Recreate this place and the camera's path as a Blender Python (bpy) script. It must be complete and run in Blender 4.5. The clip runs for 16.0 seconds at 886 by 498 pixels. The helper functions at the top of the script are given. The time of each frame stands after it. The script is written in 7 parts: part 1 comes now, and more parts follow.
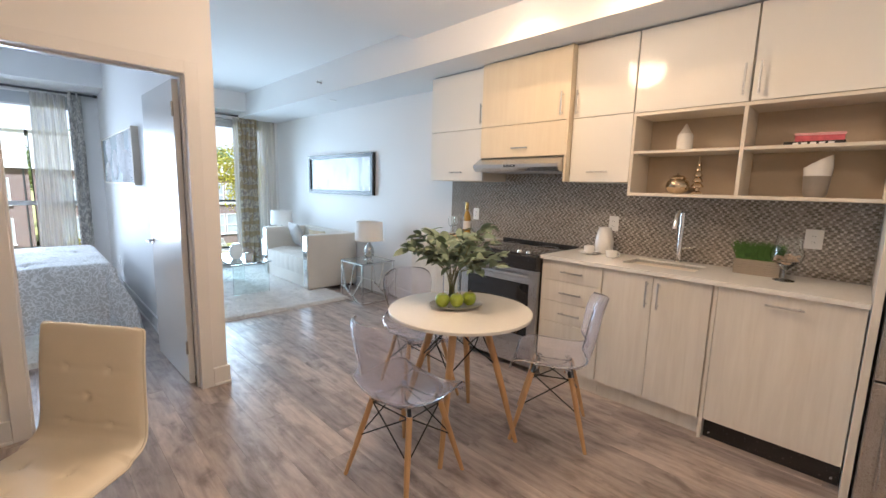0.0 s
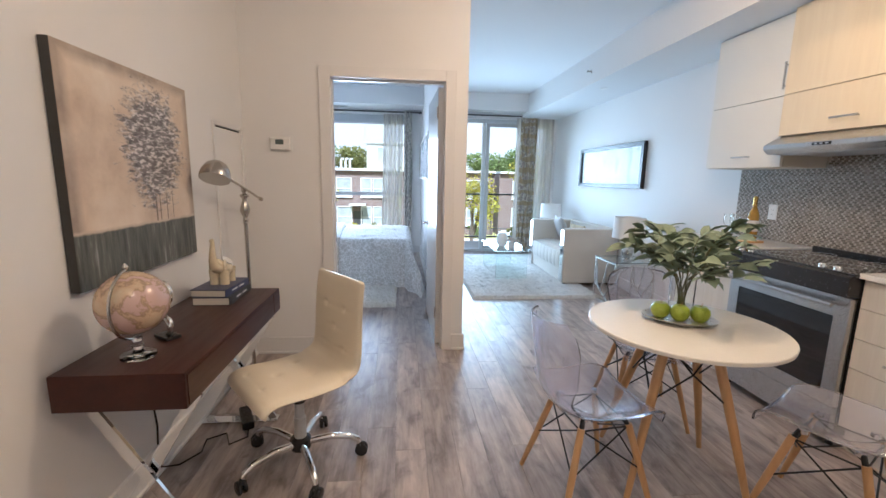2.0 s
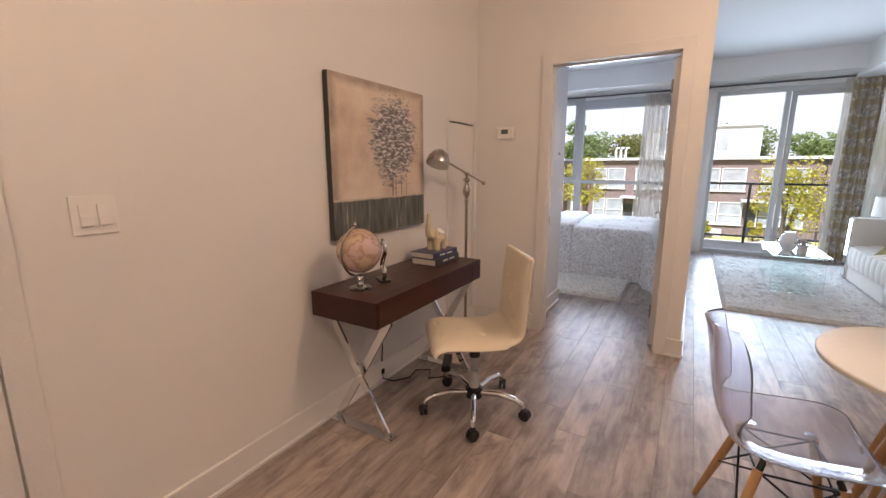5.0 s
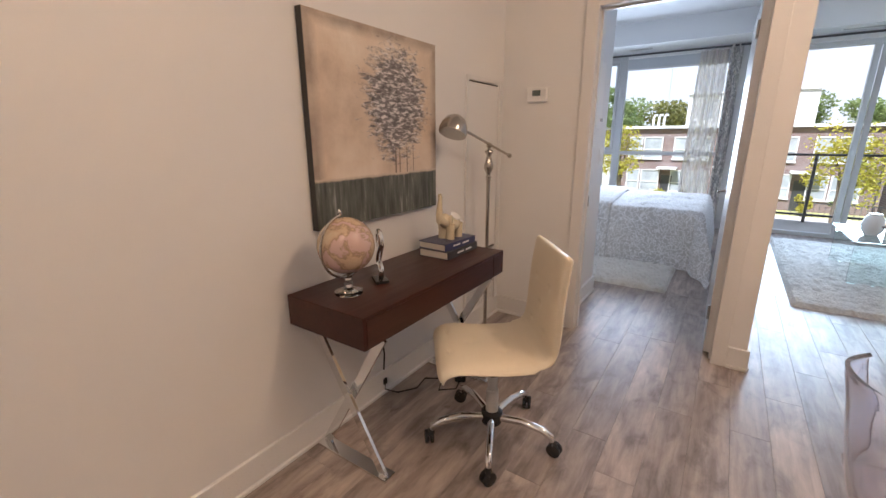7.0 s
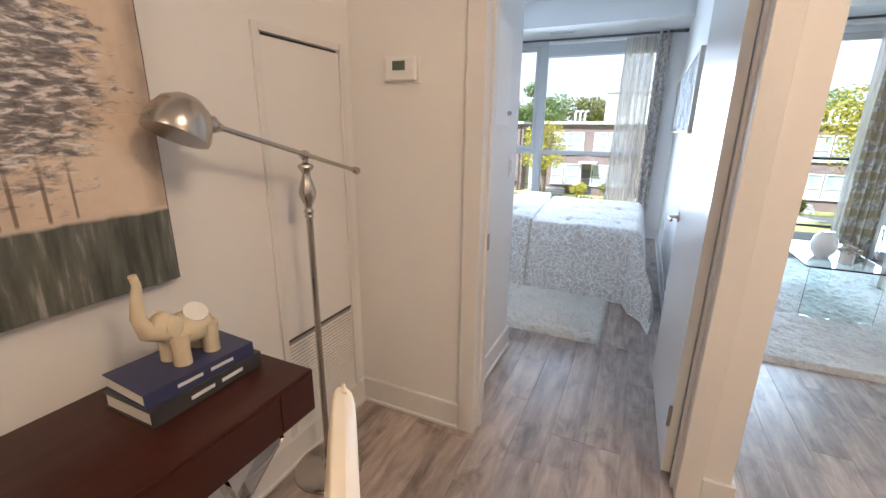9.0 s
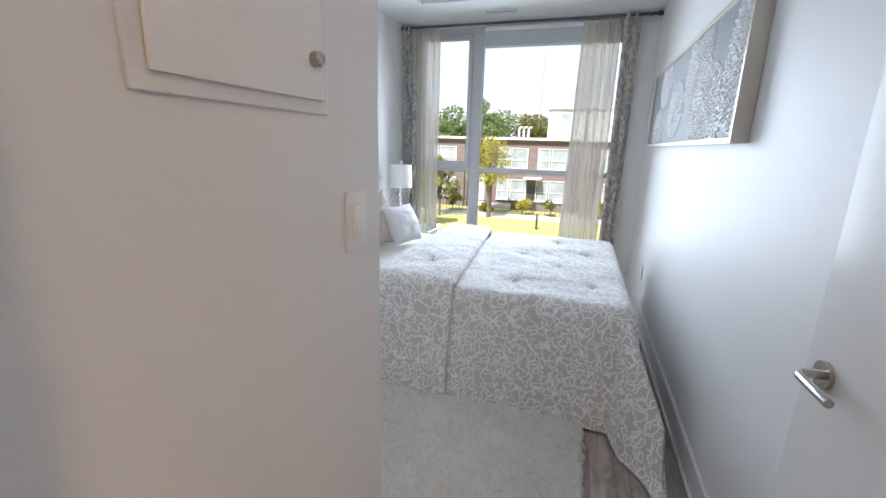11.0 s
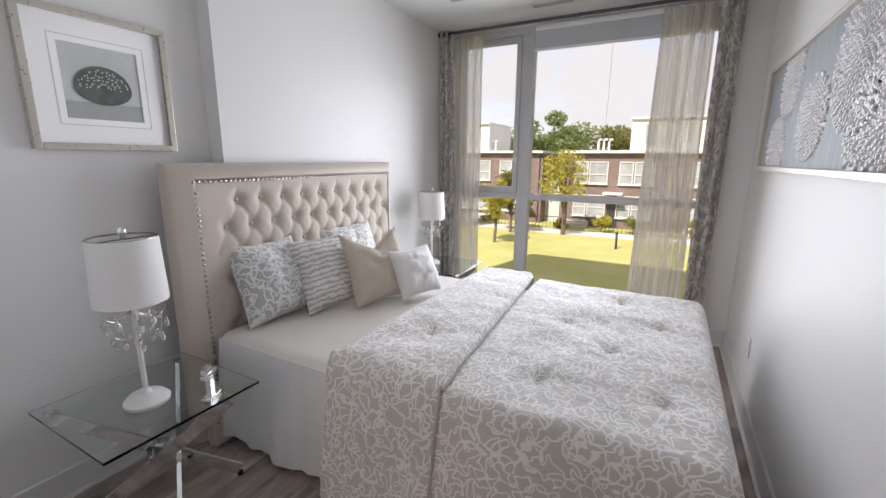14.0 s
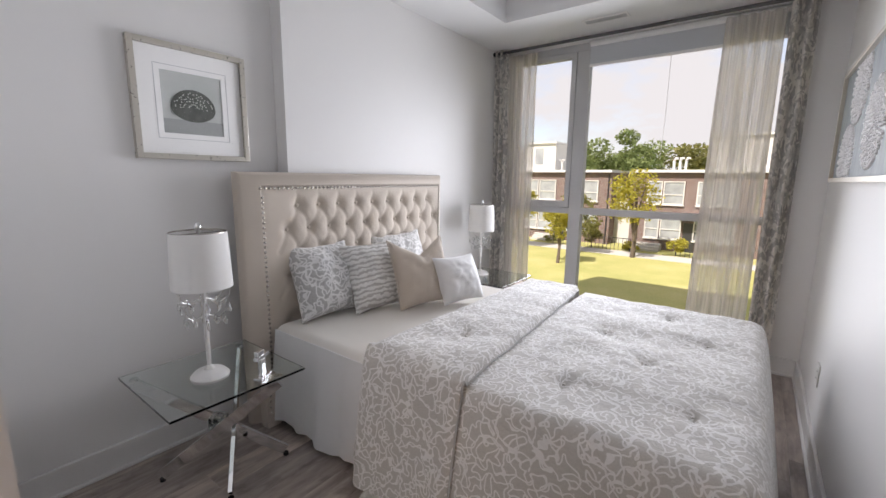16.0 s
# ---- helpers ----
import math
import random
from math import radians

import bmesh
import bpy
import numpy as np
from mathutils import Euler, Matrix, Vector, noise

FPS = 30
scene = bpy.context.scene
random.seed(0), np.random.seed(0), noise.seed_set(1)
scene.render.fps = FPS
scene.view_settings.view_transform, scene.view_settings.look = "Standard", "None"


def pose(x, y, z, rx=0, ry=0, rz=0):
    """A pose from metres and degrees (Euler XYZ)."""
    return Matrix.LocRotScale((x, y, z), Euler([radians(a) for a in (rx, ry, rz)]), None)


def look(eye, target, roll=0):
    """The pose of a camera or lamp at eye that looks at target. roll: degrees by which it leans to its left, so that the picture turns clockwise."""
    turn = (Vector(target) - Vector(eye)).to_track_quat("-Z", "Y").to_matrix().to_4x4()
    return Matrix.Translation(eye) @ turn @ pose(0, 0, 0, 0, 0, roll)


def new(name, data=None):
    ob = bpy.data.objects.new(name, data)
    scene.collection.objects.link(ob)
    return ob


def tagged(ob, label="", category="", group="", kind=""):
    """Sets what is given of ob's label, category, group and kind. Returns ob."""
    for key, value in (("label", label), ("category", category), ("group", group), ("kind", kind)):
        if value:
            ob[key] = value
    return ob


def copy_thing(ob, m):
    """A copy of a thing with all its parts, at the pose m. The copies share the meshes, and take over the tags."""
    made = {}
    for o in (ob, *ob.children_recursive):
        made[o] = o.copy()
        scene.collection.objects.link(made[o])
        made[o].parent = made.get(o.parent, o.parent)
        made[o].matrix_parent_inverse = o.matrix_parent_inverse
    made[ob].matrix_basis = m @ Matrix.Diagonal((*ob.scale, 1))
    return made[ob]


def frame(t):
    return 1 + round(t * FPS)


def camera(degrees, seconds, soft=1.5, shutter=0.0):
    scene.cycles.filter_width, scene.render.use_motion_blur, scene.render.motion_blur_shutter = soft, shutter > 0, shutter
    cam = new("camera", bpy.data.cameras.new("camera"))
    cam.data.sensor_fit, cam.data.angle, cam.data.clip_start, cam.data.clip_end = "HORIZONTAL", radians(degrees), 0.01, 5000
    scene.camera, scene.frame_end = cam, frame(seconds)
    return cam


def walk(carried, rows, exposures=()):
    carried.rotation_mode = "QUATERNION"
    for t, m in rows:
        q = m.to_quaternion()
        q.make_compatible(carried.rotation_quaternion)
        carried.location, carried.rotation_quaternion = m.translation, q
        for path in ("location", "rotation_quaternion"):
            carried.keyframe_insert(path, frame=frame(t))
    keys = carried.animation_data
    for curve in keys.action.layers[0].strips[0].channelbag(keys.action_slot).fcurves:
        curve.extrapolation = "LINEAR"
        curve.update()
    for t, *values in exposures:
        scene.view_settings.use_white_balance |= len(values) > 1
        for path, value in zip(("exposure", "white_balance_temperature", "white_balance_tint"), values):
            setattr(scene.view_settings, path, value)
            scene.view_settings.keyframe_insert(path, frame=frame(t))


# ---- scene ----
cam = camera(93.4, 16.0)
PATH = [
    (0, (0.39, 0.419, 1.404), (-1.013, 1.815, 1.116), 1.6),
    (0.5, (0.33, 0.561, 1.386), (-1.256, 1.741, 1.084), 1.4),
    (1, (0.33, 0.688, 1.369), (-1.437, 1.571, 1.055), 1.3),
    (1.5, (0.416, 0.778, 1.362), (-1.483, 1.316, 1.04), 1.3),
    (2, (0.524, 0.837, 1.359), (-1.438, 1.038, 1.027), 1.1),
    (2.5, (0.609, 0.874, 1.361), (-1.36, 0.788, 1.021), 0.9),
    (3, (0.633, 0.897, 1.359), (-1.313, 0.594, 1.009), 0.7),
    (3.5, (0.603, 0.937, 1.337), (-1.303, 0.446, 0.98), 0.5),
    (4, (0.536, 1.043, 1.346), (-1.31, 0.368, 0.973), 0.3),
    (4.5, (0.521, 1.163, 1.354), (-1.251, 0.323, 0.963), 0.4),
    (5, (0.561, 1.286, 1.316), (-1.132, 0.292, 0.934), -0.0),
    (7.5, (-0.122, 1.024, 1.32), (-1.722, -0.048, 0.78), 0.2),
    (8.5, (-0.741, 0.918, 1.345), (-2.44, 0.017, 0.795), 0.5),
    (9, (-1.101, 0.884, 1.355), (-2.847, 0.077, 0.806), 0.7),
    (9.5, (-1.486, 0.844, 1.356), (-3.264, 0.104, 0.816), 0.4),
    (11.8, (-3.111, 0.599, 1.299), (-4.976, 0.053, 0.823), 1.7),
    (12, (-3.181, 0.678, 1.357), (-5.023, 0.093, 0.841), 0.6),
    (12.5, (-3.376, 0.621, 1.37), (-5.209, 0.006, 0.858), 0.4),
    (13, (-3.472, 0.568, 1.353), (-5.291, -0.105, 0.862), 0.5),
    (13.5, (-3.504, 0.614, 1.374), (-5.283, -0.174, 0.913), 0.5),
    (14, (-3.498, 0.708, 1.397), (-5.221, -0.216, 0.975), 0.5),
    (14.5, (-3.51, 0.778, 1.397), (-5.169, -0.272, 1.016), 0.6),
    (15, (-3.51, 0.816, 1.378), (-5.12, -0.318, 1.027), 0.6),
    (15.5, (-3.493, 0.846, 1.363), (-5.074, -0.33, 1.024), 0.6),
    (16, (-3.482, 0.864, 1.349), (-5.056, -0.323, 1.013), 0.7),
]
EXPOSURES = [(0, 1.10, 5400, 11), (1, 1.00, 5100, 10), (1.75, 1.06, 5000, 9), (2.5, 1.08, 5250, 11), (3.5, 0.95, 5450, 13), (5, 0.86, 5850, 20), (7.5, 1.02, 5450, 14), (9, 1.30, 5400, 11), (9.7, 1.16, 5400, 11),
             (11.8, 0.82, 6350, 16), (12.5, 0.70, 6450, 18), (13.5, 0.60, 6700, 20), (16, 0.53, 6800, 21)]
walk(cam, [(t, look(eye, target, roll)) for t, eye, target, roll in PATH], EXPOSURES)

# ---- world, sun and lamps ----
world = bpy.data.worlds.new("sky")
scene.world = world
world.use_nodes = True
wn = world.node_tree.nodes
sky = wn.new("ShaderNodeTexSky")
sky.sky_type, sky.sun_disc = "NISHITA", False
sky.sun_elevation, sky.sun_rotation = radians(50), radians(103)
wn["Background"].inputs["Strength"].default_value = 0.15
# broken white cloud over the blue
wl = world.node_tree.links
way, puffs, cover, blend = wn.new("ShaderNodeTexCoord"), wn.new("ShaderNodeTexNoise"), wn.new("ShaderNodeValToRGB"), wn.new("ShaderNodeMixRGB")
stretch = wn.new("ShaderNodeMapping")
stretch.inputs["Scale"].default_value = (1.0, 1.0, 2.6)
puffs.inputs["Scale"].default_value, puffs.inputs["Detail"].default_value, puffs.inputs["Roughness"].default_value = 2.6, 7.0, 0.55
cover.color_ramp.elements[0].position, cover.color_ramp.elements[1].position = 0.30, 0.52
blend.inputs["Color2"].default_value = (3.9, 3.95, 4.0, 1)
wl.new(way.outputs["Generated"], stretch.inputs["Vector"]), wl.new(stretch.outputs["Vector"], puffs.inputs["Vector"])
wl.new(puffs.outputs["Fac"], cover.inputs["Fac"]), wl.new(cover.outputs["Color"], blend.inputs["Fac"])
wl.new(sky.outputs["Color"], blend.inputs["Color1"]), wl.new(blend.outputs["Color"], wn["Background"].inputs["Color"])


def sun_lamp(elevation, azimuth, strength):
    """azimuth: degrees from +x towards +y, from which the sun shines."""
    data = bpy.data.lights.new("sun", "SUN")
    data.energy, data.angle, data.color = strength, radians(0.5), (1.0, 0.95, 0.86)
    ob = new("sun", data)
    e, a = radians(elevation), radians(azimuth)
    way = Vector((math.cos(e) * math.cos(a), math.cos(e) * math.sin(a), math.sin(e)))
    ob.matrix_world = look(way * 60, (0, 0, 0))


sun_lamp(50, -13, 5.0)


def area(name, m, w, h, energy, color):
    data = bpy.data.lights.new(name, "AREA")
    data.shape, data.size, data.size_y, data.energy, data.color = "RECTANGLE", w, h, energy, color
    data.spread = radians(130)
    ob = new(name, data)
    ob.matrix_world = m
    return ob


# sky light in the two window openings
area("window_light", look((-7.085, -0.16, 1.15), (0, -0.16, 1.15)), 1.35, 1.8, 27, (0.82, 0.92, 1.0))
area("window_light", look((-7.02, 2.30, 1.10), (0, 2.30, 1.10)), 1.6, 1.9, 26, (0.78, 0.94, 1.0))


def bulb(name, place, energy, color, size=0.1):
    data = bpy.data.lights.new(name, "POINT")
    data.energy, data.color, data.shadow_soft_size = energy, color, size
    ob = new(name, data)
    ob.location = place
    return ob


def downlight(place, energy, color, angle):
    data = bpy.data.lights.new("pot_light_beam", "SPOT")
    data.energy, data.color, data.spot_size, data.spot_blend, data.shadow_soft_size = energy, color, radians(angle), 0.4, 0.03
    ob = new("pot_light_beam", data)
    ob.matrix_world = look(place, (place[0], place[1] + 0.001, 0))


WARM = (1.0, 0.65, 0.36)
bulb("dome_bulb", (-1.29, 1.84, 2.60), 25, WARM, 0.17)
# added fill lamp, out of view over the entry, to lift the desk wall
bulb("entry_fill", (0.75, 0.9, 2.55), 14, WARM, 0.12)
for px, py in ((-1.40, 2.74), (-0.68, 2.74)):
    downlight((px, py, 2.70), 5.5, (1.0, 0.58, 0.26), 140)

# ---- helpers for meshes ----
RUN = Vector((0, 0, 0))  # where the run of units being built begins


def thing(name, label, category, place=(0, 0, 0), turn=0.0, group=""):
    """An empty at a thing's base; its parts are built in its own axes."""
    ob = new(name)
    ob.matrix_basis = Matrix.Translation(RUN) @ pose(*place, 0, 0, turn)
    return tagged(ob, label, category, group)


def finish(bm, name, material, smooth=False):
    bmesh.ops.recalc_face_normals(bm, faces=bm.faces)
    me = bpy.data.meshes.new(name)
    if smooth:
        for f in bm.faces:
            f.smooth = True
    bm.to_mesh(me)
    bm.free()
    if smooth:
        me.set_sharp_from_angle(angle=radians(40))
    me.materials.append(material)
    return me


def part(name, bm, material, parent=None, label="", smooth=False):
    ob = new(name, finish(bm, name, material, smooth))
    if parent is not None:
        ob.parent = parent
    return tagged(ob, label)


def solid(name, bm, material, label, category, kind="", group="", smooth=False):
    ob = part(name, bm, material, None, "", smooth)
    ob.location = RUN
    return tagged(ob, label, category, group, kind)


def box(bm, x0, x1, y0, y1, z0, z1, bevel=0.0, seg=2, m=None):
    r = bmesh.ops.create_cube(bm, size=1.0)
    vs = r["verts"]
    for v in vs:
        v.co = Vector(((x0 + x1) / 2 + v.co.x * (x1 - x0), (y0 + y1) / 2 + v.co.y * (y1 - y0), (z0 + z1) / 2 + v.co.z * (z1 - z0)))
    if bevel > 0:
        es = list({e for v in vs for e in v.link_edges})
        got = bmesh.ops.bevel(bm, geom=es, offset=bevel, segments=seg, affect="EDGES", profile=0.6)
        vs = list({v for f in got["faces"] for v in f.verts} | {v for v in vs if v.is_valid})
    if m is not None:
        bmesh.ops.transform(bm, matrix=m, verts=[v for v in vs if v.is_valid])
    return bm


def B(*args, **kw):
    return box(bmesh.new(), *args, **kw)


def boxes(rows, bevel=0.0):
    bm = bmesh.new()
    for r in rows:
        box(bm, *r, bevel=bevel)
    return bm


def lathe(bm, rings, seg=24, at=(0, 0, 0), cap=True, m=None):
    """Rings of (radius, height) turned round the z axis."""
    loops = []
    for r, z in rings:
        loop = []
        for i in range(seg):
            a = 2 * math.pi * i / seg
            co = Vector((at[0] + r * math.cos(a), at[1] + r * math.sin(a), at[2] + z))
            loop.append(bm.verts.new(m @ co if m is not None else co))
        loops.append(loop)
    for a, b in zip(loops, loops[1:]):
        for i in range(seg):
            j = (i + 1) % seg
            bm.faces.new((a[i], a[j], b[j], b[i]))
    if cap:
        bm.faces.new(list(reversed(loops[0])))
        bm.faces.new(loops[-1])
    return bm


def L(rings, seg=24, at=(0, 0, 0), cap=True, m=None):
    return lathe(bmesh.new(), rings, seg, at, cap, m)


def tube(bm, points, radius, seg=10, cap=True):
    """A round bar through points; radius is one number or one per point."""
    pts = [Vector(p) for p in points]
    n = len(pts)
    rad = radius if isinstance(radius, (list, tuple)) else [radius] * n
    up, loops = None, []
    for i, p in enumerate(pts):
        d = (pts[min(i + 1, n - 1)] - pts[max(i - 1, 0)]).normalized()
        if up is None:
            up = Vector((0, 0, 1)) if abs(d.z) < 0.9 else Vector((1, 0, 0))
        side = d.cross(up).normalized()
        up = side.cross(d).normalized()
        loops.append([bm.verts.new(p + rad[i] * (math.cos(2 * math.pi * k / seg) * side + math.sin(2 * math.pi * k / seg) * up)) for k in range(seg)])
    for a, b in zip(loops, loops[1:]):
        for k in range(seg):
            j = (k + 1) % seg
            bm.faces.new((a[k], a[j], b[j], b[k]))
    if cap:
        bm.faces.new(list(reversed(loops[0])))
        bm.faces.new(loops[-1])
    return bm


def T(points, radius, seg=10):
    return tube(bmesh.new(), points, radius, seg)


def beam(bm, a, b, w, h, up=(0, 0, 1)):
    """A flat bar from a to b, w wide and h thick."""
    a, b = Vector(a), Vector(b)
    d = (b - a).normalized()
    side = d.cross(Vector(up)).normalized()
    u = side.cross(d)
    vs = [bm.verts.new(p + sx * w / 2 * side + sy * h / 2 * u) for p in (a, b) for sx, sy in ((-1, -1), (1, -1), (1, 1), (-1, 1))]
    for q in ((0, 1, 2, 3), (7, 6, 5, 4), (0, 4, 5, 1), (1, 5, 6, 2), (2, 6, 7, 3), (3, 7, 4, 0)):
        bm.faces.new([vs[k] for k in q])
    return bm


def sheet(bm, nu, nv, f, thick=0.0, closed_u=False):
    """A surface f(u, v), with u and v from 0 to 1, given thickness along its normals."""
    g = [[bm.verts.new(f(i / nu, j / nv)) for j in range(nv + 1)] for i in range(nu + 1)]
    fs = [bm.faces.new((g[i][j], g[i + 1][j], g[i + 1][j + 1], g[i][j + 1])) for i in range(nu) for j in range(nv)]
    if thick:
        bmesh.ops.recalc_face_normals(bm, faces=bm.faces)
        bmesh.ops.solidify(bm, geom=fs, thickness=thick)
    return bm


def S(nu, nv, f, thick=0.0):
    return sheet(bmesh.new(), nu, nv, f, thick)


def ball(bm, c, r, squash=(1, 1, 1), sub=2):
    bmesh.ops.create_icosphere(bm, subdivisions=sub, radius=1.0, matrix=Matrix.Translation(c) @ Matrix.Diagonal((r * squash[0], r * squash[1], r * squash[2], 1)))
    return bm


# ---- materials ----
def nodes_of(name):
    m = bpy.data.materials.new(name)
    m.use_nodes = True
    t = m.node_tree
    return m, t, t.nodes["Principled BSDF"]


def tex_coord(t, scale=(1, 1, 1), space="Object", turn=(0, 0, 0)):
    c, mp = t.nodes.new("ShaderNodeTexCoord"), t.nodes.new("ShaderNodeMapping")
    mp.inputs["Scale"].default_value, mp.inputs["Rotation"].default_value = scale, turn
    t.links.new(c.outputs[space], mp.inputs["Vector"])
    return mp.outputs["Vector"]


def noise_tex(t, vec, scale, detail=4, rough=0.5, distort=0.0):
    n = t.nodes.new("ShaderNodeTexNoise")
    for k, v in (("Scale", scale), ("Detail", detail), ("Roughness", rough), ("Distortion", distort)):
        n.inputs[k].default_value = v
    t.links.new(vec, n.inputs["Vector"])
    return n.outputs["Fac"]


def ramp(t, fac, stops, ease="LINEAR"):
    r = t.nodes.new("ShaderNodeValToRGB")
    r.color_ramp.interpolation = ease
    while len(r.color_ramp.elements) < len(stops):
        r.color_ramp.elements.new(0.5)
    for e, (p, c) in zip(r.color_ramp.elements, stops):
        e.position, e.color = p, (*c, 1) if len(c) == 3 else c
    t.links.new(fac, r.inputs["Fac"])
    return r.outputs["Color"]


def mix(t, fac, a, b, mode="MIX"):
    n = t.nodes.new("ShaderNodeMix")
    n.data_type, n.blend_type = "RGBA", mode
    for socket, v in ((n.inputs["Factor"], fac), (n.inputs["A"], a), (n.inputs["B"], b)):
        pass
    ins = [s for s in n.inputs if s.enabled]
    for s, v in zip(ins, (fac, a, b)):
        if isinstance(v, bpy.types.NodeSocket):
            t.links.new(v, s)
        elif isinstance(v, (int, float)):
            s.default_value = v
        else:
            s.default_value = (*v, 1)
    return [s for s in n.outputs if s.enabled][0]


def bump(t, p, height, strength, distance=0.005):
    b = t.nodes.new("ShaderNodeBump")
    b.inputs["Strength"].default_value, b.inputs["Distance"].default_value = strength, distance
    t.links.new(height, b.inputs["Height"])
    t.links.new(b.outputs["Normal"], p.inputs["Normal"])


def surface(name, color, rough=0.5, metal=0.0, vary=0.08, scale=3.0, fine=60.0, relief=0.15, coat=0.0, stretch=(1, 1, 1), sheen=0.0, depth=0.002):
    """A plain surface with stains at one scale and grain at another."""
    m, t, p = nodes_of(name)
    vec = tex_coord(t, stretch)
    big, small = noise_tex(t, vec, scale, 3), noise_tex(t, vec, fine, 3)
    lo, hi = tuple(c * (1 - vary) for c in color), tuple(min(1, c * (1 + vary)) for c in color)
    base = ramp(t, big, ((0.3, lo), (0.7, hi)))
    base = mix(t, 0.35, base, ramp(t, small, ((0.3, lo), (0.7, hi))))
    t.links.new(base, p.inputs["Base Color"])
    rr = ramp(t, small, ((0.3, (rough * 0.88,) * 3), (0.7, (min(1, rough * 1.12),) * 3)))
    t.links.new(rr, p.inputs["Roughness"])
    p.inputs["Metallic"].default_value, p.inputs["Coat Weight"].default_value = metal, coat
    p.inputs["Coat Roughness"].default_value = 0.05
    if sheen:
        p.inputs["Sheen Weight"].default_value = sheen
    if relief:
        bump(t, p, small, relief, depth)
    return m


def glass(name, color=(1, 1, 1), rough=0.0, ior=1.45):
    m, t, p = nodes_of(name)
    p.inputs["Base Color"].default_value, p.inputs["Roughness"].default_value = (*color, 1), rough
    p.inputs["Transmission Weight"].default_value, p.inputs["IOR"].default_value = 1.0, ior
    return m


def glow(name, color, strength):
    m, t, p = nodes_of(name)
    p.inputs["Base Color"].default_value = (*color, 1)
    p.inputs["Emission Color"].default_value, p.inputs["Emission Strength"].default_value = (*color, 1), strength
    return m


def wood(name, dark, light, rough=0.35, along=(1, 12, 12), coat=0.0, per_piece=False):
    m, t, p = nodes_of(name)
    vec = tex_coord(t, along)
    if per_piece:
        info = t.nodes.new("ShaderNodeObjectInfo")
        add = t.nodes.new("ShaderNodeVectorMath")
        add.operation = "MULTIPLY_ADD"
        t.links.new(info.outputs["Random"], add.inputs[0])
        add.inputs[1].default_value = (37, 53, 71)
        t.links.new(vec, add.inputs[2])
        vec = add.outputs["Vector"]
    grain, stain = noise_tex(t, vec, 4.0, 8, 0.62, 0.6), noise_tex(t, vec, 1.1, 3, 0.5, 1.2)
    mid = tuple((a + b) / 2 for a, b in zip(dark, light))
    base = ramp(t, grain, ((0.28, dark), (0.5, mid), (0.72, light)))
    base = mix(t, 0.45, base, ramp(t, stain, ((0.32, dark), (0.68, light))))
    if per_piece:
        spots = t.nodes.new("ShaderNodeVectorMath")
        spots.operation = "MULTIPLY_ADD"
        t.links.new(info.outputs["Random"], spots.inputs[0])
        spots.inputs[1].default_value = (91, 17, 43)
        t.links.new(tex_coord(t, (2.2, 4.5, 4.5)), spots.inputs[2])
        blot = noise_tex(t, spots.outputs["Vector"], 2.3, 5, 0.6, 0.5)
        base = mix(t, 1.0, base, ramp(t, blot, ((0.30, (0.52, 0.51, 0.51)), (0.48, (0.98, 0.98, 0.98)), (0.72, (1.22, 1.21, 1.2)))), "MULTIPLY")
        tone = ramp(t, info.outputs["Random"], ((0.0, (0.80, 0.80, 0.82)), (1.0, (1.14, 1.12, 1.10))))
        base = mix(t, 1.0, base, tone, "MULTIPLY")
    t.links.new(base, p.inputs["Base Color"])
    t.links.new(ramp(t, grain, ((0.2, (rough * 1.2,) * 3), (0.8, (rough * 0.8,) * 3))), p.inputs["Roughness"])
    p.inputs["Coat Weight"].default_value = coat
    bump(t, p, grain, 0.2, 0.0015)
    return m


WALL = surface("wall_paint", (0.77, 0.76, 0.75), 0.52, vary=0.015, scale=1.2, fine=260, relief=0.06, depth=0.0008)
CEIL = surface("ceiling_paint", (0.76, 0.76, 0.76), 0.8, vary=0.015, scale=1.0, fine=200, relief=0.1, depth=0.001)
TRIM = surface("trim_paint", (0.74, 0.73, 0.72), 0.3, vary=0.02, scale=4, fine=150, relief=0.04, depth=0.0006)
CABINET = surface("gloss_white_front", (0.80, 0.78, 0.73), 0.05, vary=0.012, scale=2, fine=120, relief=0.02, depth=0.0003)
CABINET.node_tree.nodes["Principled BSDF"].inputs["Specular IOR Level"].default_value = 0.32
BASEFRONT = wood("pale_woodgrain_front", (0.66, 0.62, 0.56), (0.80, 0.77, 0.71), 0.32, (9, 9, 0.7))
HOODFRONT = wood("golden_woodgrain_front", (0.72, 0.61, 0.44), (0.79, 0.69, 0.51), 0.32, (9, 9, 0.7))
NICHE = surface("tan_melamine", (0.50, 0.41, 0.30), 0.5, vary=0.04, scale=3, fine=90, relief=0.05)
EDGE = surface("cream_edge", (0.72, 0.66, 0.56), 0.4, vary=0.03)
QUARTZ = surface("white_quartz", (0.80, 0.79, 0.76), 0.18, vary=0.05, scale=30, fine=220, relief=0.02)
STEEL = surface("brushed_steel", (0.56, 0.56, 0.56), 0.28, 1.0, vary=0.05, scale=5, fine=80, relief=0.05, stretch=(1, 14, 14), depth=0.0004)
CHROME = surface("chrome", (0.80, 0.80, 0.80), 0.05, 1.0, vary=0.02, relief=0.0)
NICKEL = surface("brushed_nickel", (0.48, 0.45, 0.41), 0.24, 1.0, vary=0.03, fine=120, relief=0.0)
BLACK = surface("black_enamel", (0.025, 0.024, 0.025), 0.25, vary=0.2, relief=0.03)
BLACKGLASS = surface("black_glass", (0.012, 0.012, 0.014), 0.04, vary=0.1, relief=0.0, coat=0.5)
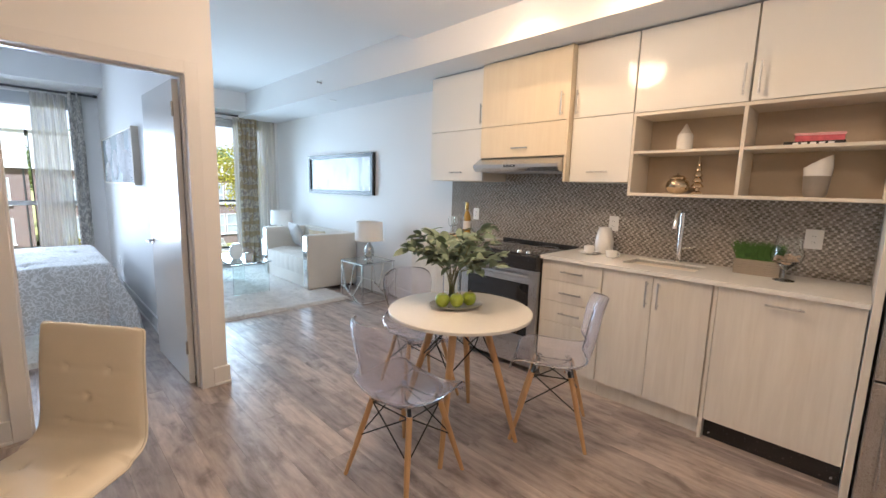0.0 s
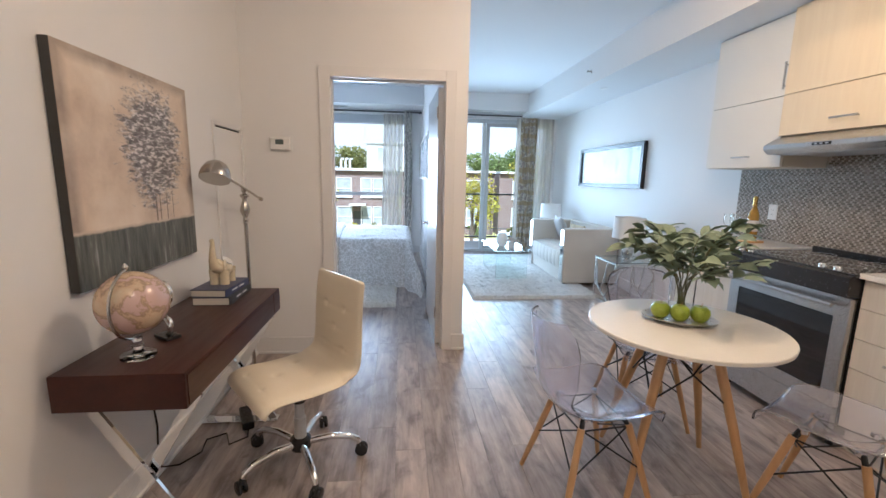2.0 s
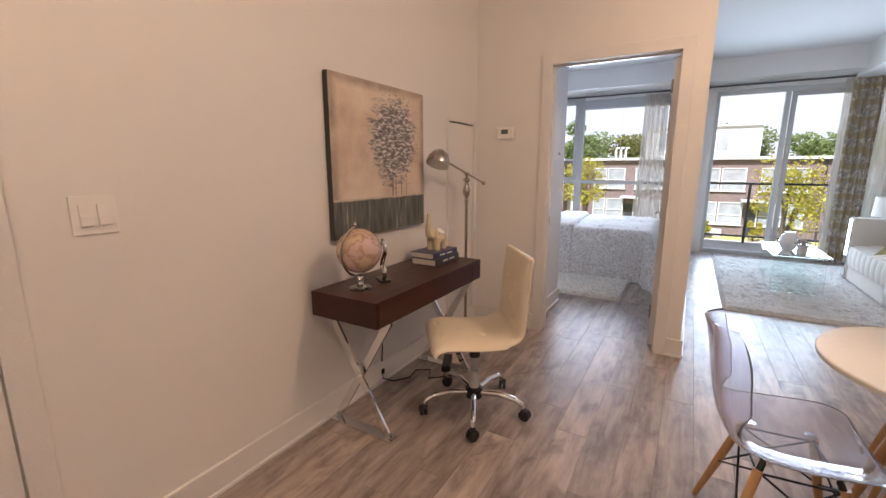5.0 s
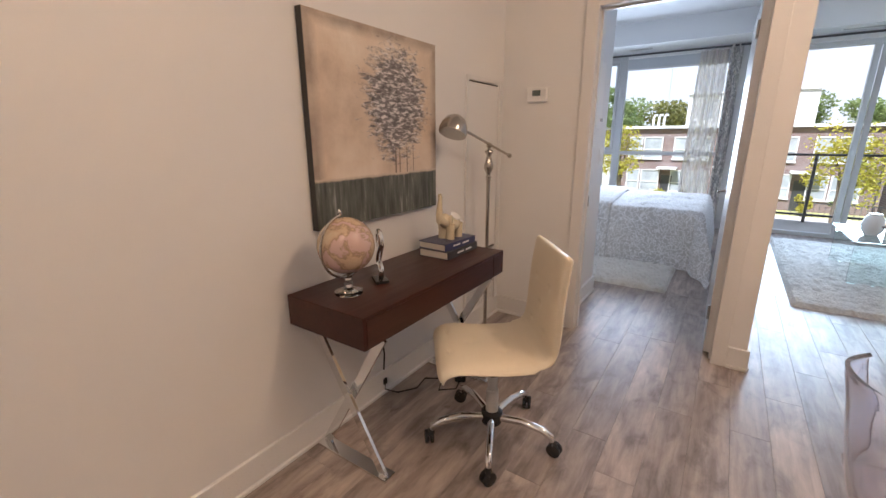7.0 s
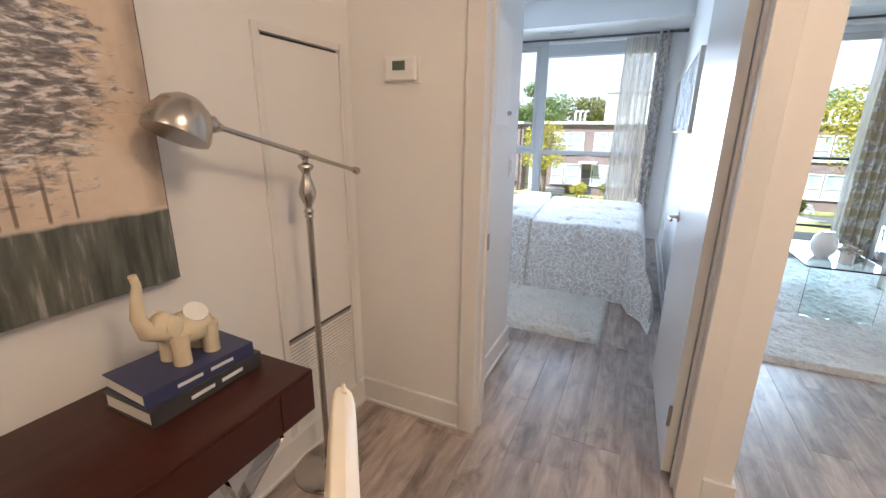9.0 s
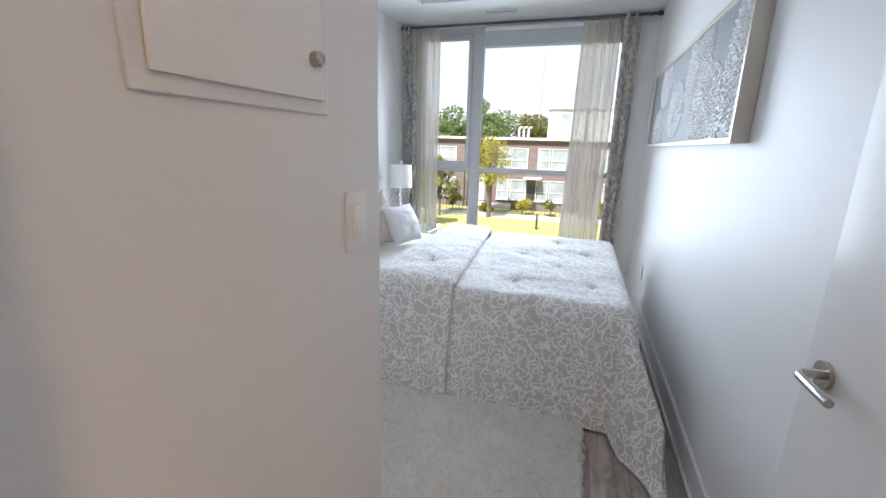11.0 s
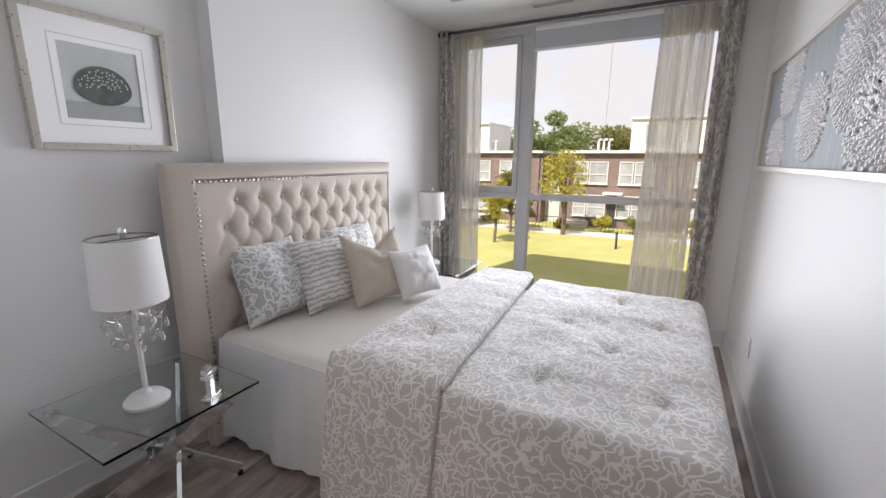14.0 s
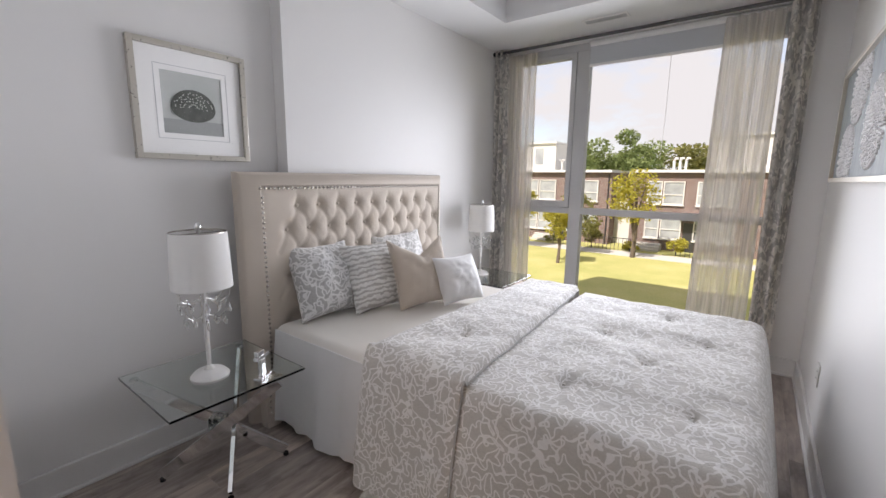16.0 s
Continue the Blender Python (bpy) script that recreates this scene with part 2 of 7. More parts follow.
WIRE = surface("black_wire", (0.03, 0.03, 0.03), 0.45, 0.6, vary=0.2)
BEECH = wood("beech", (0.46, 0.25, 0.10), (0.64, 0.40, 0.19), 0.38, (8, 8, 1))
MAHOGANY = wood("dark_mahogany", (0.032, 0.009, 0.006), (0.058, 0.016, 0.011), 0.34, (1, 9, 9), coat=0.1)
MAHOGANY.node_tree.nodes["Principled BSDF"].inputs["Specular IOR Level"].default_value = 0.3
CREAM = surface("cream_leather", (0.77, 0.69, 0.54), 0.40, vary=0.04, scale=5, fine=240, relief=0.15, depth=0.0008)
LINEN = surface("beige_linen", (0.58, 0.51, 0.44), 0.9, vary=0.06, scale=4, fine=420, relief=0.5, depth=0.0015, sheen=0.2)
WHITECLOTH = surface("white_cotton", (0.80, 0.80, 0.80), 0.9, vary=0.03, scale=6, fine=350, relief=0.3, depth=0.001, sheen=0.2)
SHADE = surface("white_lampshade", (0.82, 0.81, 0.79), 0.85, vary=0.02, fine=400, relief=0.2, depth=0.0006)
WHITE = surface("white_plastic", (0.80, 0.79, 0.77), 0.35, vary=0.02, relief=0.02)
CERAMIC = surface("white_ceramic", (0.80, 0.79, 0.77), 0.2, vary=0.03, relief=0.02, coat=0.3)
PANE = glass("window_glass", (0.97, 1.0, 0.99), 0.0, 1.02)
CLEAR = glass("clear_glass", (0.98, 1.0, 1.0), 0.0, 1.45)
GREENGLASS = glass("table_glass", (0.91, 0.975, 0.955), 0.0, 1.45)
ACRYLIC = glass("clear_acrylic", (0.89, 0.89, 0.98), 0.02, 1.45)
ACRYLIC.node_tree.nodes["Principled BSDF"].inputs["Transmission Weight"].default_value = 0.90
FRAMEGREY = surface("grey_window_frame", (0.50, 0.50, 0.50), 0.4, vary=0.04)
BACKING = surface("dark_backing", (0.05, 0.048, 0.045), 0.7, vary=0.1)

# ---- the large structure ----
DESK_Y, DOOR_X, KIT_Y, WIN_X, FAR_X = -0.277, -2.655, 3.68, -7.15, 2.4
CEIL_LIV, CEIL_HALL, CEIL_LOW = 2.80, 2.72, 2.52
BED_Y0, BED_Y1, LIV_Y = -1.37, 1.20, 1.328
HEAD_Y, STEP_X, CLOSET_X = -1.274, -4.86, -3.53


def structure(name, bm, material, label, category):
    return solid(name, bm, material, label, category, "structure")


# floor: a dark underlay, with the planks laid on it at the end of the file
floor = structure("floor", B(-7.45, FAR_X, -1.9, 3.9, -0.30, -0.012), BACKING, "grey-brown wood plank floor with a satin finish", "floor")
structure("wall_desk", B(DOOR_X - 0.12, FAR_X, DESK_Y - 0.12, DESK_Y, 0, CEIL_HALL), WALL, "warm white painted wall behind the writing desk", "wall")
OPEN_Y0, OPEN_Y1, OPEN_Z = 0.334, 1.162, 2.055
structure("wall_door", boxes([
    (DOOR_X - 0.12, DOOR_X, DESK_Y, OPEN_Y0 - 0.02, 0, CEIL_LIV),
    (DOOR_X - 0.12, DOOR_X, OPEN_Y1 + 0.02, LIV_Y, 0, CEIL_LIV),
    (DOOR_X - 0.12, DOOR_X, OPEN_Y0 - 0.02, OPEN_Y1 + 0.02, OPEN_Z + 0.02, CEIL_LIV)]), WALL, "white painted wall with the bedroom doorway", "wall")
structure("wall_partition", B(-7.45, DOOR_X - 0.12, BED_Y1, LIV_Y, 0, CEIL_LIV), WALL, "white wall between bedroom and living room", "wall")
structure("wall_kitchen", B(-7.45, FAR_X, KIT_Y, KIT_Y + 0.15, 0, CEIL_LIV), WALL, "long white wall behind kitchen and sofa", "wall")
structure("wall_entry", B(FAR_X, FAR_X + 0.12, -1.9, 3.83, 0, CEIL_LIV), WALL, "plain white wall at the entry end", "wall")
structure("wall_closet", boxes([(CLOSET_X, DOOR_X - 0.12, 0.10, 0.222, 0, CEIL_LIV), (CLOSET_X, CLOSET_X + 0.12, BED_Y0, 0.10, 0, CEIL_LIV)]), WALL, "white closet wall beside the bedroom door", "wall")
structure("wall_bed_head", boxes([(STEP_X, CLOSET_X + 0.12, BED_Y0 - 0.12, BED_Y0, 0, CEIL_LIV), (-7.45, STEP_X, BED_Y0 - 0.12, HEAD_Y, 0, CEIL_LIV)]), WALL, "pale grey bedroom wall stepping forward behind the bed", "wall")
structure("ceiling_hall", B(DOOR_X, FAR_X, DESK_Y - 0.12, KIT_Y, CEIL_HALL, CEIL_HALL + 0.3), CEIL, "white ceiling over desk and kitchen", "ceiling")
structure("ceiling_living", B(-7.45, DOOR_X, BED_Y0 - 0.12, KIT_Y, CEIL_LIV, CEIL_LIV + 0.3), CEIL, "white ceiling over living room and bedroom", "ceiling")
structure("bulkhead_kitchen", B(WIN_X, FAR_X, 3.0, KIT_Y, 2.46, CEIL_HALL), CEIL, "white bulkhead along the kitchen wall", "ceiling")
structure("bulkhead_living", B(WIN_X, DOOR_X, 3.0, KIT_Y, CEIL_HALL, CEIL_LIV), CEIL, "white bulkhead top along the living room wall", "ceiling")
structure("bulkhead_window", B(WIN_X, -6.72, LIV_Y, 3.0, CEIL_LOW, CEIL_LIV), CEIL, "white dropped ceiling before the balcony door", "ceiling")
structure("bulkhead_bedroom", boxes([(WIN_X, -6.50, HEAD_Y, BED_Y1, CEIL_LOW, CEIL_LIV), (-6.50, STEP_X, HEAD_Y, -0.84, CEIL_LOW, CEIL_LIV)]), CEIL, "white dropped ceiling before the bedroom window", "ceiling")
# window wall: openings for the bedroom window and the balcony door
BW0, BW1, BWZ0, BWZ1 = -1.20, 1.02, 0.16, 2.505
LW0, LW1, LWZ1 = 1.50, 3.60, 2.44
structure("wall_window", boxes([
    (-7.45, WIN_X, BED_Y0 - 0.12, BW0, 0, CEIL_LIV), (-7.45, WIN_X, BW1, BED_Y1, 0, CEIL_LIV), (-7.45, WIN_X, BW0, BW1, 0, BWZ0), (-7.45, WIN_X, BW0, BW1, BWZ1, CEIL_LIV),
    (-7.45, WIN_X, LIV_Y, LW0, 0, CEIL_LIV), (-7.45, WIN_X, LW1, KIT_Y, 0, CEIL_LIV), (-7.45, WIN_X, LW0, LW1, LWZ1, CEIL_LIV)]), WALL, "white wall with the windows", "wall")


def baseboard(rows):
    bm = bmesh.new()
    for x0, x1, y0, y1 in rows:
        box(bm, x0, x1, y0, y1, 0.0, 0.13, bevel=0.003, seg=1)
        s = 0.011
        box(bm, x0 - (s if y1 - y0 > x1 - x0 else 0), x1 + (s if y1 - y0 > x1 - x0 else 0), y0 - (s if x1 - x0 > y1 - y0 else 0), y1 + (s if x1 - x0 > y1 - y0 else 0), 0.0, 0.019, bevel=0.007, seg=2)
    return bm


BT = 0.016
structure("baseboard", baseboard([
    (DOOR_X + BT, 0.19, DESK_Y, DESK_Y + BT), (DOOR_X, DOOR_X + BT, DESK_Y, OPEN_Y0 - 0.075), (DOOR_X, DOOR_X + BT, OPEN_Y1 + 0.075, LIV_Y + BT),
    (WIN_X, DOOR_X, LIV_Y, LIV_Y + BT), (WIN_X, -2.80, KIT_Y - BT, KIT_Y),
    (CLOSET_X, DOOR_X - 0.12, 0.222, 0.222 + BT), (CLOSET_X - BT, CLOSET_X, BED_Y0, 0.222 + BT), (STEP_X, CLOSET_X - BT, BED_Y0, BED_Y0 + BT), (STEP_X, STEP_X + BT, BED_Y0 + BT, HEAD_Y),
    (WIN_X, STEP_X + BT, HEAD_Y, HEAD_Y + BT), (WIN_X, -2.90, BED_Y1 - BT, BED_Y1), (WIN_X, WIN_X + BT, HEAD_Y + BT, BED_Y1 - BT)]), TRIM, "tall flat white baseboard", "baseboard")
# door casing and jambs
structure("door_casing", boxes([
    (DOOR_X, DOOR_X + 0.016, OPEN_Y0 - 0.075, OPEN_Y0, 0, OPEN_Z + 0.075), (DOOR_X, DOOR_X + 0.016, OPEN_Y1, OPEN_Y1 + 0.075, 0, OPEN_Z + 0.075),
    (DOOR_X, DOOR_X + 0.016, OPEN_Y0, OPEN_Y1, OPEN_Z, OPEN_Z + 0.075)], 0.003), TRIM, "flat white door casing", "trim")
structure("door_jamb", boxes([
    (DOOR_X - 0.123, DOOR_X + 0.003, OPEN_Y0 - 0.019, OPEN_Y0 + 0.001, 0, OPEN_Z), (DOOR_X - 0.123, DOOR_X + 0.003, OPEN_Y1 - 0.001, OPEN_Y1 + 0.019, 0, OPEN_Z),
    (DOOR_X - 0.123, DOOR_X + 0.003, OPEN_Y0 - 0.019, OPEN_Y1 + 0.019, OPEN_Z - 0.001, OPEN_Z + 0.019)]), TRIM, "white door jamb", "trim")

# ---- kitchen ----
def bar_handle(parent, a, b, out=(0, -1, 0)):
    """A square bar pull between a and b, standing off its front on two posts."""
    a, b, o = Vector(a), Vector(b), Vector(out) * 0.032
    d = (b - a).normalized()
    bm = bmesh.new()
    tube(bm, [a + o, b + o], 0.006, 8)
    for p in (a + d * 0.02, b - d * 0.02):
        tube(bm, [p, p + o], 0.005, 8)
    part("handle", bm, STEEL, parent, "brushed steel bar pull", smooth=True)


FRONT, UP = 3.10, 3.335
RUN = Vector((0.022, 0, 0))


def wall_unit(x0, x1, z0, z1, split, front, material, label, pulls):
    ob = thing("wall_cabinet", label, "kitchen cabinet", (x0, front, z0), group="wall cabinets")
    w, h, d = x1 - x0, z1 - z0, KIT_Y - front
    part("body", B(0.001, w - 0.001, 0.021, d - 0.002, 0, h, bevel=0.002, seg=1), EDGE, ob)
    rows = ((0, split - z0), (split - z0, h)) if split else ((0, h),)
    for k, (a, b) in enumerate(rows):
        door = part("door", B(0.003, w - 0.003, 0, 0.019, a + 0.002, b - 0.002, bevel=0.0015, seg=2), material, ob)
        for n, kind, px, pz in pulls:
            if n == k:
                e = (0.075, 0) if kind == "h" else (0, 0.085)
                bar_handle(door, (px - x0 - e[0], 0, pz - z0 - e[1]), (px - x0 + e[0], 0, pz - z0 + e[1]))
    return ob


wall_unit(-2.77, -2.085, 1.478, 2.452, 1.937, UP, CABINET, "gloss white wall cabinet beside the range hood", [(0, "h", -2.40, 1.555), (1, "v", -2.115, 2.06)])
wall_unit(-2.080, -1.262, 1.672, 2.452, 1.930, UP - 0.05, HOODFRONT, "golden wood-grain wall cabinet over the range hood", [(0, "h", -1.655, 1.742), (1, "v", -1.30, 2.045)])
wall_unit(-1.238, -0.797, 1.478, 2.452, 1.937, UP, CABINET, "gloss white wall cabinet with lift-up door", [(0, "h", -1.01, 1.55), (1, "v", -1.205, 2.045)])
wall_unit(-0.795, -0.168, 1.932, 2.452, None, UP, CABINET, "gloss white cabinet over the open shelf", [(0, "v", -0.197, 2.05)])
wall_unit(-0.164, 0.436, 1.932, 2.452, None, UP, CABINET, "gloss white cabinet over the open shelf", [(0, "v", -0.126, 2.05)])
solid("filler_panel", B(-1.260, -1.240, UP - 0.06, KIT_Y - 0.002, 1.478, 2.452, bevel=0.001, seg=1), HOODFRONT, "golden wood-grain panel at the side of the hood cabinet", "panel")

niche = thing("open_shelf", "cream open wall shelf with four tan compartments", "shelf", (-0.797, UP, 1.390))
part("back_panel", B(0.02, 1.213, 0.295, 0.316, 0.02, 0.524), NICHE, niche, "tan back panel")
for nm, a in (("side_panel", (0, 0.019, 0, 0.318, 0, 0.540)), ("side_panel", (1.214, 1.233, 0, 0.318, 0, 0.540)), ("bottom_board", (0.019, 1.214, -0.004, 0.318, 0, 0.020)),
              ("top_board", (0.019, 1.214, 0, 0.318, 0.521, 0.540)), ("divider", (0.612, 0.632, 0.002, 0.294, 0.0205, 0.5205)),
              ("shelf_board", (0.0195, 0.6115, 0.002, 0.294, 0.277, 0.295)), ("shelf_board", (0.6325, 1.2135, 0.002, 0.294, 0.277, 0.295))):
    part(nm, B(*a, bevel=0.0012, seg=1), EDGE, niche)


def base_unit(x0, x1, label):
    ob = thing("base_cabinet", label, "kitchen cabinet", (x0, FRONT, 0), group="base cabinets")
    w = x1 - x0
    part("body", B(0.001, w - 0.001, 0.02, KIT_Y - FRONT - 0.002, 0.115, 0.913), EDGE, ob)
    part("toe_kick", B(0, w, 0.055, 0.07, 0, 0.114), BASEFRONT, ob)
    return ob, w


ob, w = base_unit(-1.277, -0.815, "pale wood-grain drawer cabinet beside the range")
for z0, z1, hz in ((0.766, 0.908, 0.838), (0.612, 0.763, 0.687), (0.456, 0.609, 0.535), (0.118, 0.453, None)):
    dr = part("drawer_front", B(0.003, w - 0.003, 0, 0.019, z0, z1, bevel=0.0015), BASEFRONT, ob)
    if hz:
        bar_handle(dr, (0.17, 0, hz), (0.335, 0, hz))
ob, w = base_unit(-0.812, -0.180, "pale wood-grain sink cabinet with two doors")
for x0, x1, hx in ((0.003, 0.3145, 0.287), (0.3175, w - 0.003, 0.356)):
    dr = part("door", B(x0, x1, 0, 0.019, 0.118, 0.908, bevel=0.0015), BASEFRONT, ob)
    bar_handle(dr, (hx, 0, 0.71), (hx, 0, 0.875))
dish = thing("dishwasher", "dishwasher behind a pale wood-grain front with a steel pull", "dishwasher", (-0.176, FRONT, 0))
part("body", B(0.022, 0.608, 0.03, 0.56, 0.12, 0.905), BLACK, dish)
part("side_gable", B(0.0, 0.018, 0.004, 0.56, 0.0, 0.912), BASEFRONT, dish)
df = part("front_panel", B(0.0215, 0.608, 0, 0.019, 0.125, 0.908, bevel=0.0015), BASEFRONT, dish)
bar_handle(df, (0.235, 0, 0.856), (0.393, 0, 0.856))
part("toe_kick", B(0.0215, 0.608, 0.05, 0.065, 0.0, 0.115), BLACK, dish, "black recessed toe kick")
for sx in (0.05, 0.58):
    part("screw", L([(0.006, 0), (0.006, 0.004)], 8, m=pose(sx, 0.05, 0.03, 90, 0, 0)), STEEL, dish)
ob, w = base_unit(-2.77, -2.055, "pale wood-grain base cabinet past the range")
for x0, x1, hx in ((0.003, 0.356, 0.33), (0.359, w - 0.003, 0.39)):
    dr = part("door", B(x0, x1, 0, 0.019, 0.118, 0.908, bevel=0.0015), BASEFRONT, ob)
    bar_handle(dr, (hx, 0, 0.71), (hx, 0, 0.875))
tall = thing("fridge_surround", "tall pale wood-grain panel between counter and fridge", "panel", (0.438, 3.02, 0))
part("board", B(0, 0.03, 0, 0.655, 0, 2.455, bevel=0.0015), BASEFRONT, tall)

# worktops, with a sink hole
SX0, SX1, SY0, SY1 = -0.765, -0.325, 3.27, 3.56
wt = thing("countertop", "white quartz countertop with a cut-out for the sink", "countertop", (0, 0, 0.9145))
bm = bmesh.new()
gx, gy = (-1.282, SX0, SX1, 0.436), (3.075, SY0, SY1, KIT_Y - 0.008)
grid = {(i, j, k): bm.verts.new((gx[i], gy[j], 0.026 * k)) for i in range(4) for j in range(4) for k in range(2)}
for i in range(3):
    for j in range(3):
        if (i, j) != (1, 1):
            for k in range(2):
                bm.faces.new([grid[q] for q in ((i, j, k), (i + 1, j, k), (i + 1, j + 1, k), (i, j + 1, k))])
rim = [((i, 0), (i + 1, 0)) for i in range(3)] + [((i, 3), (i + 1, 3)) for i in range(3)] + [((0, j), (0, j + 1)) for j in range(3)] + [((3, j), (3, j + 1)) for j in range(3)]
for a, b in rim + [((1, 1), (2, 1)), ((2, 1), (2, 2)), ((2, 2), (1, 2)), ((1, 2), (1, 1))]:
    bm.faces.new([grid[q] for q in ((*a, 0), (*b, 0), (*b, 1), (*a, 1))])
part("slab", bm, QUARTZ, wt)
wt2 = thing("countertop", "short white quartz countertop past the range", "countertop", (0, 0, 0.9145))
part("slab", B(-2.78, -2.052, 3.075, KIT_Y - 0.008, 0, 0.026, bevel=0.002), QUARTZ, wt2)
sink = thing("sink", "undermount stainless steel sink", "sink", (0, 0, 0.74))
part("basin", boxes([(SX0 + 0.004, SX1 - 0.004, SY0 + 0.004, SY1 - 0.004, 0, 0.004), (SX0 + 0.001, SX0 + 0.004, SY0, SY1, 0, 0.190), (SX1 - 0.004, SX1 - 0.001, SY0, SY1, 0, 0.190),
                     (SX0 + 0.004, SX1 - 0.004, SY0 + 0.001, SY0 + 0.004, 0, 0.190), (SX0 + 0.004, SX1 - 0.004, SY1 - 0.004, SY1 - 0.001, 0, 0.190)]), STEEL, sink)
part("drain", L([(0.04, 0), (0.04, 0.004), (0.03, 0.006)], 20, (-0.545, 3.42, 0.004)), CHROME, sink)
tap = thing("faucet", "tall chrome kitchen faucet with pull-down spout", "faucet", (-0.51, 3.60, 0.9405))
part("body", L([(0.026, 0), (0.026, 0.012), (0.018, 0.02), (0.017, 0.20), (0.015, 0.34)], 20), CHROME, tap, smooth=True)
part("spout", T([(0, 0, 0.33), (0, -0.005, 0.352), (0, -0.03, 0.358), (0, -0.09, 0.345), (0, -0.12, 0.32)], 0.014, 12), CHROME, tap, smooth=True)
part("spray_head", T([(0, -0.118, 0.325), (0, -0.135, 0.285), (0, -0.15, 0.235)], [0.016, 0.018, 0.020], 14), CHROME, tap, smooth=True)
part("lever", T([(0.015, 0, 0.10), (0.05, 0, 0.105), (0.10, 0, 0.12)], [0.010, 0.007, 0.005], 10), CHROME, tap, smooth=True)

# backsplash: strips of glass and stone, set in grey grout
grout = surface("grey_grout", (0.42, 0.40, 0.37), 0.8)
splash = solid("backsplash", B(-2.79, 0.436, KIT_Y - 0.004, KIT_Y - 0.0005, 0.9155, 1.676), grout, "mosaic backsplash of grey, taupe and white strip tiles", "backsplash", "structure")


def mosaic_material(name, stops):
    m, t, p = nodes_of(name)
    g = t.nodes.new("ShaderNodeNewGeometry")
    col = ramp(t, g.outputs["Random Per Island"], stops, "CONSTANT")
    vec = tex_coord(t)
    t.links.new(mix(t, 0.2, col, ramp(t, noise_tex(t, vec, 90), ((0.3, (0.22, 0.20, 0.185)), (0.7, (0.5, 0.48, 0.45))))), p.inputs["Base Color"])
    p.inputs["Roughness"].default_value = 0.16
    return m


def mosaic():
    """Rows of long dark and short pale tiles, each row stepped against the last in a zigzag."""
    rng = random.Random(4)
    vs, fs, tone = [], [], []
    h, z, row = 0.0130, 0.9425, 0
    while z < 1.672:
        x = -2.85 + 0.0130 * (0, 1, 2, 3, 2, 1)[row % 6]
        k2 = 0
        while x < 0.43:
            l = (0.027, 0.0135)[k2 % 2]
            x0, x1 = max(x, -2.788), min(x + l - 0.002, 0.434)
            hi = 1.672 if -2.08 < x < -1.26 else 1.4765 if x < -0.80 else 1.389
            if x1 - x0 > 0.006 and z + h < hi:
                y0, y1, c = KIT_Y - 0.004, KIT_Y - 0.0075 - rng.random() * 0.001, 0.001
                k = len(vs)
                vs += [(x0, y0, z), (x1, y0, z), (x1, y0, z + h - 0.002), (x0, y0, z + h - 0.002), (x0 + c, y1, z + c), (x1 - c, y1, z + c), (x1 - c, y1, z + h - 0.002 - c), (x0 + c, y1, z + h - 0.002 - c)]
                fs += [tuple(k + i for i in q) for q in ((4, 5, 6, 7), (0, 1, 5, 4), (1, 2, 6, 5), (2, 3, 7, 6), (3, 0, 4, 7))]
                tone += [k2 % 2] * 5
            x += l
            k2 += 1
        z += h
        row += 1
    me = bpy.data.meshes.new("mosaic_tiles")
    me.from_pydata(vs, [], fs)
    me.materials.append(mosaic_material("taupe_mosaic", ((0.0, (0.17, 0.145, 0.12)), (0.4, (0.26, 0.225, 0.19)), (0.75, (0.34, 0.30, 0.26)))))
    me.materials.append(mosaic_material("pale_mosaic", ((0.0, (0.60, 0.55, 0.48)), (0.5, (0.72, 0.68, 0.62)), (0.8, (0.48, 0.42, 0.35)))))
    for f, k in zip(me.polygons, tone):
        f.material_index = k
    ob = new("mosaic_tiles", me)
    ob.parent = splash
    tagged(ob, "small glass and stone strip tiles", kind="stuff")


mosaic()


def outlet(place, turn, label, w=0.072, h=0.115, kind="outlet"):
    """A wall plate facing its own -y; turn sets the wall it sits on."""
    ob = thing("wall_outlet" if kind == "outlet" else "light_switch", label, "outlet" if kind == "outlet" else "switch", place, turn)
    part("plate", B(-w / 2, w / 2, -0.006, 0, -h / 2, h / 2, bevel=0.002), WHITE, ob)
    if kind == "outlet":
        part("socket", B(-0.017, 0.017, -0.008, -0.005, -0.034, 0.034, bevel=0.001), WHITE, ob)
        for dz in (-0.018, 0.018):
            for dx in (-0.006, 0.006):
                part("slot", B(dx - 0.001, dx + 0.001, -0.0086, -0.0075, dz - 0.004, dz + 0.004), BLACK, ob)
    else:
        n = 2 if w > 0.1 else 1
        for k in range(n):
            cx = (k - (n - 1) / 2) * 0.046
            part("rocker", B(cx - 0.0165, cx + 0.0165, -0.0115, -0.005, -0.033, 0.033, bevel=0.0015), WHITE, ob)
            part("lower_key", B(cx - 0.0150, cx + 0.0150, -0.0155, -0.0110, -0.031, -0.002, bevel=0.001), WHITE, ob)
    return ob


for x, z in ((-2.43, 1.155), (-1.01, 1.168), (0.172, 1.168)):
    outlet((x, KIT_Y - 0.008, z), 0, "white wall outlet on the mosaic backsplash", 0.075 if x < 0.1 else 0.082)

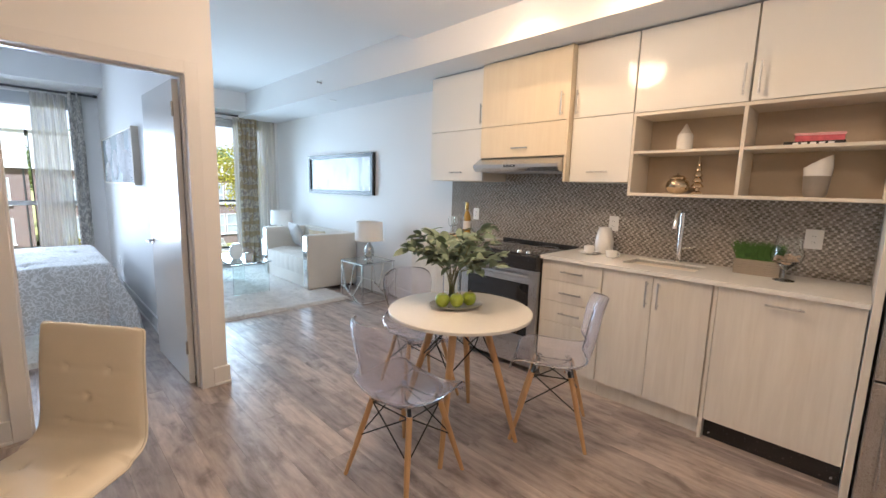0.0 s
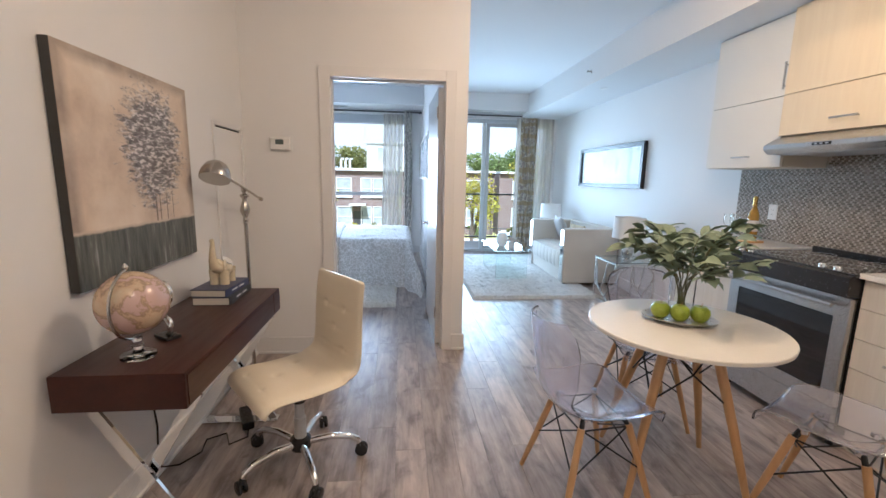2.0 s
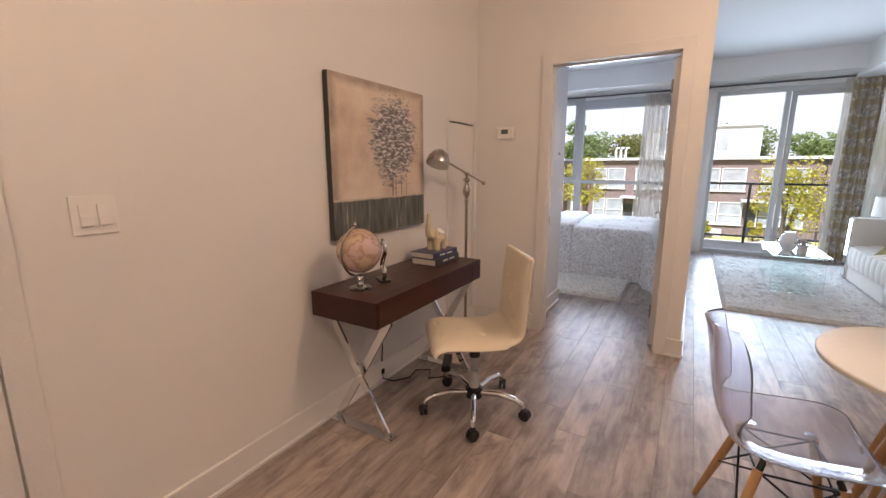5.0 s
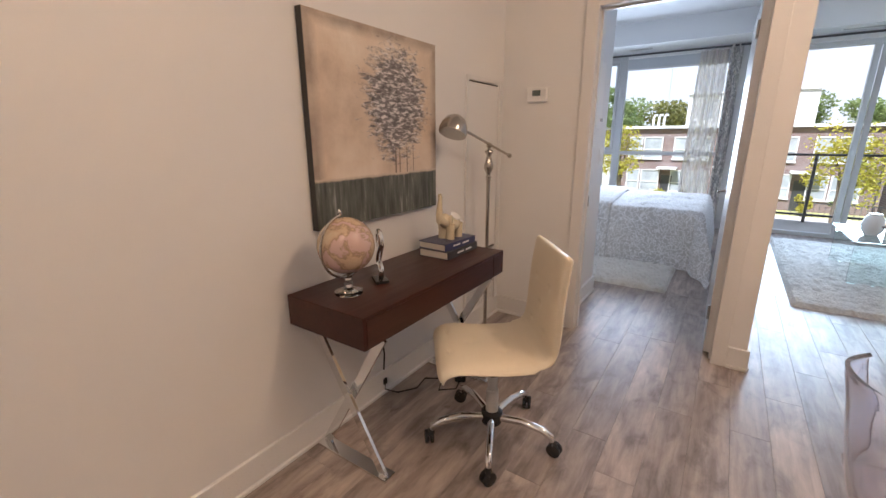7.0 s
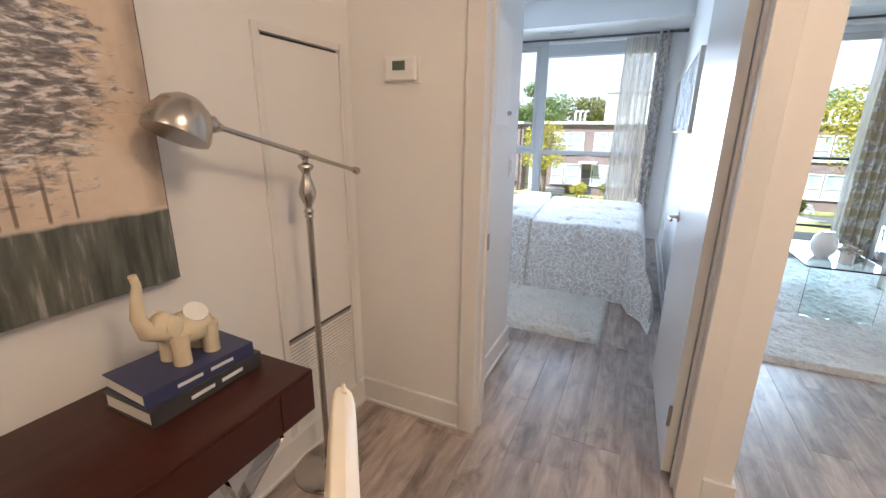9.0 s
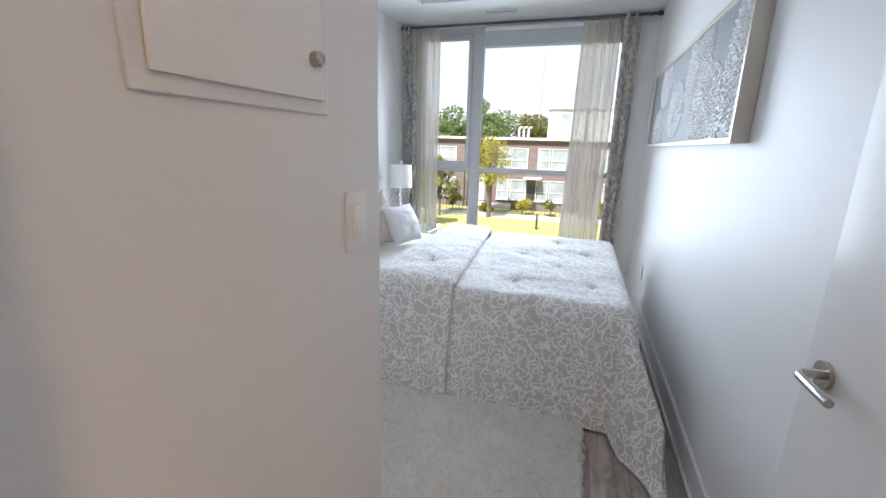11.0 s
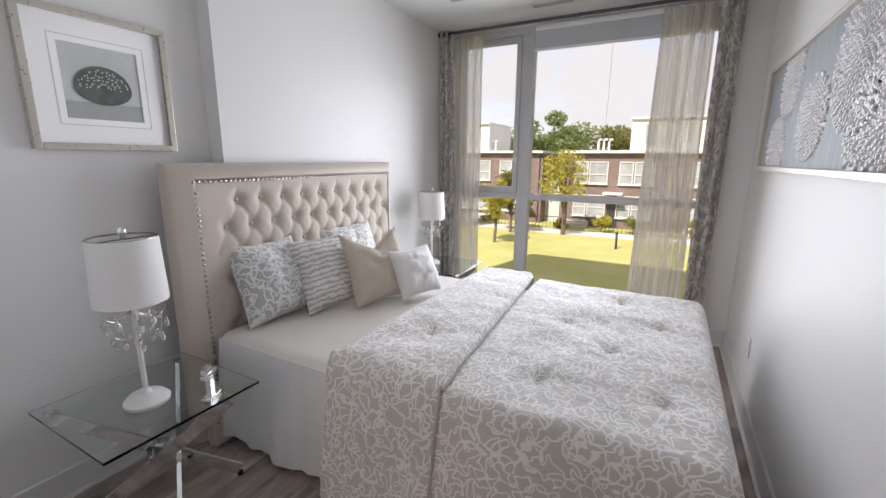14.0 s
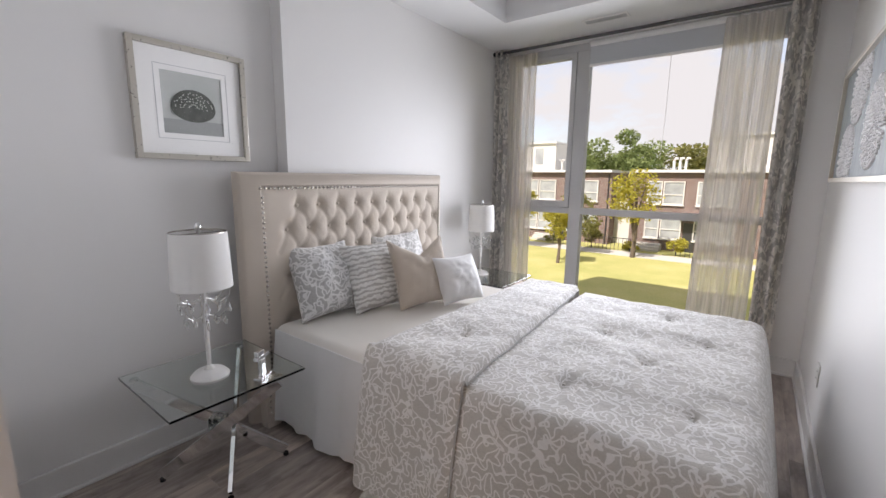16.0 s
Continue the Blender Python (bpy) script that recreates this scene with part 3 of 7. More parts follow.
hood = thing("range_hood", "slim stainless steel under-cabinet range hood", "range hood", (-2.085, 3.20, 1.555))
bm = bmesh.new()
prof = [(0.0, 0.055), (0.0, 0.03), (0.03, 0.0), (0.46, 0.0), (0.46, 0.115), (0.10, 0.115)]
a = [bm.verts.new((0, y, z)) for y, z in prof]
b = [bm.verts.new((0.822, y, z)) for y, z in prof]
for i in range(len(prof)):
    j = (i + 1) % len(prof)
    bm.faces.new((a[i], a[j], b[j], b[i]))
bm.faces.new(a), bm.faces.new(list(reversed(b)))
part("canopy", bm, STEEL, hood)
part("control_strip", B(0.33, 0.44, -0.002, 0.002, 0.034, 0.050), BLACK, hood)
for k in range(3):
    part("button", B(0.345 + k * 0.032, 0.362 + k * 0.032, -0.005, -0.0015, 0.038, 0.046), STEEL, hood)
part("filter", B(0.05, 0.77, 0.05, 0.42, -0.006, -0.001), FRAMEGREY, hood)

stove = thing("range", "stainless steel slide-in electric range with black glass top", "stove", (-2.046, 3.06, 0))
part("body", B(0, 0.764, 0.04, 0.60, 0.03, 0.915), BLACK, stove)
part("cooktop", B(-0.002, 0.766, -0.01, 0.575, 0.916, 0.934, bevel=0.004), BLACKGLASS, stove, "black glass cooktop")
part("rear_trim", B(0, 0.764, 0.57, 0.605, 0.916, 0.955, bevel=0.004), BLACK, stove)
bm = bmesh.new()
q = [(-0.012, 0.926), (-0.035, 0.915), (-0.03, 0.815), (0.04, 0.815), (0.04, 0.915)]
a = [bm.verts.new((0, y, z)) for y, z in q]
b = [bm.verts.new((0.764, y, z)) for y, z in q]
for i in range(5):
    bm.faces.new((a[i], a[(i + 1) % 5], b[(i + 1) % 5], b[i]))
bm.faces.new(a), bm.faces.new(list(reversed(b)))
part("control_panel", bm, BLACK, stove)
for kx in (0.05, 0.12, 0.58, 0.66):
    part("knob", L([(0.019, 0), (0.019, 0.016), (0.014, 0.022)], 16, m=pose(kx, 0.015, 0.934)), CHROME, stove, "chrome knob", smooth=True)
for bx, by, r in ((0.20, 0.18, 0.10), (0.56, 0.18, 0.08), (0.20, 0.42, 0.075), (0.56, 0.42, 0.10)):
    part("burner_ring", L([(r, 0), (r, 0.0006), (r - 0.003, 0.0008), (r - 0.003, 0)], 40, (bx, by, 0.9342), cap=False), FRAMEGREY, stove)
door = part("oven_door", boxes([(0.004, 0.760, 0.0, 0.035, 0.215, 0.285), (0.004, 0.760, 0.0, 0.035, 0.70, 0.805), (0.004, 0.075, 0.0, 0.035, 0.285, 0.70), (0.689, 0.760, 0.0, 0.035, 0.285, 0.70)]), STEEL, stove, "stainless steel oven door")
part("window", B(0.074, 0.690, 0.004, 0.03, 0.284, 0.701), BLACKGLASS, door, "dark glass oven window")
bm = T([(0.05, -0.05, 0.765), (0.714, -0.05, 0.765)], 0.013, 12)
for hx in (0.08, 0.684):
    tube(bm, [(hx, -0.05, 0.765), (hx, 0.003, 0.765)], 0.009, 8)
part("handle", bm, STEEL, door, "steel oven handle", smooth=True)
part("drawer", B(0.004, 0.760, 0.002, 0.035, 0.05, 0.208, bevel=0.003), STEEL, stove)
for fx in (0.03, 0.73):
    for fy in (0.06, 0.56):
        part("foot", L([(0.018, 0), (0.015, 0.03)], 10, (fx, fy, 0)), BLACK, stove)

fridge = thing("fridge", "dark stainless steel fridge beside the tall panel", "fridge", (0.48, 2.98, 0))
part("body", B(0, 0.72, 0.06, 0.69, 0.02, 1.78), FRAMEGREY, fridge)
for z0, z1 in ((0.03, 0.62), (0.63, 1.78)):
    d = part("door", B(0.002, 0.718, 0, 0.055, z0, z1, bevel=0.006), STEEL, fridge)
    bar_handle(d, (0.06, 0, z1 - 0.5), (0.06, 0, z1 - 0.08))
tall2 = thing("fridge_cabinet", "gloss white cabinet above the fridge", "kitchen cabinet", (0.47, 3.05, 1.81))
part("body", B(0.001, 0.76, 0.02, 0.628, 0, 0.645), EDGE, tall2)
for x0, x1 in ((0.003, 0.378), (0.381, 0.757)):
    part("door", B(x0, x1, 0, 0.019, 0.002, 0.642, bevel=0.0015), CABINET, tall2)

# small things on shelf and counter
GOLD = surface("mercury_glass", (0.62, 0.52, 0.38), 0.10, 1.0, vary=0.15, scale=40, fine=160, relief=0.05)
SHELF1, SHELF2, TOP = 1.390 + 0.0203, 1.390 + 0.2953, 0.9406
ob = thing("ceramic_vase", "small white ceramic bottle vase with a pointed lid", "vase", (-0.52, 3.50, SHELF2))
part("body", L([(0.045, 0), (0.048, 0.01), (0.047, 0.095), (0.040, 0.112)], 24), CERAMIC, ob, smooth=True)
part("lid", L([(0.036, 0.112), (0.022, 0.14), (0.010, 0.165), (0.002, 0.175)], 24), surface("grey_ceramic", (0.55, 0.53, 0.50), 0.4), ob, "grey pointed lid", smooth=True)
ob = thing("mercury_pot", "round mercury-glass pot with a small lid", "pot", (-0.535, 3.50, SHELF1))
part("body", L([(0.035, 0), (0.062, 0.02), (0.072, 0.05), (0.064, 0.08), (0.045, 0.095), (0.05, 0.105)], 24), GOLD, ob, smooth=True)
part("lid", L([(0.046, 0.106), (0.03, 0.118), (0.008, 0.125), (0.010, 0.135), (0.002, 0.14)], 20), GOLD, ob, smooth=True)
ob = thing("tree_figurine", "small mercury-glass tree figurine", "figurine", (-0.42, 3.50, SHELF1))
rings = [(0.030, 0), (0.032, 0.012), (0.014, 0.022), (0.012, 0.04)]
for k in range(5):
    r = 0.036 - 0.006 * k
    rings += [(r, 0.046 + 0.034 * k), (r * 0.92, 0.055 + 0.034 * k), (r * 0.45, 0.076 + 0.034 * k)]
part("body", L(rings + [(0.006, 0.228), (0.001, 0.245)], 20), GOLD, ob, smooth=True)
RED = surface("pink_red_card", (0.55, 0.10, 0.13), 0.5, vary=0.3, scale=14)
ob = thing("gift_box", "flat black box with pale lettering bars on the shelf", "box", (0.13, 3.47, SHELF2))
part("body", B(-0.13, 0.12, -0.06, 0.07, 0, 0.022, bevel=0.002), BLACK, ob)
for k in range(5):
    part("lettering_bar", B(-0.09 + k * 0.036, -0.066 + k * 0.036, -0.0612, -0.0596, 0.006, 0.016), WHITE, ob)
ob = thing("gift_box", "pink and red gift box lying on the black box", "box", (0.14, 3.48, SHELF2 + 0.0225))
part("body", B(-0.10, 0.10, -0.05, 0.06, 0, 0.03, bevel=0.002, m=pose(0, 0, 0, 0, 0, 6)), RED, ob)
part("lid", B(-0.103, 0.103, -0.053, 0.063, 0.0305, 0.044, bevel=0.002, m=pose(0, 0, 0, 0, 0, 6)), surface("pink_card", (0.70, 0.36, 0.40), 0.5, vary=0.2, scale=12), ob, "pink lid")
ob = thing("ceramic_vessel", "grey ceramic vessel with a white slanted top", "vase", (0.155, 3.50, SHELF1))
part("body", L([(0.044, 0), (0.052, 0.02), (0.060, 0.115)], 24), surface("grey_glaze", (0.30, 0.27, 0.24), 0.35), ob, smooth=True)
bm = L([(0.060, 0.115), (0.063, 0.16), (0.058, 0.205)], 24)
for v in bm.verts:
    if v.co.z > 0.2:
        v.co.z += v.co.x * 0.6 - 0.01
part("upper_half", bm, CERAMIC, ob, "white slanted upper half", smooth=True)
ob = thing("water_jug", "rounded white ceramic jug on the counter", "jug", (-1.03, 3.57, TOP))
part("body", L([(0.055, 0), (0.068, 0.03), (0.070, 0.09), (0.058, 0.15), (0.046, 0.195), (0.040, 0.20), (0.036, 0.19)], 28), CERAMIC, ob, smooth=True)
ob = thing("saucer", "white saucer on the counter", "saucer", (-1.085, 3.44, TOP))
part("dish", L([(0.045, 0), (0.05, 0.004), (0.085, 0.014), (0.086, 0.017), (0.05, 0.008)], 32), CERAMIC, ob, smooth=True)


def cup(place, label):
    ob = thing("cup", label, "cup", place)
    part("body", L([(0.03, 0), (0.038, 0.008), (0.041, 0.05), (0.038, 0.052), (0.034, 0.012)], 28), CERAMIC, ob, smooth=True)
    part("handle", T([(0.038, 0, 0.042), (0.058, 0, 0.040), (0.062, 0, 0.026), (0.055, 0, 0.014), (0.036, 0, 0.012)], 0.004, 8), CERAMIC, ob, smooth=True)


cup((-1.085, 3.44, TOP + 0.009), "white cup standing in its saucer")
cup((-0.895, 3.40, TOP), "small white cup on the counter")
ob = thing("grass_planter", "ribbed taupe planter of green artificial grass", "plant", (-0.055, 3.52, TOP))
bm = bmesh.new()
for k in range(7):
    box(bm, -0.115, 0.115, -0.045, 0.045, k * 0.013, k * 0.013 + 0.0105, bevel=0.002, seg=1)
box(bm, -0.111, 0.111, -0.041, 0.041, 0.001, 0.088)
part("planter", bm, surface("taupe_ribbed", (0.33, 0.28, 0.22), 0.6, vary=0.1), ob, "ribbed taupe planter")


def grass_tuft():
    rng = random.Random(8)
    bm = bmesh.new()
    for k in range(900):
        x, y = rng.uniform(-0.105, 0.105), rng.uniform(-0.036, 0.036)
        h = rng.uniform(0.07, 0.125)
        lx, ly = x * 0.25 + rng.gauss(0, 0.012), y * 0.3 + rng.gauss(0, 0.012)
        w = 0.0014
        p = [bm.verts.new((x - w, y, 0.085)), bm.verts.new((x + w, y, 0.085)), bm.verts.new((x + lx * 0.5 + w, y + ly * 0.5, 0.085 + h * 0.6)), bm.verts.new((x + lx * 0.5 - w, y + ly * 0.5, 0.085 + h * 0.6)), bm.verts.new((x + lx, y + ly, 0.085 + h))]
        bm.faces.new(p[:4]), bm.faces.new((p[3], p[2], p[4]))
    return bm


tagged(part("grass", grass_tuft(), surface("grass_blades", (0.07, 0.16, 0.025), 0.55, vary=0.4, scale=40), ob), "dense green blades", kind="stuff")
ob = thing("pedestal_bowl", "clear glass pedestal bowl filled with seashells", "bowl", (0.085, 3.42, TOP))
part("bowl", L([(0.050, 0), (0.048, 0.006), (0.010, 0.014), (0.009, 0.06), (0.03, 0.085), (0.07, 0.115), (0.078, 0.15), (0.062, 0.20), (0.055, 0.245), (0.0525, 0.245), (0.0595, 0.20), (0.075, 0.15), (0.067, 0.117), (0.028, 0.089)], 28), CLEAR, ob, smooth=True)
bm, rng = bmesh.new(), random.Random(5)
for k in range(36):
    a, r, z = rng.random() * 6.28, 0.055 * rng.random() ** 0.5, rng.uniform(0.105, 0.145)
    ball(bm, (r * math.cos(a), r * math.sin(a), z), rng.uniform(0.010, 0.016), (1, 0.7, 0.6), 1)
tagged(part("seashells", bm, surface("seashell", (0.62, 0.46, 0.32), 0.5, vary=0.35, scale=60), ob), "cream and tan seashells", kind="stuff")
# by the range: a bottle and a wooden tray with glasses
ob = thing("serving_tray", "wooden serving tray on the short counter", "tray", (-2.40, 3.36, TOP))
part("board", B(-0.15, 0.15, -0.10, 0.10, 0, 0.016, bevel=0.004), BEECH, ob)
ob = thing("wine_bottle", "amber wine bottle with gold foil", "bottle", (-2.36, 3.45, TOP + 0.0165))
part("body", L([(0.032, 0), (0.037, 0.008), (0.037, 0.17), (0.030, 0.20), (0.015, 0.235), (0.014, 0.25)], 24), surface("amber_glass", (0.42, 0.26, 0.05), 0.08, vary=0.1, relief=0.0, coat=0.6), ob, smooth=True)
part("foil", L([(0.0150, 0.25), (0.0150, 0.315), (0.010, 0.318)], 16), surface("gold_foil", (0.72, 0.50, 0.16), 0.25, 1.0), ob, "gold foil neck", smooth=True)
part("label_band", L([(0.0374, 0.06), (0.0374, 0.14)], 24, cap=False), WHITE, ob, "pale paper label")
for gx, gy in ((-2.47, 3.40), (-2.45, 3.33)):
    ob = thing("wine_glass", "clear stemmed wine glass on the tray", "glass", (gx, gy, TOP + 0.0165), group="wine glasses")
    part("bowl", L([(0.032, 0), (0.031, 0.003), (0.005, 0.008), (0.004, 0.08), (0.02, 0.09), (0.036, 0.12), (0.032, 0.18), (0.0305, 0.18), (0.034, 0.12), (0.018, 0.094)], 20), CLEAR, ob, smooth=True)

RUN = Vector((0, 0, 0))

# ceiling lamps over kitchen and hall
LAMPGLOW = glow("lamp_diffuser", (1.0, 0.80, 0.52), 3.5)


def dome(place):
    ob = thing("ceiling_light", "round frosted glass ceiling dome light, switched on", "ceiling light", place)
    part("base", L([(0.165, 0), (0.165, -0.02)], 32), NICKEL, ob)
    part("diffuser", L([(0.155, -0.021), (0.150, -0.04), (0.11, -0.065), (0.05, -0.078), (0.005, -0.08)], 32), LAMPGLOW, ob, "glowing frosted dome", smooth=True).visible_shadow = False


# the second dome is unseen, added to house the fill lamp at the entry
dome((-1.29, 1.84, CEIL_HALL)), dome((0.75, 0.9, CEIL_HALL))
for px, py in ((-1.40, 2.74), (-0.68, 2.74)):
    ob = thing("pot_light", "small recessed ceiling pot light, switched on", "ceiling light", (px, py, CEIL_HALL), group="pot lights")
    part("ring", L([(0.055, -0.001), (0.055, -0.006), (0.042, -0.006), (0.042, -0.001)], 28), WHITE, ob)
    part("lens", L([(0.041, -0.001), (0.041, -0.004)], 24), glow("pot_lens", (1.0, 0.82, 0.55), 14.0), ob).visible_shadow = False
# sprinkler and its neighbour under the living room bulkhead
ob = thing("sprinkler", "chrome fire sprinkler head on the bulkhead face", "sprinkler", (-4.33, 2.999, 2.60))
part("plate", L([(0.028, 0), (0.026, 0.006)], 20, m=pose(0, 0, 0, 90, 0, 0)), CHROME, ob)
part("head", T([(0, -0.004, 0), (0, -0.03, 0), (0, -0.045, 0)], [0.01, 0.008, 0.016], 12), NICKEL, ob)
ob = thing("concealed_sprinkler", "small round cap in the bulkhead underside", "cap", (-4.5, 3.25, 2.4595))
part("disc", L([(0.05, 0), (0.048, -0.006)], 24), WHITE, ob)

# ---- dining table and chairs ----
table = thing("round_table", "round white dining table on four beech legs", "table", (-1.142, 2.092, 0), -60)
part("tabletop", L([(0.385, 0.718), (0.398, 0.722), (0.400, 0.736), (0.397, 0.740)], 72), surface("white_laminate", (0.80, 0.77, 0.70), 0.22, vary=0.02, coat=0.2), table, smooth=True)
part("hub", B(-0.10, 0.10, -0.10, 0.10, 0.700, 0.7175), BLACK, table)
for k in range(4):
    a = k * math.pi / 2
    c, s = math.cos(a), math.sin(a)
    part("leg", T([(0.13 * c, 0.13 * s, 0.716), (0.24 * c, 0.24 * s, 0.36), (0.345 * c, 0.345 * s, 0.0)], [0.022, 0.019, 0.012], 12), BEECH, table, smooth=True)
for k in range(4):
    a, b = k * math.pi / 2, (k + 1) * math.pi / 2
    p = lambda q, r, z: (r * math.cos(q), r * math.sin(q), z)
    part("brace", T([p(a, 0.14, 0.69), p((a + b) / 2, 0.15, 0.57), p(b, 0.215, 0.44)], 0.0042, 6), WIRE, table, "black wire brace")
    part("brace", T([p(b, 0.14, 0.69), p((a + b) / 2, 0.155, 0.57), p(a, 0.215, 0.44)], 0.0042, 6), WIRE, table, "black wire brace")


def ghost_chair():
    ob = thing("dining_chair", "clear acrylic shell dining chair on beech dowel legs", "chair", (0, 0, 0), group="chairs round the table")
    keys = [(-0.225, 0.405, 0.165), (-0.20, 0.432, 0.20), (-0.10, 0.425, 0.225), (0.05, 0.418, 0.225), (0.15, 0.428, 0.205), (0.195, 0.465, 0.175), (0.222, 0.54, 0.158), (0.238, 0.62, 0.172), (0.252, 0.72, 0.192), (0.268, 0.79, 0.178), (0.278, 0.825, 0.13)]

    def spine(v):
        x = v * (len(keys) - 1)
        i = min(int(x), len(keys) - 2)
        f = x - i
        g = lambda k: Vector(keys[max(0, min(k, len(keys) - 1))])
        p0, p1, p2, p3 = g(i - 1), g(i), g(i + 1), g(i + 2)
        return 0.5 * (2 * p1 + (p2 - p0) * f + (2 * p0 - 5 * p1 + 4 * p2 - p3) * f * f + (3 * p1 - p0 - 3 * p2 + p3) * f ** 3)

    def shell(u, v):
        y, z, w = spine(v)
        k = 2 * u - 1
        back = max(0.0, min(1.0, (z - 0.45) / 0.12))
        lift = abs(k) ** 2.4
        return Vector((w * k, -(y - 0.075 * lift * back), z + 0.055 * lift * (1 - back) * min(1, v * 6)))

    part("seat_shell", S(20, 40, shell, 0.009), ACRYLIC, ob, "one clear moulded acrylic shell", smooth=True)
    feet = [(sx * 0.205, sy * 0.205 - 0.0) for sx in (-1, 1) for sy in (-1, 1)]
    tops = [(sx * 0.125, sy * 0.105) for sx in (-1, 1) for sy in (-1, 1)]
    for (fx, fy), (tx, ty) in zip(feet, tops):
        leg = part("leg", T([(tx, ty, 0.385), (tx + (fx - tx) * 0.5, ty + (fy - ty) * 0.5, 0.19), (fx, fy, 0.0)], [0.0145, 0.0145, 0.010], 12), BEECH, ob, smooth=True)
        part("bracket", T([(tx * 0.86, ty * 0.86, 0.412), (tx * 1.0, ty * 1.0, 0.375)], 0.010, 8), BLACK, leg, "black steel bracket")
        part("mount", L([(0.018, 0.402), (0.016, 0.416)], 12, (tx * 0.8, ty * 0.8, 0)), CHROME, leg)
    for a, b in ((0, 1), (1, 3), (3, 2), (2, 0)):
        q = lambda n, z: (tops[n][0] + (feet[n][0] - tops[n][0]) * (0.385 - z) / 0.385, tops[n][1] + (feet[n][1] - tops[n][1]) * (0.385 - z) / 0.385, z)
        part("brace", T([q(a, 0.38), q(b, 0.20)], 0.0036, 6), WIRE, ob, "black wire brace")
        part("brace", T([q(b, 0.38), q(a, 0.20)], 0.0036, 6), WIRE, ob, "black wire brace")
        part("stretcher", T([q(a, 0.375), q(b, 0.375)], 0.0036, 6), WIRE, ob, "black wire stretcher")
    return ob


chair = ghost_chair()
chair.matrix_basis = pose(-1.071, 1.647, 0, 0, 0, 6)
copy_thing(chair, pose(-0.798, 2.537, 0, 0, 0, 118))
copy_thing(chair, pose(-1.68, 2.265, 0, 0, 0, 256))

PLATE_AT = (-1.180, 2.095, 0.7405)
ob = thing("fruit_plate", "oval silver-rimmed plate on the dining table", "plate", PLATE_AT, 62)
bm = L([(0.07, 0), (0.085, 0.003), (0.128, 0.018), (0.130, 0.022), (0.085, 0.008)], 36)
bmesh.ops.scale(bm, vec=(1.2, 0.85, 1), verts=bm.verts)
part("dish", bm, surface("pewter", (0.50, 0.48, 0.44), 0.3, 0.8), ob, smooth=True)
APPLE = surface("green_apple", (0.33, 0.42, 0.03), 0.3, vary=0.18, scale=18, fine=120, relief=0.03, coat=0.3)
for k, (ax, ay) in enumerate(((-0.078, 0.004), (0.0, -0.012), (0.082, 0.008))):
    m = pose(*PLATE_AT, 0, 0, 62) @ pose(ax, ay, 0.0075)
    ob = thing("apple", "shiny green apple lying on the plate", "apple", m.translation, 40 * k, "apples")
    part("flesh", L([(0.006, 0.004), (0.02, 0.0), (0.034, 0.014), (0.0415, 0.036), (0.038, 0.056), (0.024, 0.070), (0.010, 0.070), (0.002, 0.062)], 24), APPLE, ob, smooth=True)
    part("stem", T([(0, 0, 0.062), (0.003, 0, 0.075), (0.008, 0, 0.084)], 0.0016, 6), BEECH, ob)

vase = thing("leaf_vase", "clear glass cylinder vase of leafy green branches", "vase", (-1.30, 2.185, 0.7405))
part("vessel", L([(0.05, 0), (0.054, 0.004), (0.056, 0.185), (0.053, 0.185), (0.051, 0.012)], 28), CLEAR, vase, smooth=True)


def leafy():
    rng = random.Random(21)
    green = surface("eucalyptus_leaf", (0.21, 0.27, 0.18), 0.55, vary=0.4, scale=9, fine=60, relief=0.1)
    stem = surface("leaf_stem", (0.16, 0.15, 0.07), 0.6)
    shapes = []
    for n in range(4):
        bm = bmesh.new()
        l, w = 0.078 + 0.009 * n, 0.021 + 0.003 * (n % 3)
        mid = [bm.verts.new((0, l * s, 0.010 * math.sin(s * 3) - 0.012 * s * s)) for s in (0, 0.2, 0.45, 0.75, 1.0)]
        for side in (-1, 1):
            edge = [bm.verts.new((side * w * k, l * s, 0.010 * math.sin(s * 3) - 0.012 * s * s + 0.006)) for s, k in ((0.2, 0.72), (0.45, 1.0), (0.75, 0.72))]
            bm.faces.new((mid[0], mid[1], edge[0])), bm.faces.new((mid[1], mid[2], edge[1], edge[0])), bm.faces.new((mid[2], mid[3], edge[2], edge[1])), bm.faces.new((mid[3], mid[4], edge[2]))
        shapes.append(finish(bm, "leaf", green, True))
    for b in range(22):
        a = b * 2.4 + rng.uniform(-0.3, 0.3)
        spread, rise = rng.uniform(0.10, 0.27), rng.uniform(0.10, 0.27)
        if b % 4 == 0:
            spread, rise = rng.uniform(0.20, 0.28), rng.uniform(0.02, 0.12)
        d = Vector((math.cos(a), math.sin(a), 0))
        pts = [Vector((0.02 * math.cos(a + 2), 0.02 * math.sin(a + 2), 0.02)), d * 0.035 + Vector((0, 0, 0.17)), d * (0.035 + spread * 0.5) + Vector((0, 0, 0.185 + rise * 0.72)), d * (0.035 + spread) + Vector((0, 0, 0.185 + rise))]
        branch = part("stem", T(pts, [0.003, 0.0028, 0.002, 0.0012], 6), stem, vase)
        for k in range(13):
            f = 0.40 + 0.60 * k / 12
            x = f * 3
            i = min(int(x), 2)
            p = pts[i].lerp(pts[i + 1], x - i)
            if p.z < 0.20:
                continue
            lf = new("leaf", shapes[rng.randrange(4)])
            lf.parent = vase
            yaw = math.degrees(a) - 90 + rng.uniform(-100, 100)
            lf.matrix_basis = Matrix.Translation(p) @ pose(0, 0, 0, rng.uniform(-15, 45), rng.uniform(-40, 40), yaw) @ Matrix.Scale(rng.uniform(0.8, 1.2), 4)


leafy()

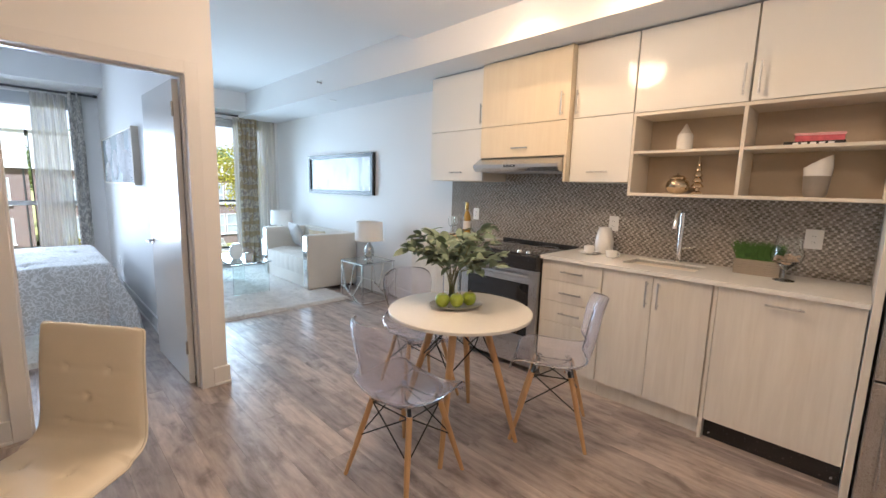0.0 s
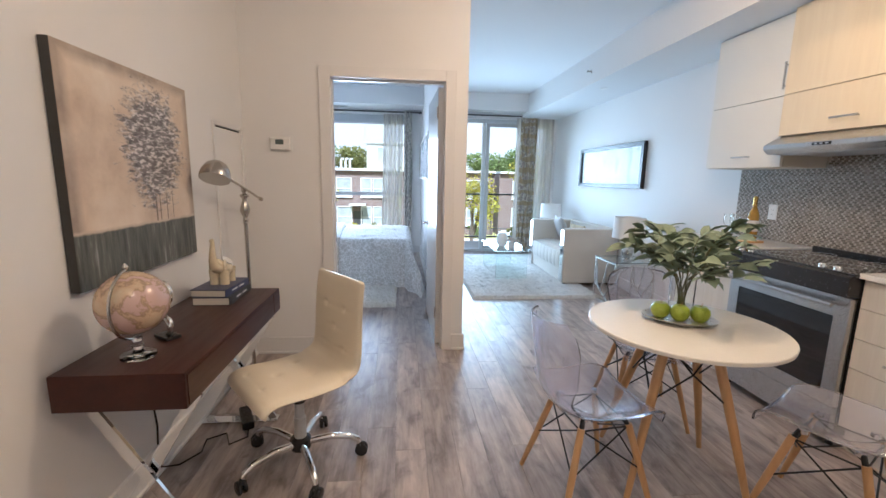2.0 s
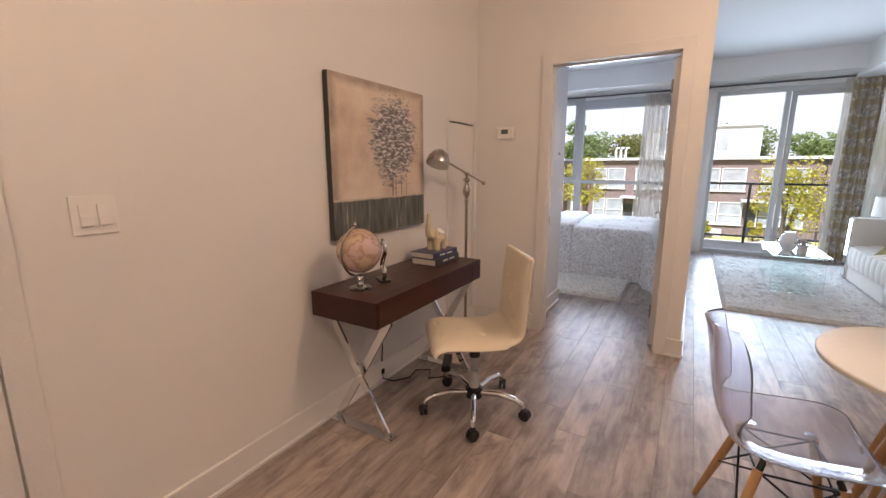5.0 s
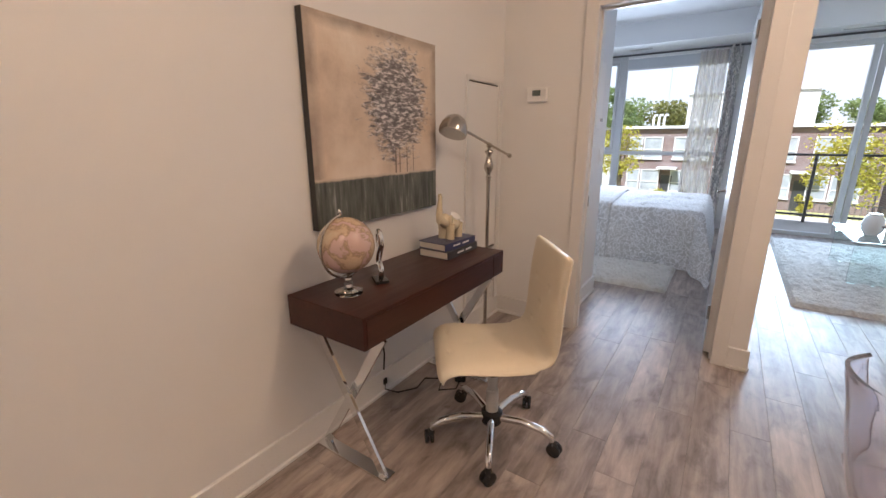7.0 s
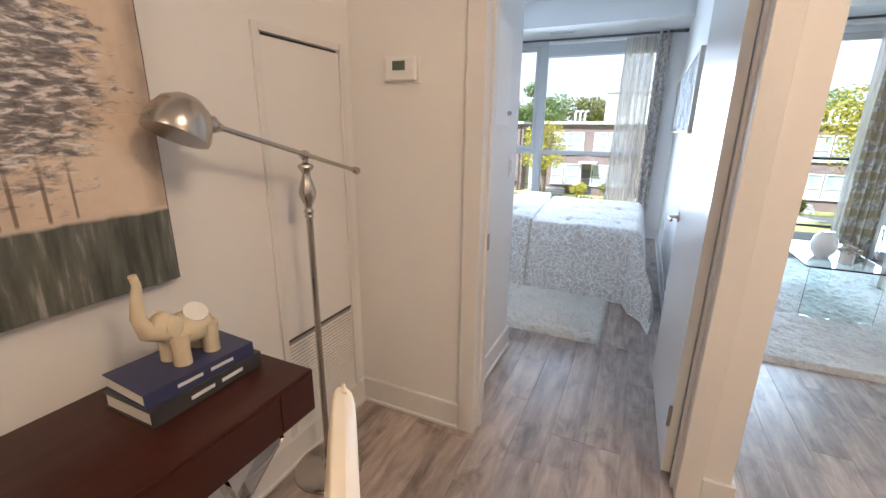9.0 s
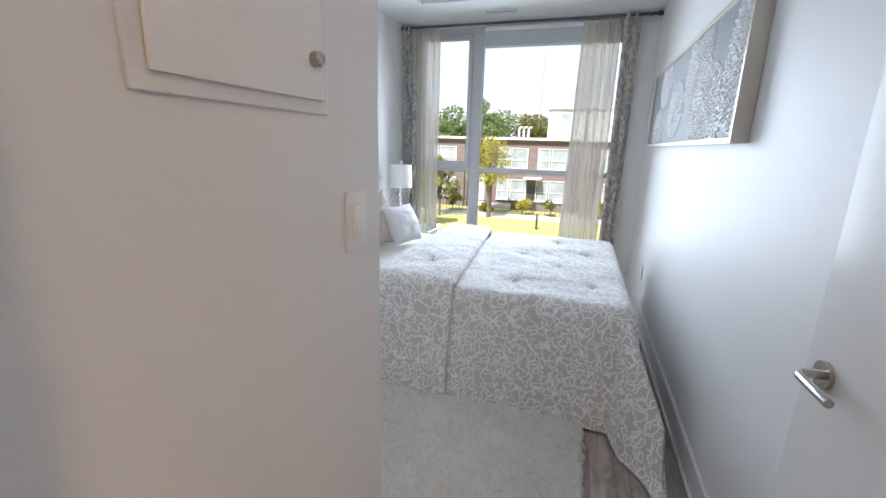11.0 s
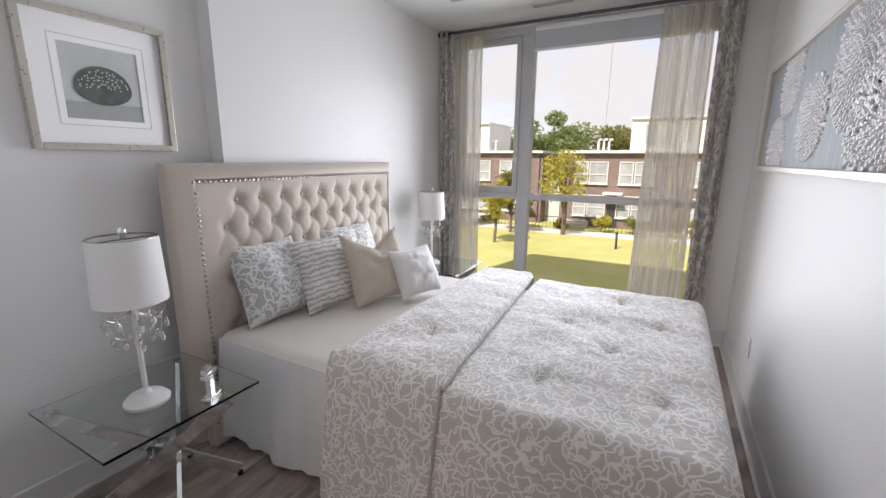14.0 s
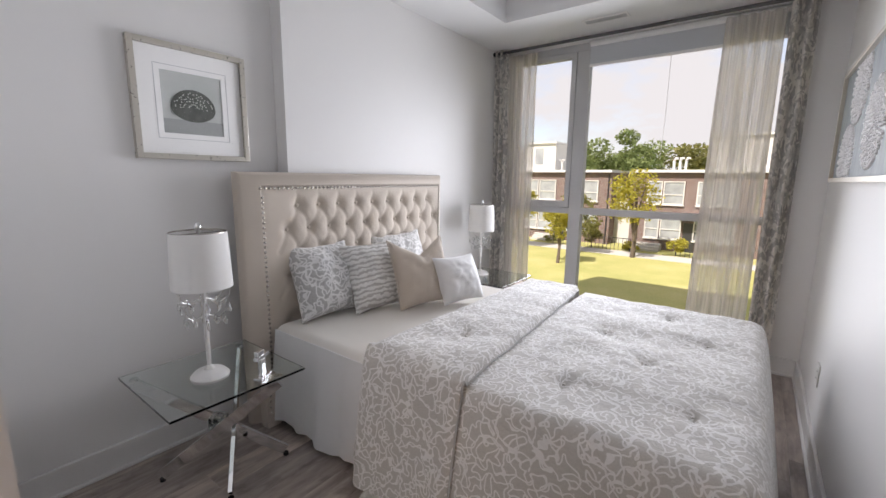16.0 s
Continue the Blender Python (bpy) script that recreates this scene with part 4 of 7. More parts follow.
# ---- desk corner ----
desk = thing("writing_desk", "dark mahogany writing desk on crossed chrome legs", "desk", (-1.857, -0.255, 0))
DW, DD = 1.06, 0.405
part("top", B(0, DW, 0, DD, 0.607, 0.730, bevel=0.003), MAHOGANY, desk)
for x0, x1 in ((0.012, 0.118), (0.124, DW - 0.012)):
    part("drawer_front", B(x0, x1, DD + 0.0005, DD + 0.004, 0.618, 0.719, bevel=0.001), MAHOGANY, desk)
for x in (0.13, DW - 0.10):
    bm = bmesh.new()
    beam(bm, (x - 0.012, 0.03, 0.012), (x - 0.012, DD - 0.02, 0.606), 0.038, 0.012, (1, 0, 0))
    part("cross_leg", bm, CHROME, desk, "flat chrome leg")
    bm = bmesh.new()
    beam(bm, (x + 0.012, DD - 0.02, 0.012), (x + 0.012, 0.03, 0.606), 0.038, 0.012, (1, 0, 0))
    part("cross_leg", bm, CHROME, desk, "flat chrome leg")
    part("foot_bar", B(x - 0.03, x + 0.03, 0.0, DD, 0, 0.012, bevel=0.002), CHROME, desk, "flat chrome foot bar")


def art_canvas_material():
    """Beige ground, a grey tree of dabs and a dark grey band of streaks below a torn pale edge; axes in the picture's own metres."""
    m, t, p = nodes_of("painted_tree_canvas")
    c = t.nodes.new("ShaderNodeTexCoord")
    sep = t.nodes.new("ShaderNodeSeparateXYZ")
    t.links.new(c.outputs["Object"], sep.inputs[0])

    def math_node(op, a, b=0.0, clamp=False):
        n = t.nodes.new("ShaderNodeMath")
        n.operation, n.use_clamp = op, clamp
        for s, v in zip(n.inputs, (a, b)):
            if isinstance(v, bpy.types.NodeSocket):
                t.links.new(v, s)
            else:
                s.default_value = v
        return n.outputs[0]

    x, z = sep.outputs["X"], sep.outputs["Z"]
    vec = tex_coord(t)
    ground = ramp(t, noise_tex(t, vec, 3.5, 5, 0.6), ((0.25, (0.46, 0.34, 0.25)), (0.5, (0.68, 0.56, 0.44)), (0.75, (0.80, 0.71, 0.60))))
    # dark edges
    ex = math_node("ABSOLUTE", math_node("SUBTRACT", x, 0.41))
    ez = math_node("ABSOLUTE", math_node("SUBTRACT", z, 0.41))
    rim = math_node("MULTIPLY", math_node("SUBTRACT", math_node("MAXIMUM", ex, ez), 0.355), 26.0, True)
    rim = math_node("MULTIPLY", rim, noise_tex(t, vec, 9, 4))
    base = mix(t, rim, ground, (0.13, 0.09, 0.07))
    # crown of dabs
    dx, dz = math_node("DIVIDE", math_node("SUBTRACT", x, 0.31), 0.26), math_node("DIVIDE", math_node("SUBTRACT", z, 0.52), 0.30)
    r = math_node("SQRT", math_node("ADD", math_node("MULTIPLY", dx, dx), math_node("MULTIPLY", dz, dz)))
    dab = noise_tex(t, tex_coord(t, (1, 1, 2.6)), 17, 5, 0.65, 0.5)
    crown = math_node("MULTIPLY", math_node("SUBTRACT", math_node("ADD", math_node("MULTIPLY", dab, 1.5), 0.16), r), 4.0, True)
    tone = ramp(t, noise_tex(t, tex_coord(t, (1, 1, 3.0)), 26, 4, 0.6, 0.4), ((0.34, (0.06, 0.056, 0.065)), (0.50, (0.20, 0.19, 0.20)), (0.62, (0.74, 0.70, 0.68))))
    base = mix(t, math_node("MULTIPLY", crown, 0.93), base, tone)
    # trunks
    for tx, tw in ((0.335, 0.007), (0.305, 0.005), (0.25, 0.005), (0.20, 0.004)):
        near = math_node("MULTIPLY", math_node("SUBTRACT", tw, math_node("ABSOLUTE", math_node("SUBTRACT", x, tx))), 400.0, True)
        low = math_node("MULTIPLY", math_node("SUBTRACT", 0.36, z), 12.0, True)
        base = mix(t, math_node("MULTIPLY", math_node("MULTIPLY", near, low), 0.75), base, (0.10, 0.07, 0.055))
    # band with a torn edge
    wob = math_node("MULTIPLY", math_node("SUBTRACT", noise_tex(t, vec, 14, 4), 0.5), 0.02)
    e = math_node("ADD", z, wob)
    lip = math_node("MULTIPLY", math_node("SUBTRACT", 0.208, e), 120.0, True)
    base = mix(t, lip, base, (0.60, 0.50, 0.40))
    streak = ramp(t, noise_tex(t, tex_coord(t, (1, 1, 0.12)), 42, 4, 0.6), ((0.35, (0.055, 0.06, 0.05)), (0.6, (0.14, 0.145, 0.12)), (0.72, (0.32, 0.32, 0.28))))
    band = math_node("MULTIPLY", math_node("SUBTRACT", 0.198, e), 120.0, True)
    base = mix(t, band, base, streak)
    t.links.new(base, p.inputs["Base Color"])
    p.inputs["Roughness"].default_value = 0.42
    bump(t, p, noise_tex(t, vec, 60, 5, 0.7), 0.5, 0.003)
    return m


canvas = thing("canvas_painting", "square canvas painting of a grey tree on beige", "painting", (-1.790, DESK_Y + 0.001, 0.950))
part("canvas", B(0, 0.825, 0, 0.033, 0, 0.822, bevel=0.003), art_canvas_material(), canvas)
for x0 in (-0.002, 0.8255):
    part("side_wrap", B(x0, x0 + 0.0015, 0.0, 0.031, 0.0, 0.822), BACKING, canvas, "dark painted canvas edge")

# globe on a glass stand
gl = thing("desk_globe", "small pink and cream globe on a round glass stand", "globe", (-0.945, -0.070, 0.7303))
part("stand", L([(0.054, 0), (0.054, 0.010), (0.020, 0.016), (0.012, 0.026), (0.020, 0.040), (0.012, 0.054), (0.017, 0.066), (0.010, 0.074)], 28), CLEAR, gl, smooth=True)


def globe_material():
    m, t, p = nodes_of("globe_map")
    vec = tex_coord(t)
    land = noise_tex(t, vec, 11, 6, 0.6, 0.3)
    base = ramp(t, land, ((0.46, (0.56, 0.40, 0.36)), (0.50, (0.34, 0.25, 0.17)), (0.53, (0.56, 0.41, 0.28)), (0.7, (0.62, 0.52, 0.37))))
    t.links.new(base, p.inputs["Base Color"])
    p.inputs["Roughness"].default_value, p.inputs["Coat Weight"].default_value = 0.25, 0.4
    return m


part("sphere", ball(bmesh.new(), (0, 0, 0.192), 0.108, sub=4), globe_material(), gl, "pink and cream map globe", smooth=True)
part("meridian", T([(0.122 * math.sin(a), 0.0, 0.192 - 0.122 * math.cos(a)) for a in [radians(-20 + 10 * k) for k in range(20)]], 0.005, 8), NICKEL, gl, "metal meridian arc", smooth=True)
part("finial", L([(0.006, 0), (0.009, 0.01), (0.003, 0.022)], 12, m=pose(0.020, 0, 0.312, 0, 10, 0)), NICKEL, gl, smooth=True)
sh = thing("seahorse_figurine", "chrome curled seahorse figurine on a black base", "figurine", (-1.120, -0.065, 0.7303), 55)
part("base", B(-0.045, 0.045, -0.028, 0.028, 0, 0.012, bevel=0.002), BLACK, sh, "black base")
bm = bmesh.new()
curl = [(0.0, 0, 0.0125), (0.020, 0, 0.022)] + [(0.026 * math.cos(radians(a)), 0, 0.050 + 0.026 * math.sin(radians(a))) for a in range(-30, 151, 30)]
curl += [(-0.022, 0, 0.090), (-0.010, 0, 0.110), (0.004, 0, 0.130)] + [(0.004 + 0.036 * math.sin(radians(a)), 0, 0.180 - 0.036 * math.cos(radians(a))) for a in range(40, 331, 29)]
tube(bm, curl, [0.008, 0.010] + [0.012] * 7 + [0.013, 0.014, 0.014] + [0.0135 - 0.0006 * k for k in range(len(curl) - 12)], 12)
part("figure", bm, CHROME, sh, smooth=True)


def book(place, turn, w, d, h, cover, label, group="books on the desk"):
    ob = thing("book", label, "book", place, turn, group)
    part("cover", boxes([(0, w, 0, d, 0, 0.003), (0, w, 0, d, h - 0.003, h), (0, w, d - 0.003, d, 0.003, h - 0.003)]), cover, ob)
    part("page_block", B(0.004, w - 0.004, 0.004, d - 0.0035, 0.0035, h - 0.0035), surface("book_pages", (0.74, 0.70, 0.62), 0.8, vary=0.06, stretch=(1, 1, 40)), ob)
    for k in range(2):
        part("title_bar", B(0.06 + 0.08 * k, 0.12 + 0.08 * k, d - 0.0002, d + 0.0006, h * 0.38, h * 0.62), WHITE, ob, "pale unreadable title bar")
    return ob


BLUE = surface("navy_cover", (0.045, 0.05, 0.12), 0.35, vary=0.15)
DARKCOVER = surface("charcoal_cover", (0.05, 0.05, 0.055), 0.4, vary=0.2)
book((-1.815, -0.165, 0.7303), 0, 0.290, 0.175, 0.040, DARKCOVER, "thick charcoal hardback book lying flat")
book((-1.805, -0.160, 0.7707), -3, 0.270, 0.168, 0.036, BLUE, "navy blue hardback book on another book")


def elephant():
    ob = thing("elephant_figurine", "cream ceramic elephant tealight holder with raised trunk", "figurine", (-1.683, -0.080, 0.8072), 0)
    bm = bmesh.new()
    ball(bm, (-0.006, 0, 0.066), 0.052, (1.12, 0.80, 0.72), 3)
    ball(bm, (-0.030, 0, 0.062), 0.042, (0.95, 0.90, 0.85), 3)
    ball(bm, (0.052, 0, 0.088), 0.034, (0.95, 0.85, 1.0), 3)
    for lx, ly in ((0.036, 0.021), (0.036, -0.021), (-0.044, 0.021), (-0.044, -0.021)):
        lathe(bm, [(0.0205, 0), (0.0200, 0.03), (0.023, 0.07)], 14, (lx, ly, 0))
    tube(bm, [(0.066, 0, 0.085), (0.092, 0, 0.092), (0.104, 0, 0.125), (0.100, 0, 0.165), (0.094, 0, 0.195), (0.099, 0, 0.215)], [0.025, 0.021, 0.016, 0.012, 0.0095, 0.009], 14)
    for s in (-1, 1):
        ball(bm, (0.045, 0.028 * s, 0.092), 0.026, (0.8, 0.22, 1.0), 2)
    for v in bm.verts:
        v.co = Vector((v.co.x * 0.95, v.co.y * 1.15, v.co.z * 1.1))
    part("figure", bm, surface("cream_glaze", (0.66, 0.57, 0.40), 0.25, vary=0.05, coat=0.3), ob, smooth=True)
    return ob


elephant()
ob = thing("tealight", "white tealight candle set in the figurine", "candle", (-1.700, -0.062, 0.8072 + 0.109))
ob.matrix_basis = ob.matrix_basis @ pose(0, 0, 0, -38, 0, 0)
part("cup", L([(0.027, -0.006), (0.028, 0.008), (0.026, 0.008)], 24), CERAMIC, ob)
part("wax", L([(0.0255, 0.001), (0.0255, 0.0068)], 24), surface("candle_wax", (0.74, 0.70, 0.58), 0.4), ob)

# pharmacy floor lamp
lamp = thing("floor_lamp", "brushed nickel pharmacy floor lamp with a dome shade", "floor lamp", (-2.192, -0.130, 0))
part("base", L([(0.135, 0), (0.135, 0.008), (0.125, 0.018), (0.04, 0.028), (0.022, 0.045), (0.014, 0.06)], 32), NICKEL, lamp, smooth=True)
part("pole", L([(0.0115, 0.055), (0.0115, 1.06)], 16), NICKEL, lamp, smooth=True)
part("baluster", L([(0.012, 1.055), (0.017, 1.062), (0.013, 1.07), (0.018, 1.08), (0.012, 1.09), (0.013, 1.10), (0.027, 1.13), (0.029, 1.15), (0.020, 1.18), (0.013, 1.205), (0.015, 1.215), (0.027, 1.23), (0.024, 1.238), (0.010, 1.245), (0.010, 1.262)], 24), NICKEL, lamp, smooth=True)
part("joint", ball(bmesh.new(), (0, 0, 1.268), 0.018, sub=2), NICKEL, lamp, smooth=True)
d = Vector((0.40, 0, 0.108)).normalized()
J = Vector((0, 0.016, 1.268))
part("arm", T([J - d * 0.245, J + d * 0.36], 0.0075, 12), NICKEL, lamp, smooth=True)
part("arm_knob", T([J - d * 0.285, J - d * 0.27, J - d * 0.25, J - d * 0.24], [0.006, 0.015, 0.013, 0.006], 14), NICKEL, lamp, smooth=True)
part("socket", T([J + d * 0.325, J + d * 0.345, J + d * 0.35, J + d * 0.385], [0.011, 0.018, 0.024, 0.020], 16), NICKEL, lamp, smooth=True)
hm = pose(0.410, 0.014, 1.382, 0, -28, 0) @ Matrix.Scale(0.86, 4)
part("shade", L([(0.085, -0.062), (0.087, -0.045), (0.081, -0.01), (0.062, 0.028), (0.034, 0.05), (0.006, 0.058), (0.005, 0.055), (0.032, 0.047), (0.059, 0.026), (0.078, -0.01), (0.083, -0.06)], 32, m=hm), NICKEL, lamp, "brushed nickel dome shade", smooth=True)

# access panel with a louvred grille, thermostat, switches
panel = thing("access_panel", "white painted access panel with louvred return grille", "panel", (-2.600, DESK_Y, 0.113))
part("frame", boxes([(0, 0.025, 0, 0.016, 0, 1.565), (0.425, 0.45, 0, 0.012, 0, 1.565), (0.025, 0.425, 0, 0.012, 1.54, 1.565), (0.025, 0.425, 0, 0.012, 0, 0.02)], 0.002), TRIM, panel)
part("board", B(0.027, 0.423, 0.0, 0.006, 0.445, 1.528), WALL, panel)
for g in ((0.027, 0.423, 0.0005, 0.0065, 0.434, 0.442), (0.04, 0.41, 0.0005, 0.0065, 1.531, 1.536)):
    part("shadow_gap", B(*g), BACKING, panel, "dark gap")
# flat grey sheet, coloured as the shade seen between the louvres
part("louvre_shade", B(0.027, 0.423, 0.0002, 0.0012, 0.021, 0.433), surface("grille_shadow", (0.30, 0.29, 0.28), 0.8), panel)
for k in range(26):
    z = 0.026 + k * 0.0155
    bm = bmesh.new()
    beam(bm, (0.027, 0.006, z), (0.423, 0.006, z), 0.010, 0.0016, (0, 0.65, 0.76))
    part("louvre", bm, TRIM, panel)
th = thing("thermostat", "white wall thermostat with a grey display", "thermostat", (DOOR_X, -0.022, 1.582), 90)
part("plate", B(-0.082, 0.082, -0.004, 0, -0.052, 0.052, bevel=0.002), WHITE, th)
part("housing", B(-0.070, 0.070, -0.026, -0.004, -0.042, 0.044, bevel=0.010, seg=3), WHITE, th)
part("display", B(-0.030, 0.026, -0.0275, -0.0255, -0.004, 0.030), surface("grey_display", (0.10, 0.12, 0.11), 0.15), th, "grey display")
outlet((0.004, DESK_Y, 1.175), 180, "white double rocker light switch on the wall", 0.118, 0.118, "switch")
outlet((-3.420, 0.222, 1.163), 180, "white rocker light switch beside the bedroom door", 0.074, 0.118, "switch")
outlet((-1.38, DESK_Y, 0.40), 180, "white wall outlet under the desk")
# power lead and adapter on the floor below the desk
ob = thing("extension_cord", "black power cord running from outlet to floor", "cord", (0, 0, 0))
part("lead", T([(-1.38, -0.30, 0.42), (-1.35, -0.27, 0.40), (-1.33, -0.27, 0.33), (-1.345, -0.27, 0.22), (-1.335, -0.272, 0.10), (-1.33, -0.26, 0.02), (-1.36, -0.20, 0.006), (-1.45, -0.14, 0.006), (-1.55, -0.16, 0.006), (-1.60, -0.08, 0.006), (-1.50, -0.03, 0.006), (-1.56, 0.04, 0.006), (-1.70, 0.0, 0.008)], 0.0042, 8), BLACK, ob, smooth=True)
part("plug", B(-1.395, -1.365, -0.313, -0.285, 0.405, 0.435, bevel=0.004), BLACK, ob)
part("inline_switch", B(-1.345, -1.318, -0.275, -0.255, 0.05, 0.085, bevel=0.005), BLACK, ob)
ob = thing("power_adapter", "black power strip lying under the desk", "power strip", (-1.72, -0.02, 0), 25)
part("body", B(-0.10, 0.10, -0.03, 0.03, 0, 0.04, bevel=0.008), BLACK, ob)

# office chair: tufted one-piece seat and back on a chrome star base
oc = thing("office_chair", "cream leather tufted swivel chair on chrome castors", "office chair", (-1.352, 0.362, 0), 218)


def chair_spine(v):
    keys = [(0.235, 0.415), (0.225, 0.445), (0.17, 0.462), (0.02, 0.452), (-0.13, 0.458), (-0.188, 0.49), (-0.204, 0.56), (-0.210, 0.66), (-0.217, 0.76), (-0.230, 0.865), (-0.236, 0.890)]
    x = v * (len(keys) - 1)
    i = min(int(x), len(keys) - 2)
    f = x - i
    g = lambda k: Vector((*keys[max(0, min(k, len(keys) - 1))], 0))
    p0, p1, p2, p3 = g(i - 1), g(i), g(i + 1), g(i + 2)
    return 0.5 * (2 * p1 + (p2 - p0) * f + (2 * p0 - 5 * p1 + 4 * p2 - p3) * f * f + (3 * p1 - p0 - 3 * p2 + p3) * f ** 3)


PINCHES = [(0.17, -0.40), (0.17, 0.40), (0.25, 0.0), (0.33, -0.40), (0.33, 0.40), (0.58, -0.40), (0.58, 0.40), (0.68, 0.0), (0.78, -0.40), (0.78, 0.40)]


def chair_pad(u, v, side):
    p = chair_spine(v)
    q = chair_spine(min(1, v + 0.01)) - chair_spine(max(0, v - 0.01))
    n = Vector((-q.y, q.x, 0)).normalized()
    k = 2 * u - 1
    tuft = 0
    for tv, tu in PINCHES:
        tuft += 0.8 * math.exp(-(((v - tv) / 0.012) ** 2 + ((k - tu) / 0.05) ** 2))
        tuft += 0.22 * math.exp(-(((v - tv) / 0.010) ** 2 + ((k - tu) / 0.30) ** 2)) + 0.10 * math.exp(-(((v - tv) / 0.06) ** 2 + ((k - tu) / 0.25) ** 2))
    w = 0.218 * (1 - 0.06 * max(0, (v - 0.45)) * 2) * (1 - 0.10 * max(0, (v - 0.94) / 0.06) ** 2)
    edge = 0.012 * abs(k) ** 6
    w *= 1 - 0.30 * max(0, (v - 0.90) / 0.10) ** 3 - 0.10 * max(0, (0.07 - v) / 0.07) ** 3
    rim = max(0.0, (1 - abs(k) ** 7) * (1 - max(0, (v - 0.93) / 0.07) ** 3) * (1 - max(0, (0.06 - v) / 0.06) ** 3)) ** 0.5
    p = p + n * (0.013 * tuft * rim * (1 if side < 0 else 0) + side * 0.022 * rim)
    return Vector((w * k, p.x, p.y)) + Vector((0, 0, -edge if v < 0.4 else 0))


bm = bmesh.new()
sheet(bm, 48, 120, lambda u, v: chair_pad(u, v, -1))
sheet(bm, 24, 60, lambda u, v: chair_pad(u, v, 1))
part("upholstery", bm, CREAM, oc, "cream leather with button tufts", smooth=True)
for tv, tu in PINCHES:
    part("tuft_button", ball(bmesh.new(), chair_pad((tu + 1) / 2, tv, -1), 0.0055, (1, 1, 1), 1), CREAM, oc, smooth=True)
for u in (0.0, 1.0):
    part("piping", T([chair_pad(u, 0.02 + 0.96 * k / 60, 0) for k in range(61)], 0.0045, 6), CREAM, oc, "stitched cream edge piping", smooth=True)
part("seat_plate", B(-0.10, 0.10, -0.11, 0.11, 0.385, 0.408, bevel=0.004), BLACK, oc)
part("gas_lift", L([(0.028, 0.10), (0.028, 0.235), (0.022, 0.24), (0.022, 0.385)], 20), FRAMEGREY, oc, smooth=True)
part("lift_collar", L([(0.026, 0.31), (0.030, 0.315), (0.030, 0.345), (0.024, 0.35)], 20), BLACK, oc)
part("hub", L([(0.045, 0.075), (0.048, 0.085), (0.048, 0.125), (0.035, 0.135)], 20), BLACK, oc)
for k in range(5):
    a = radians(23 + 72 * k)
    c, s = math.cos(a), math.sin(a)
    arm = part("base_arm", T([(0.04 * c, 0.04 * s, 0.105), (0.14 * c, 0.14 * s, 0.118), (0.23 * c, 0.23 * s, 0.105), (0.268 * c, 0.268 * s, 0.085), (0.275 * c, 0.275 * s, 0.062)], [0.017, 0.017, 0.016, 0.015, 0.012], 12), CHROME, oc, "curved chrome arm", smooth=True)
    bm = bmesh.new()
    m = pose(0.285 * c, 0.285 * s, 0.030, 90, 0, math.degrees(a) + 50 + 40 * k)
    for w in (-0.012, 0.012):
        lathe(bm, [(0.024, w - 0.008), (0.030, w - 0.005), (0.030, w + 0.005), (0.024, w + 0.008)], 20, m=m)
    part("castor", bm, BLACK, arm, "black twin-wheel castor", smooth=True)
    part("castor_hood", T([(0.275 * c, 0.275 * s, 0.068), (0.280 * c, 0.280 * s, 0.045)], [0.012, 0.020], 12), BLACK, arm)

# closet door at the end of the desk wall
ob = thing("closet_casing", "white door casing on the desk wall", "trim", (0.195, DESK_Y, 0))
tagged(ob, kind="structure")
part("stile", B(0, 0.07, 0, 0.016, 0, 2.12, bevel=0.003), TRIM, ob)
cd = thing("closet_door", "closed white closet door with dark handle plate", "door", (0.270, DESK_Y, 0.006))
part("leaf", B(0, 0.78, 0.0, 0.010, 0, 2.06, bevel=0.002), TRIM, cd)
part("strike", B(-0.003, 0.004, 0.009, 0.0125, 0.93, 1.03), NICKEL, cd, "dark metal latch")

# bedroom door, open against the partition
bd = thing("bedroom_door", "white slab bedroom door standing open", "door", (DOOR_X - 0.118, OPEN_Y1 - 0.008, 0.008), 180 + 1.5)
part("leaf", B(0.0, 0.815, 0.0, 0.036, 0, 2.03, bevel=0.002), surface("door_paint", (0.82, 0.82, 0.81), 0.22, vary=0.015, fine=200, relief=0.03, depth=0.0004), bd)
for z in (0.22, 1.80):
    part("hinge", L([(0.007, z), (0.007, z + 0.09)], 12, (-0.004, 0.040, 0)), NICKEL, bd, "nickel hinge")
hd = part("handle", L([(0.026, 0), (0.026, 0.008)], 20, m=pose(0.752, 0.036, 0.930, -90, 0, 0)), NICKEL, bd, "nickel lever handle")
part("lever", T([(0.752, 0.044, 0.930), (0.752, 0.075, 0.930), (0.737, 0.082, 0.930), (0.647, 0.082, 0.930)], 0.008, 10), NICKEL, hd, smooth=True)
structure("door_stop", boxes([(DOOR_X - 0.075, DOOR_X - 0.045, OPEN_Y1 - 0.012, OPEN_Y1 - 0.0015, 0, OPEN_Z - 0.012), (DOOR_X - 0.075, DOOR_X - 0.045, OPEN_Y0 + 0.0015, OPEN_Y0 + 0.012, 0, OPEN_Z - 0.012), (DOOR_X - 0.075, DOOR_X - 0.045, OPEN_Y0 + 0.0015, OPEN_Y1 - 0.0015, OPEN_Z - 0.012, OPEN_Z - 0.0015)]), TRIM, "white door stop strip", "trim")

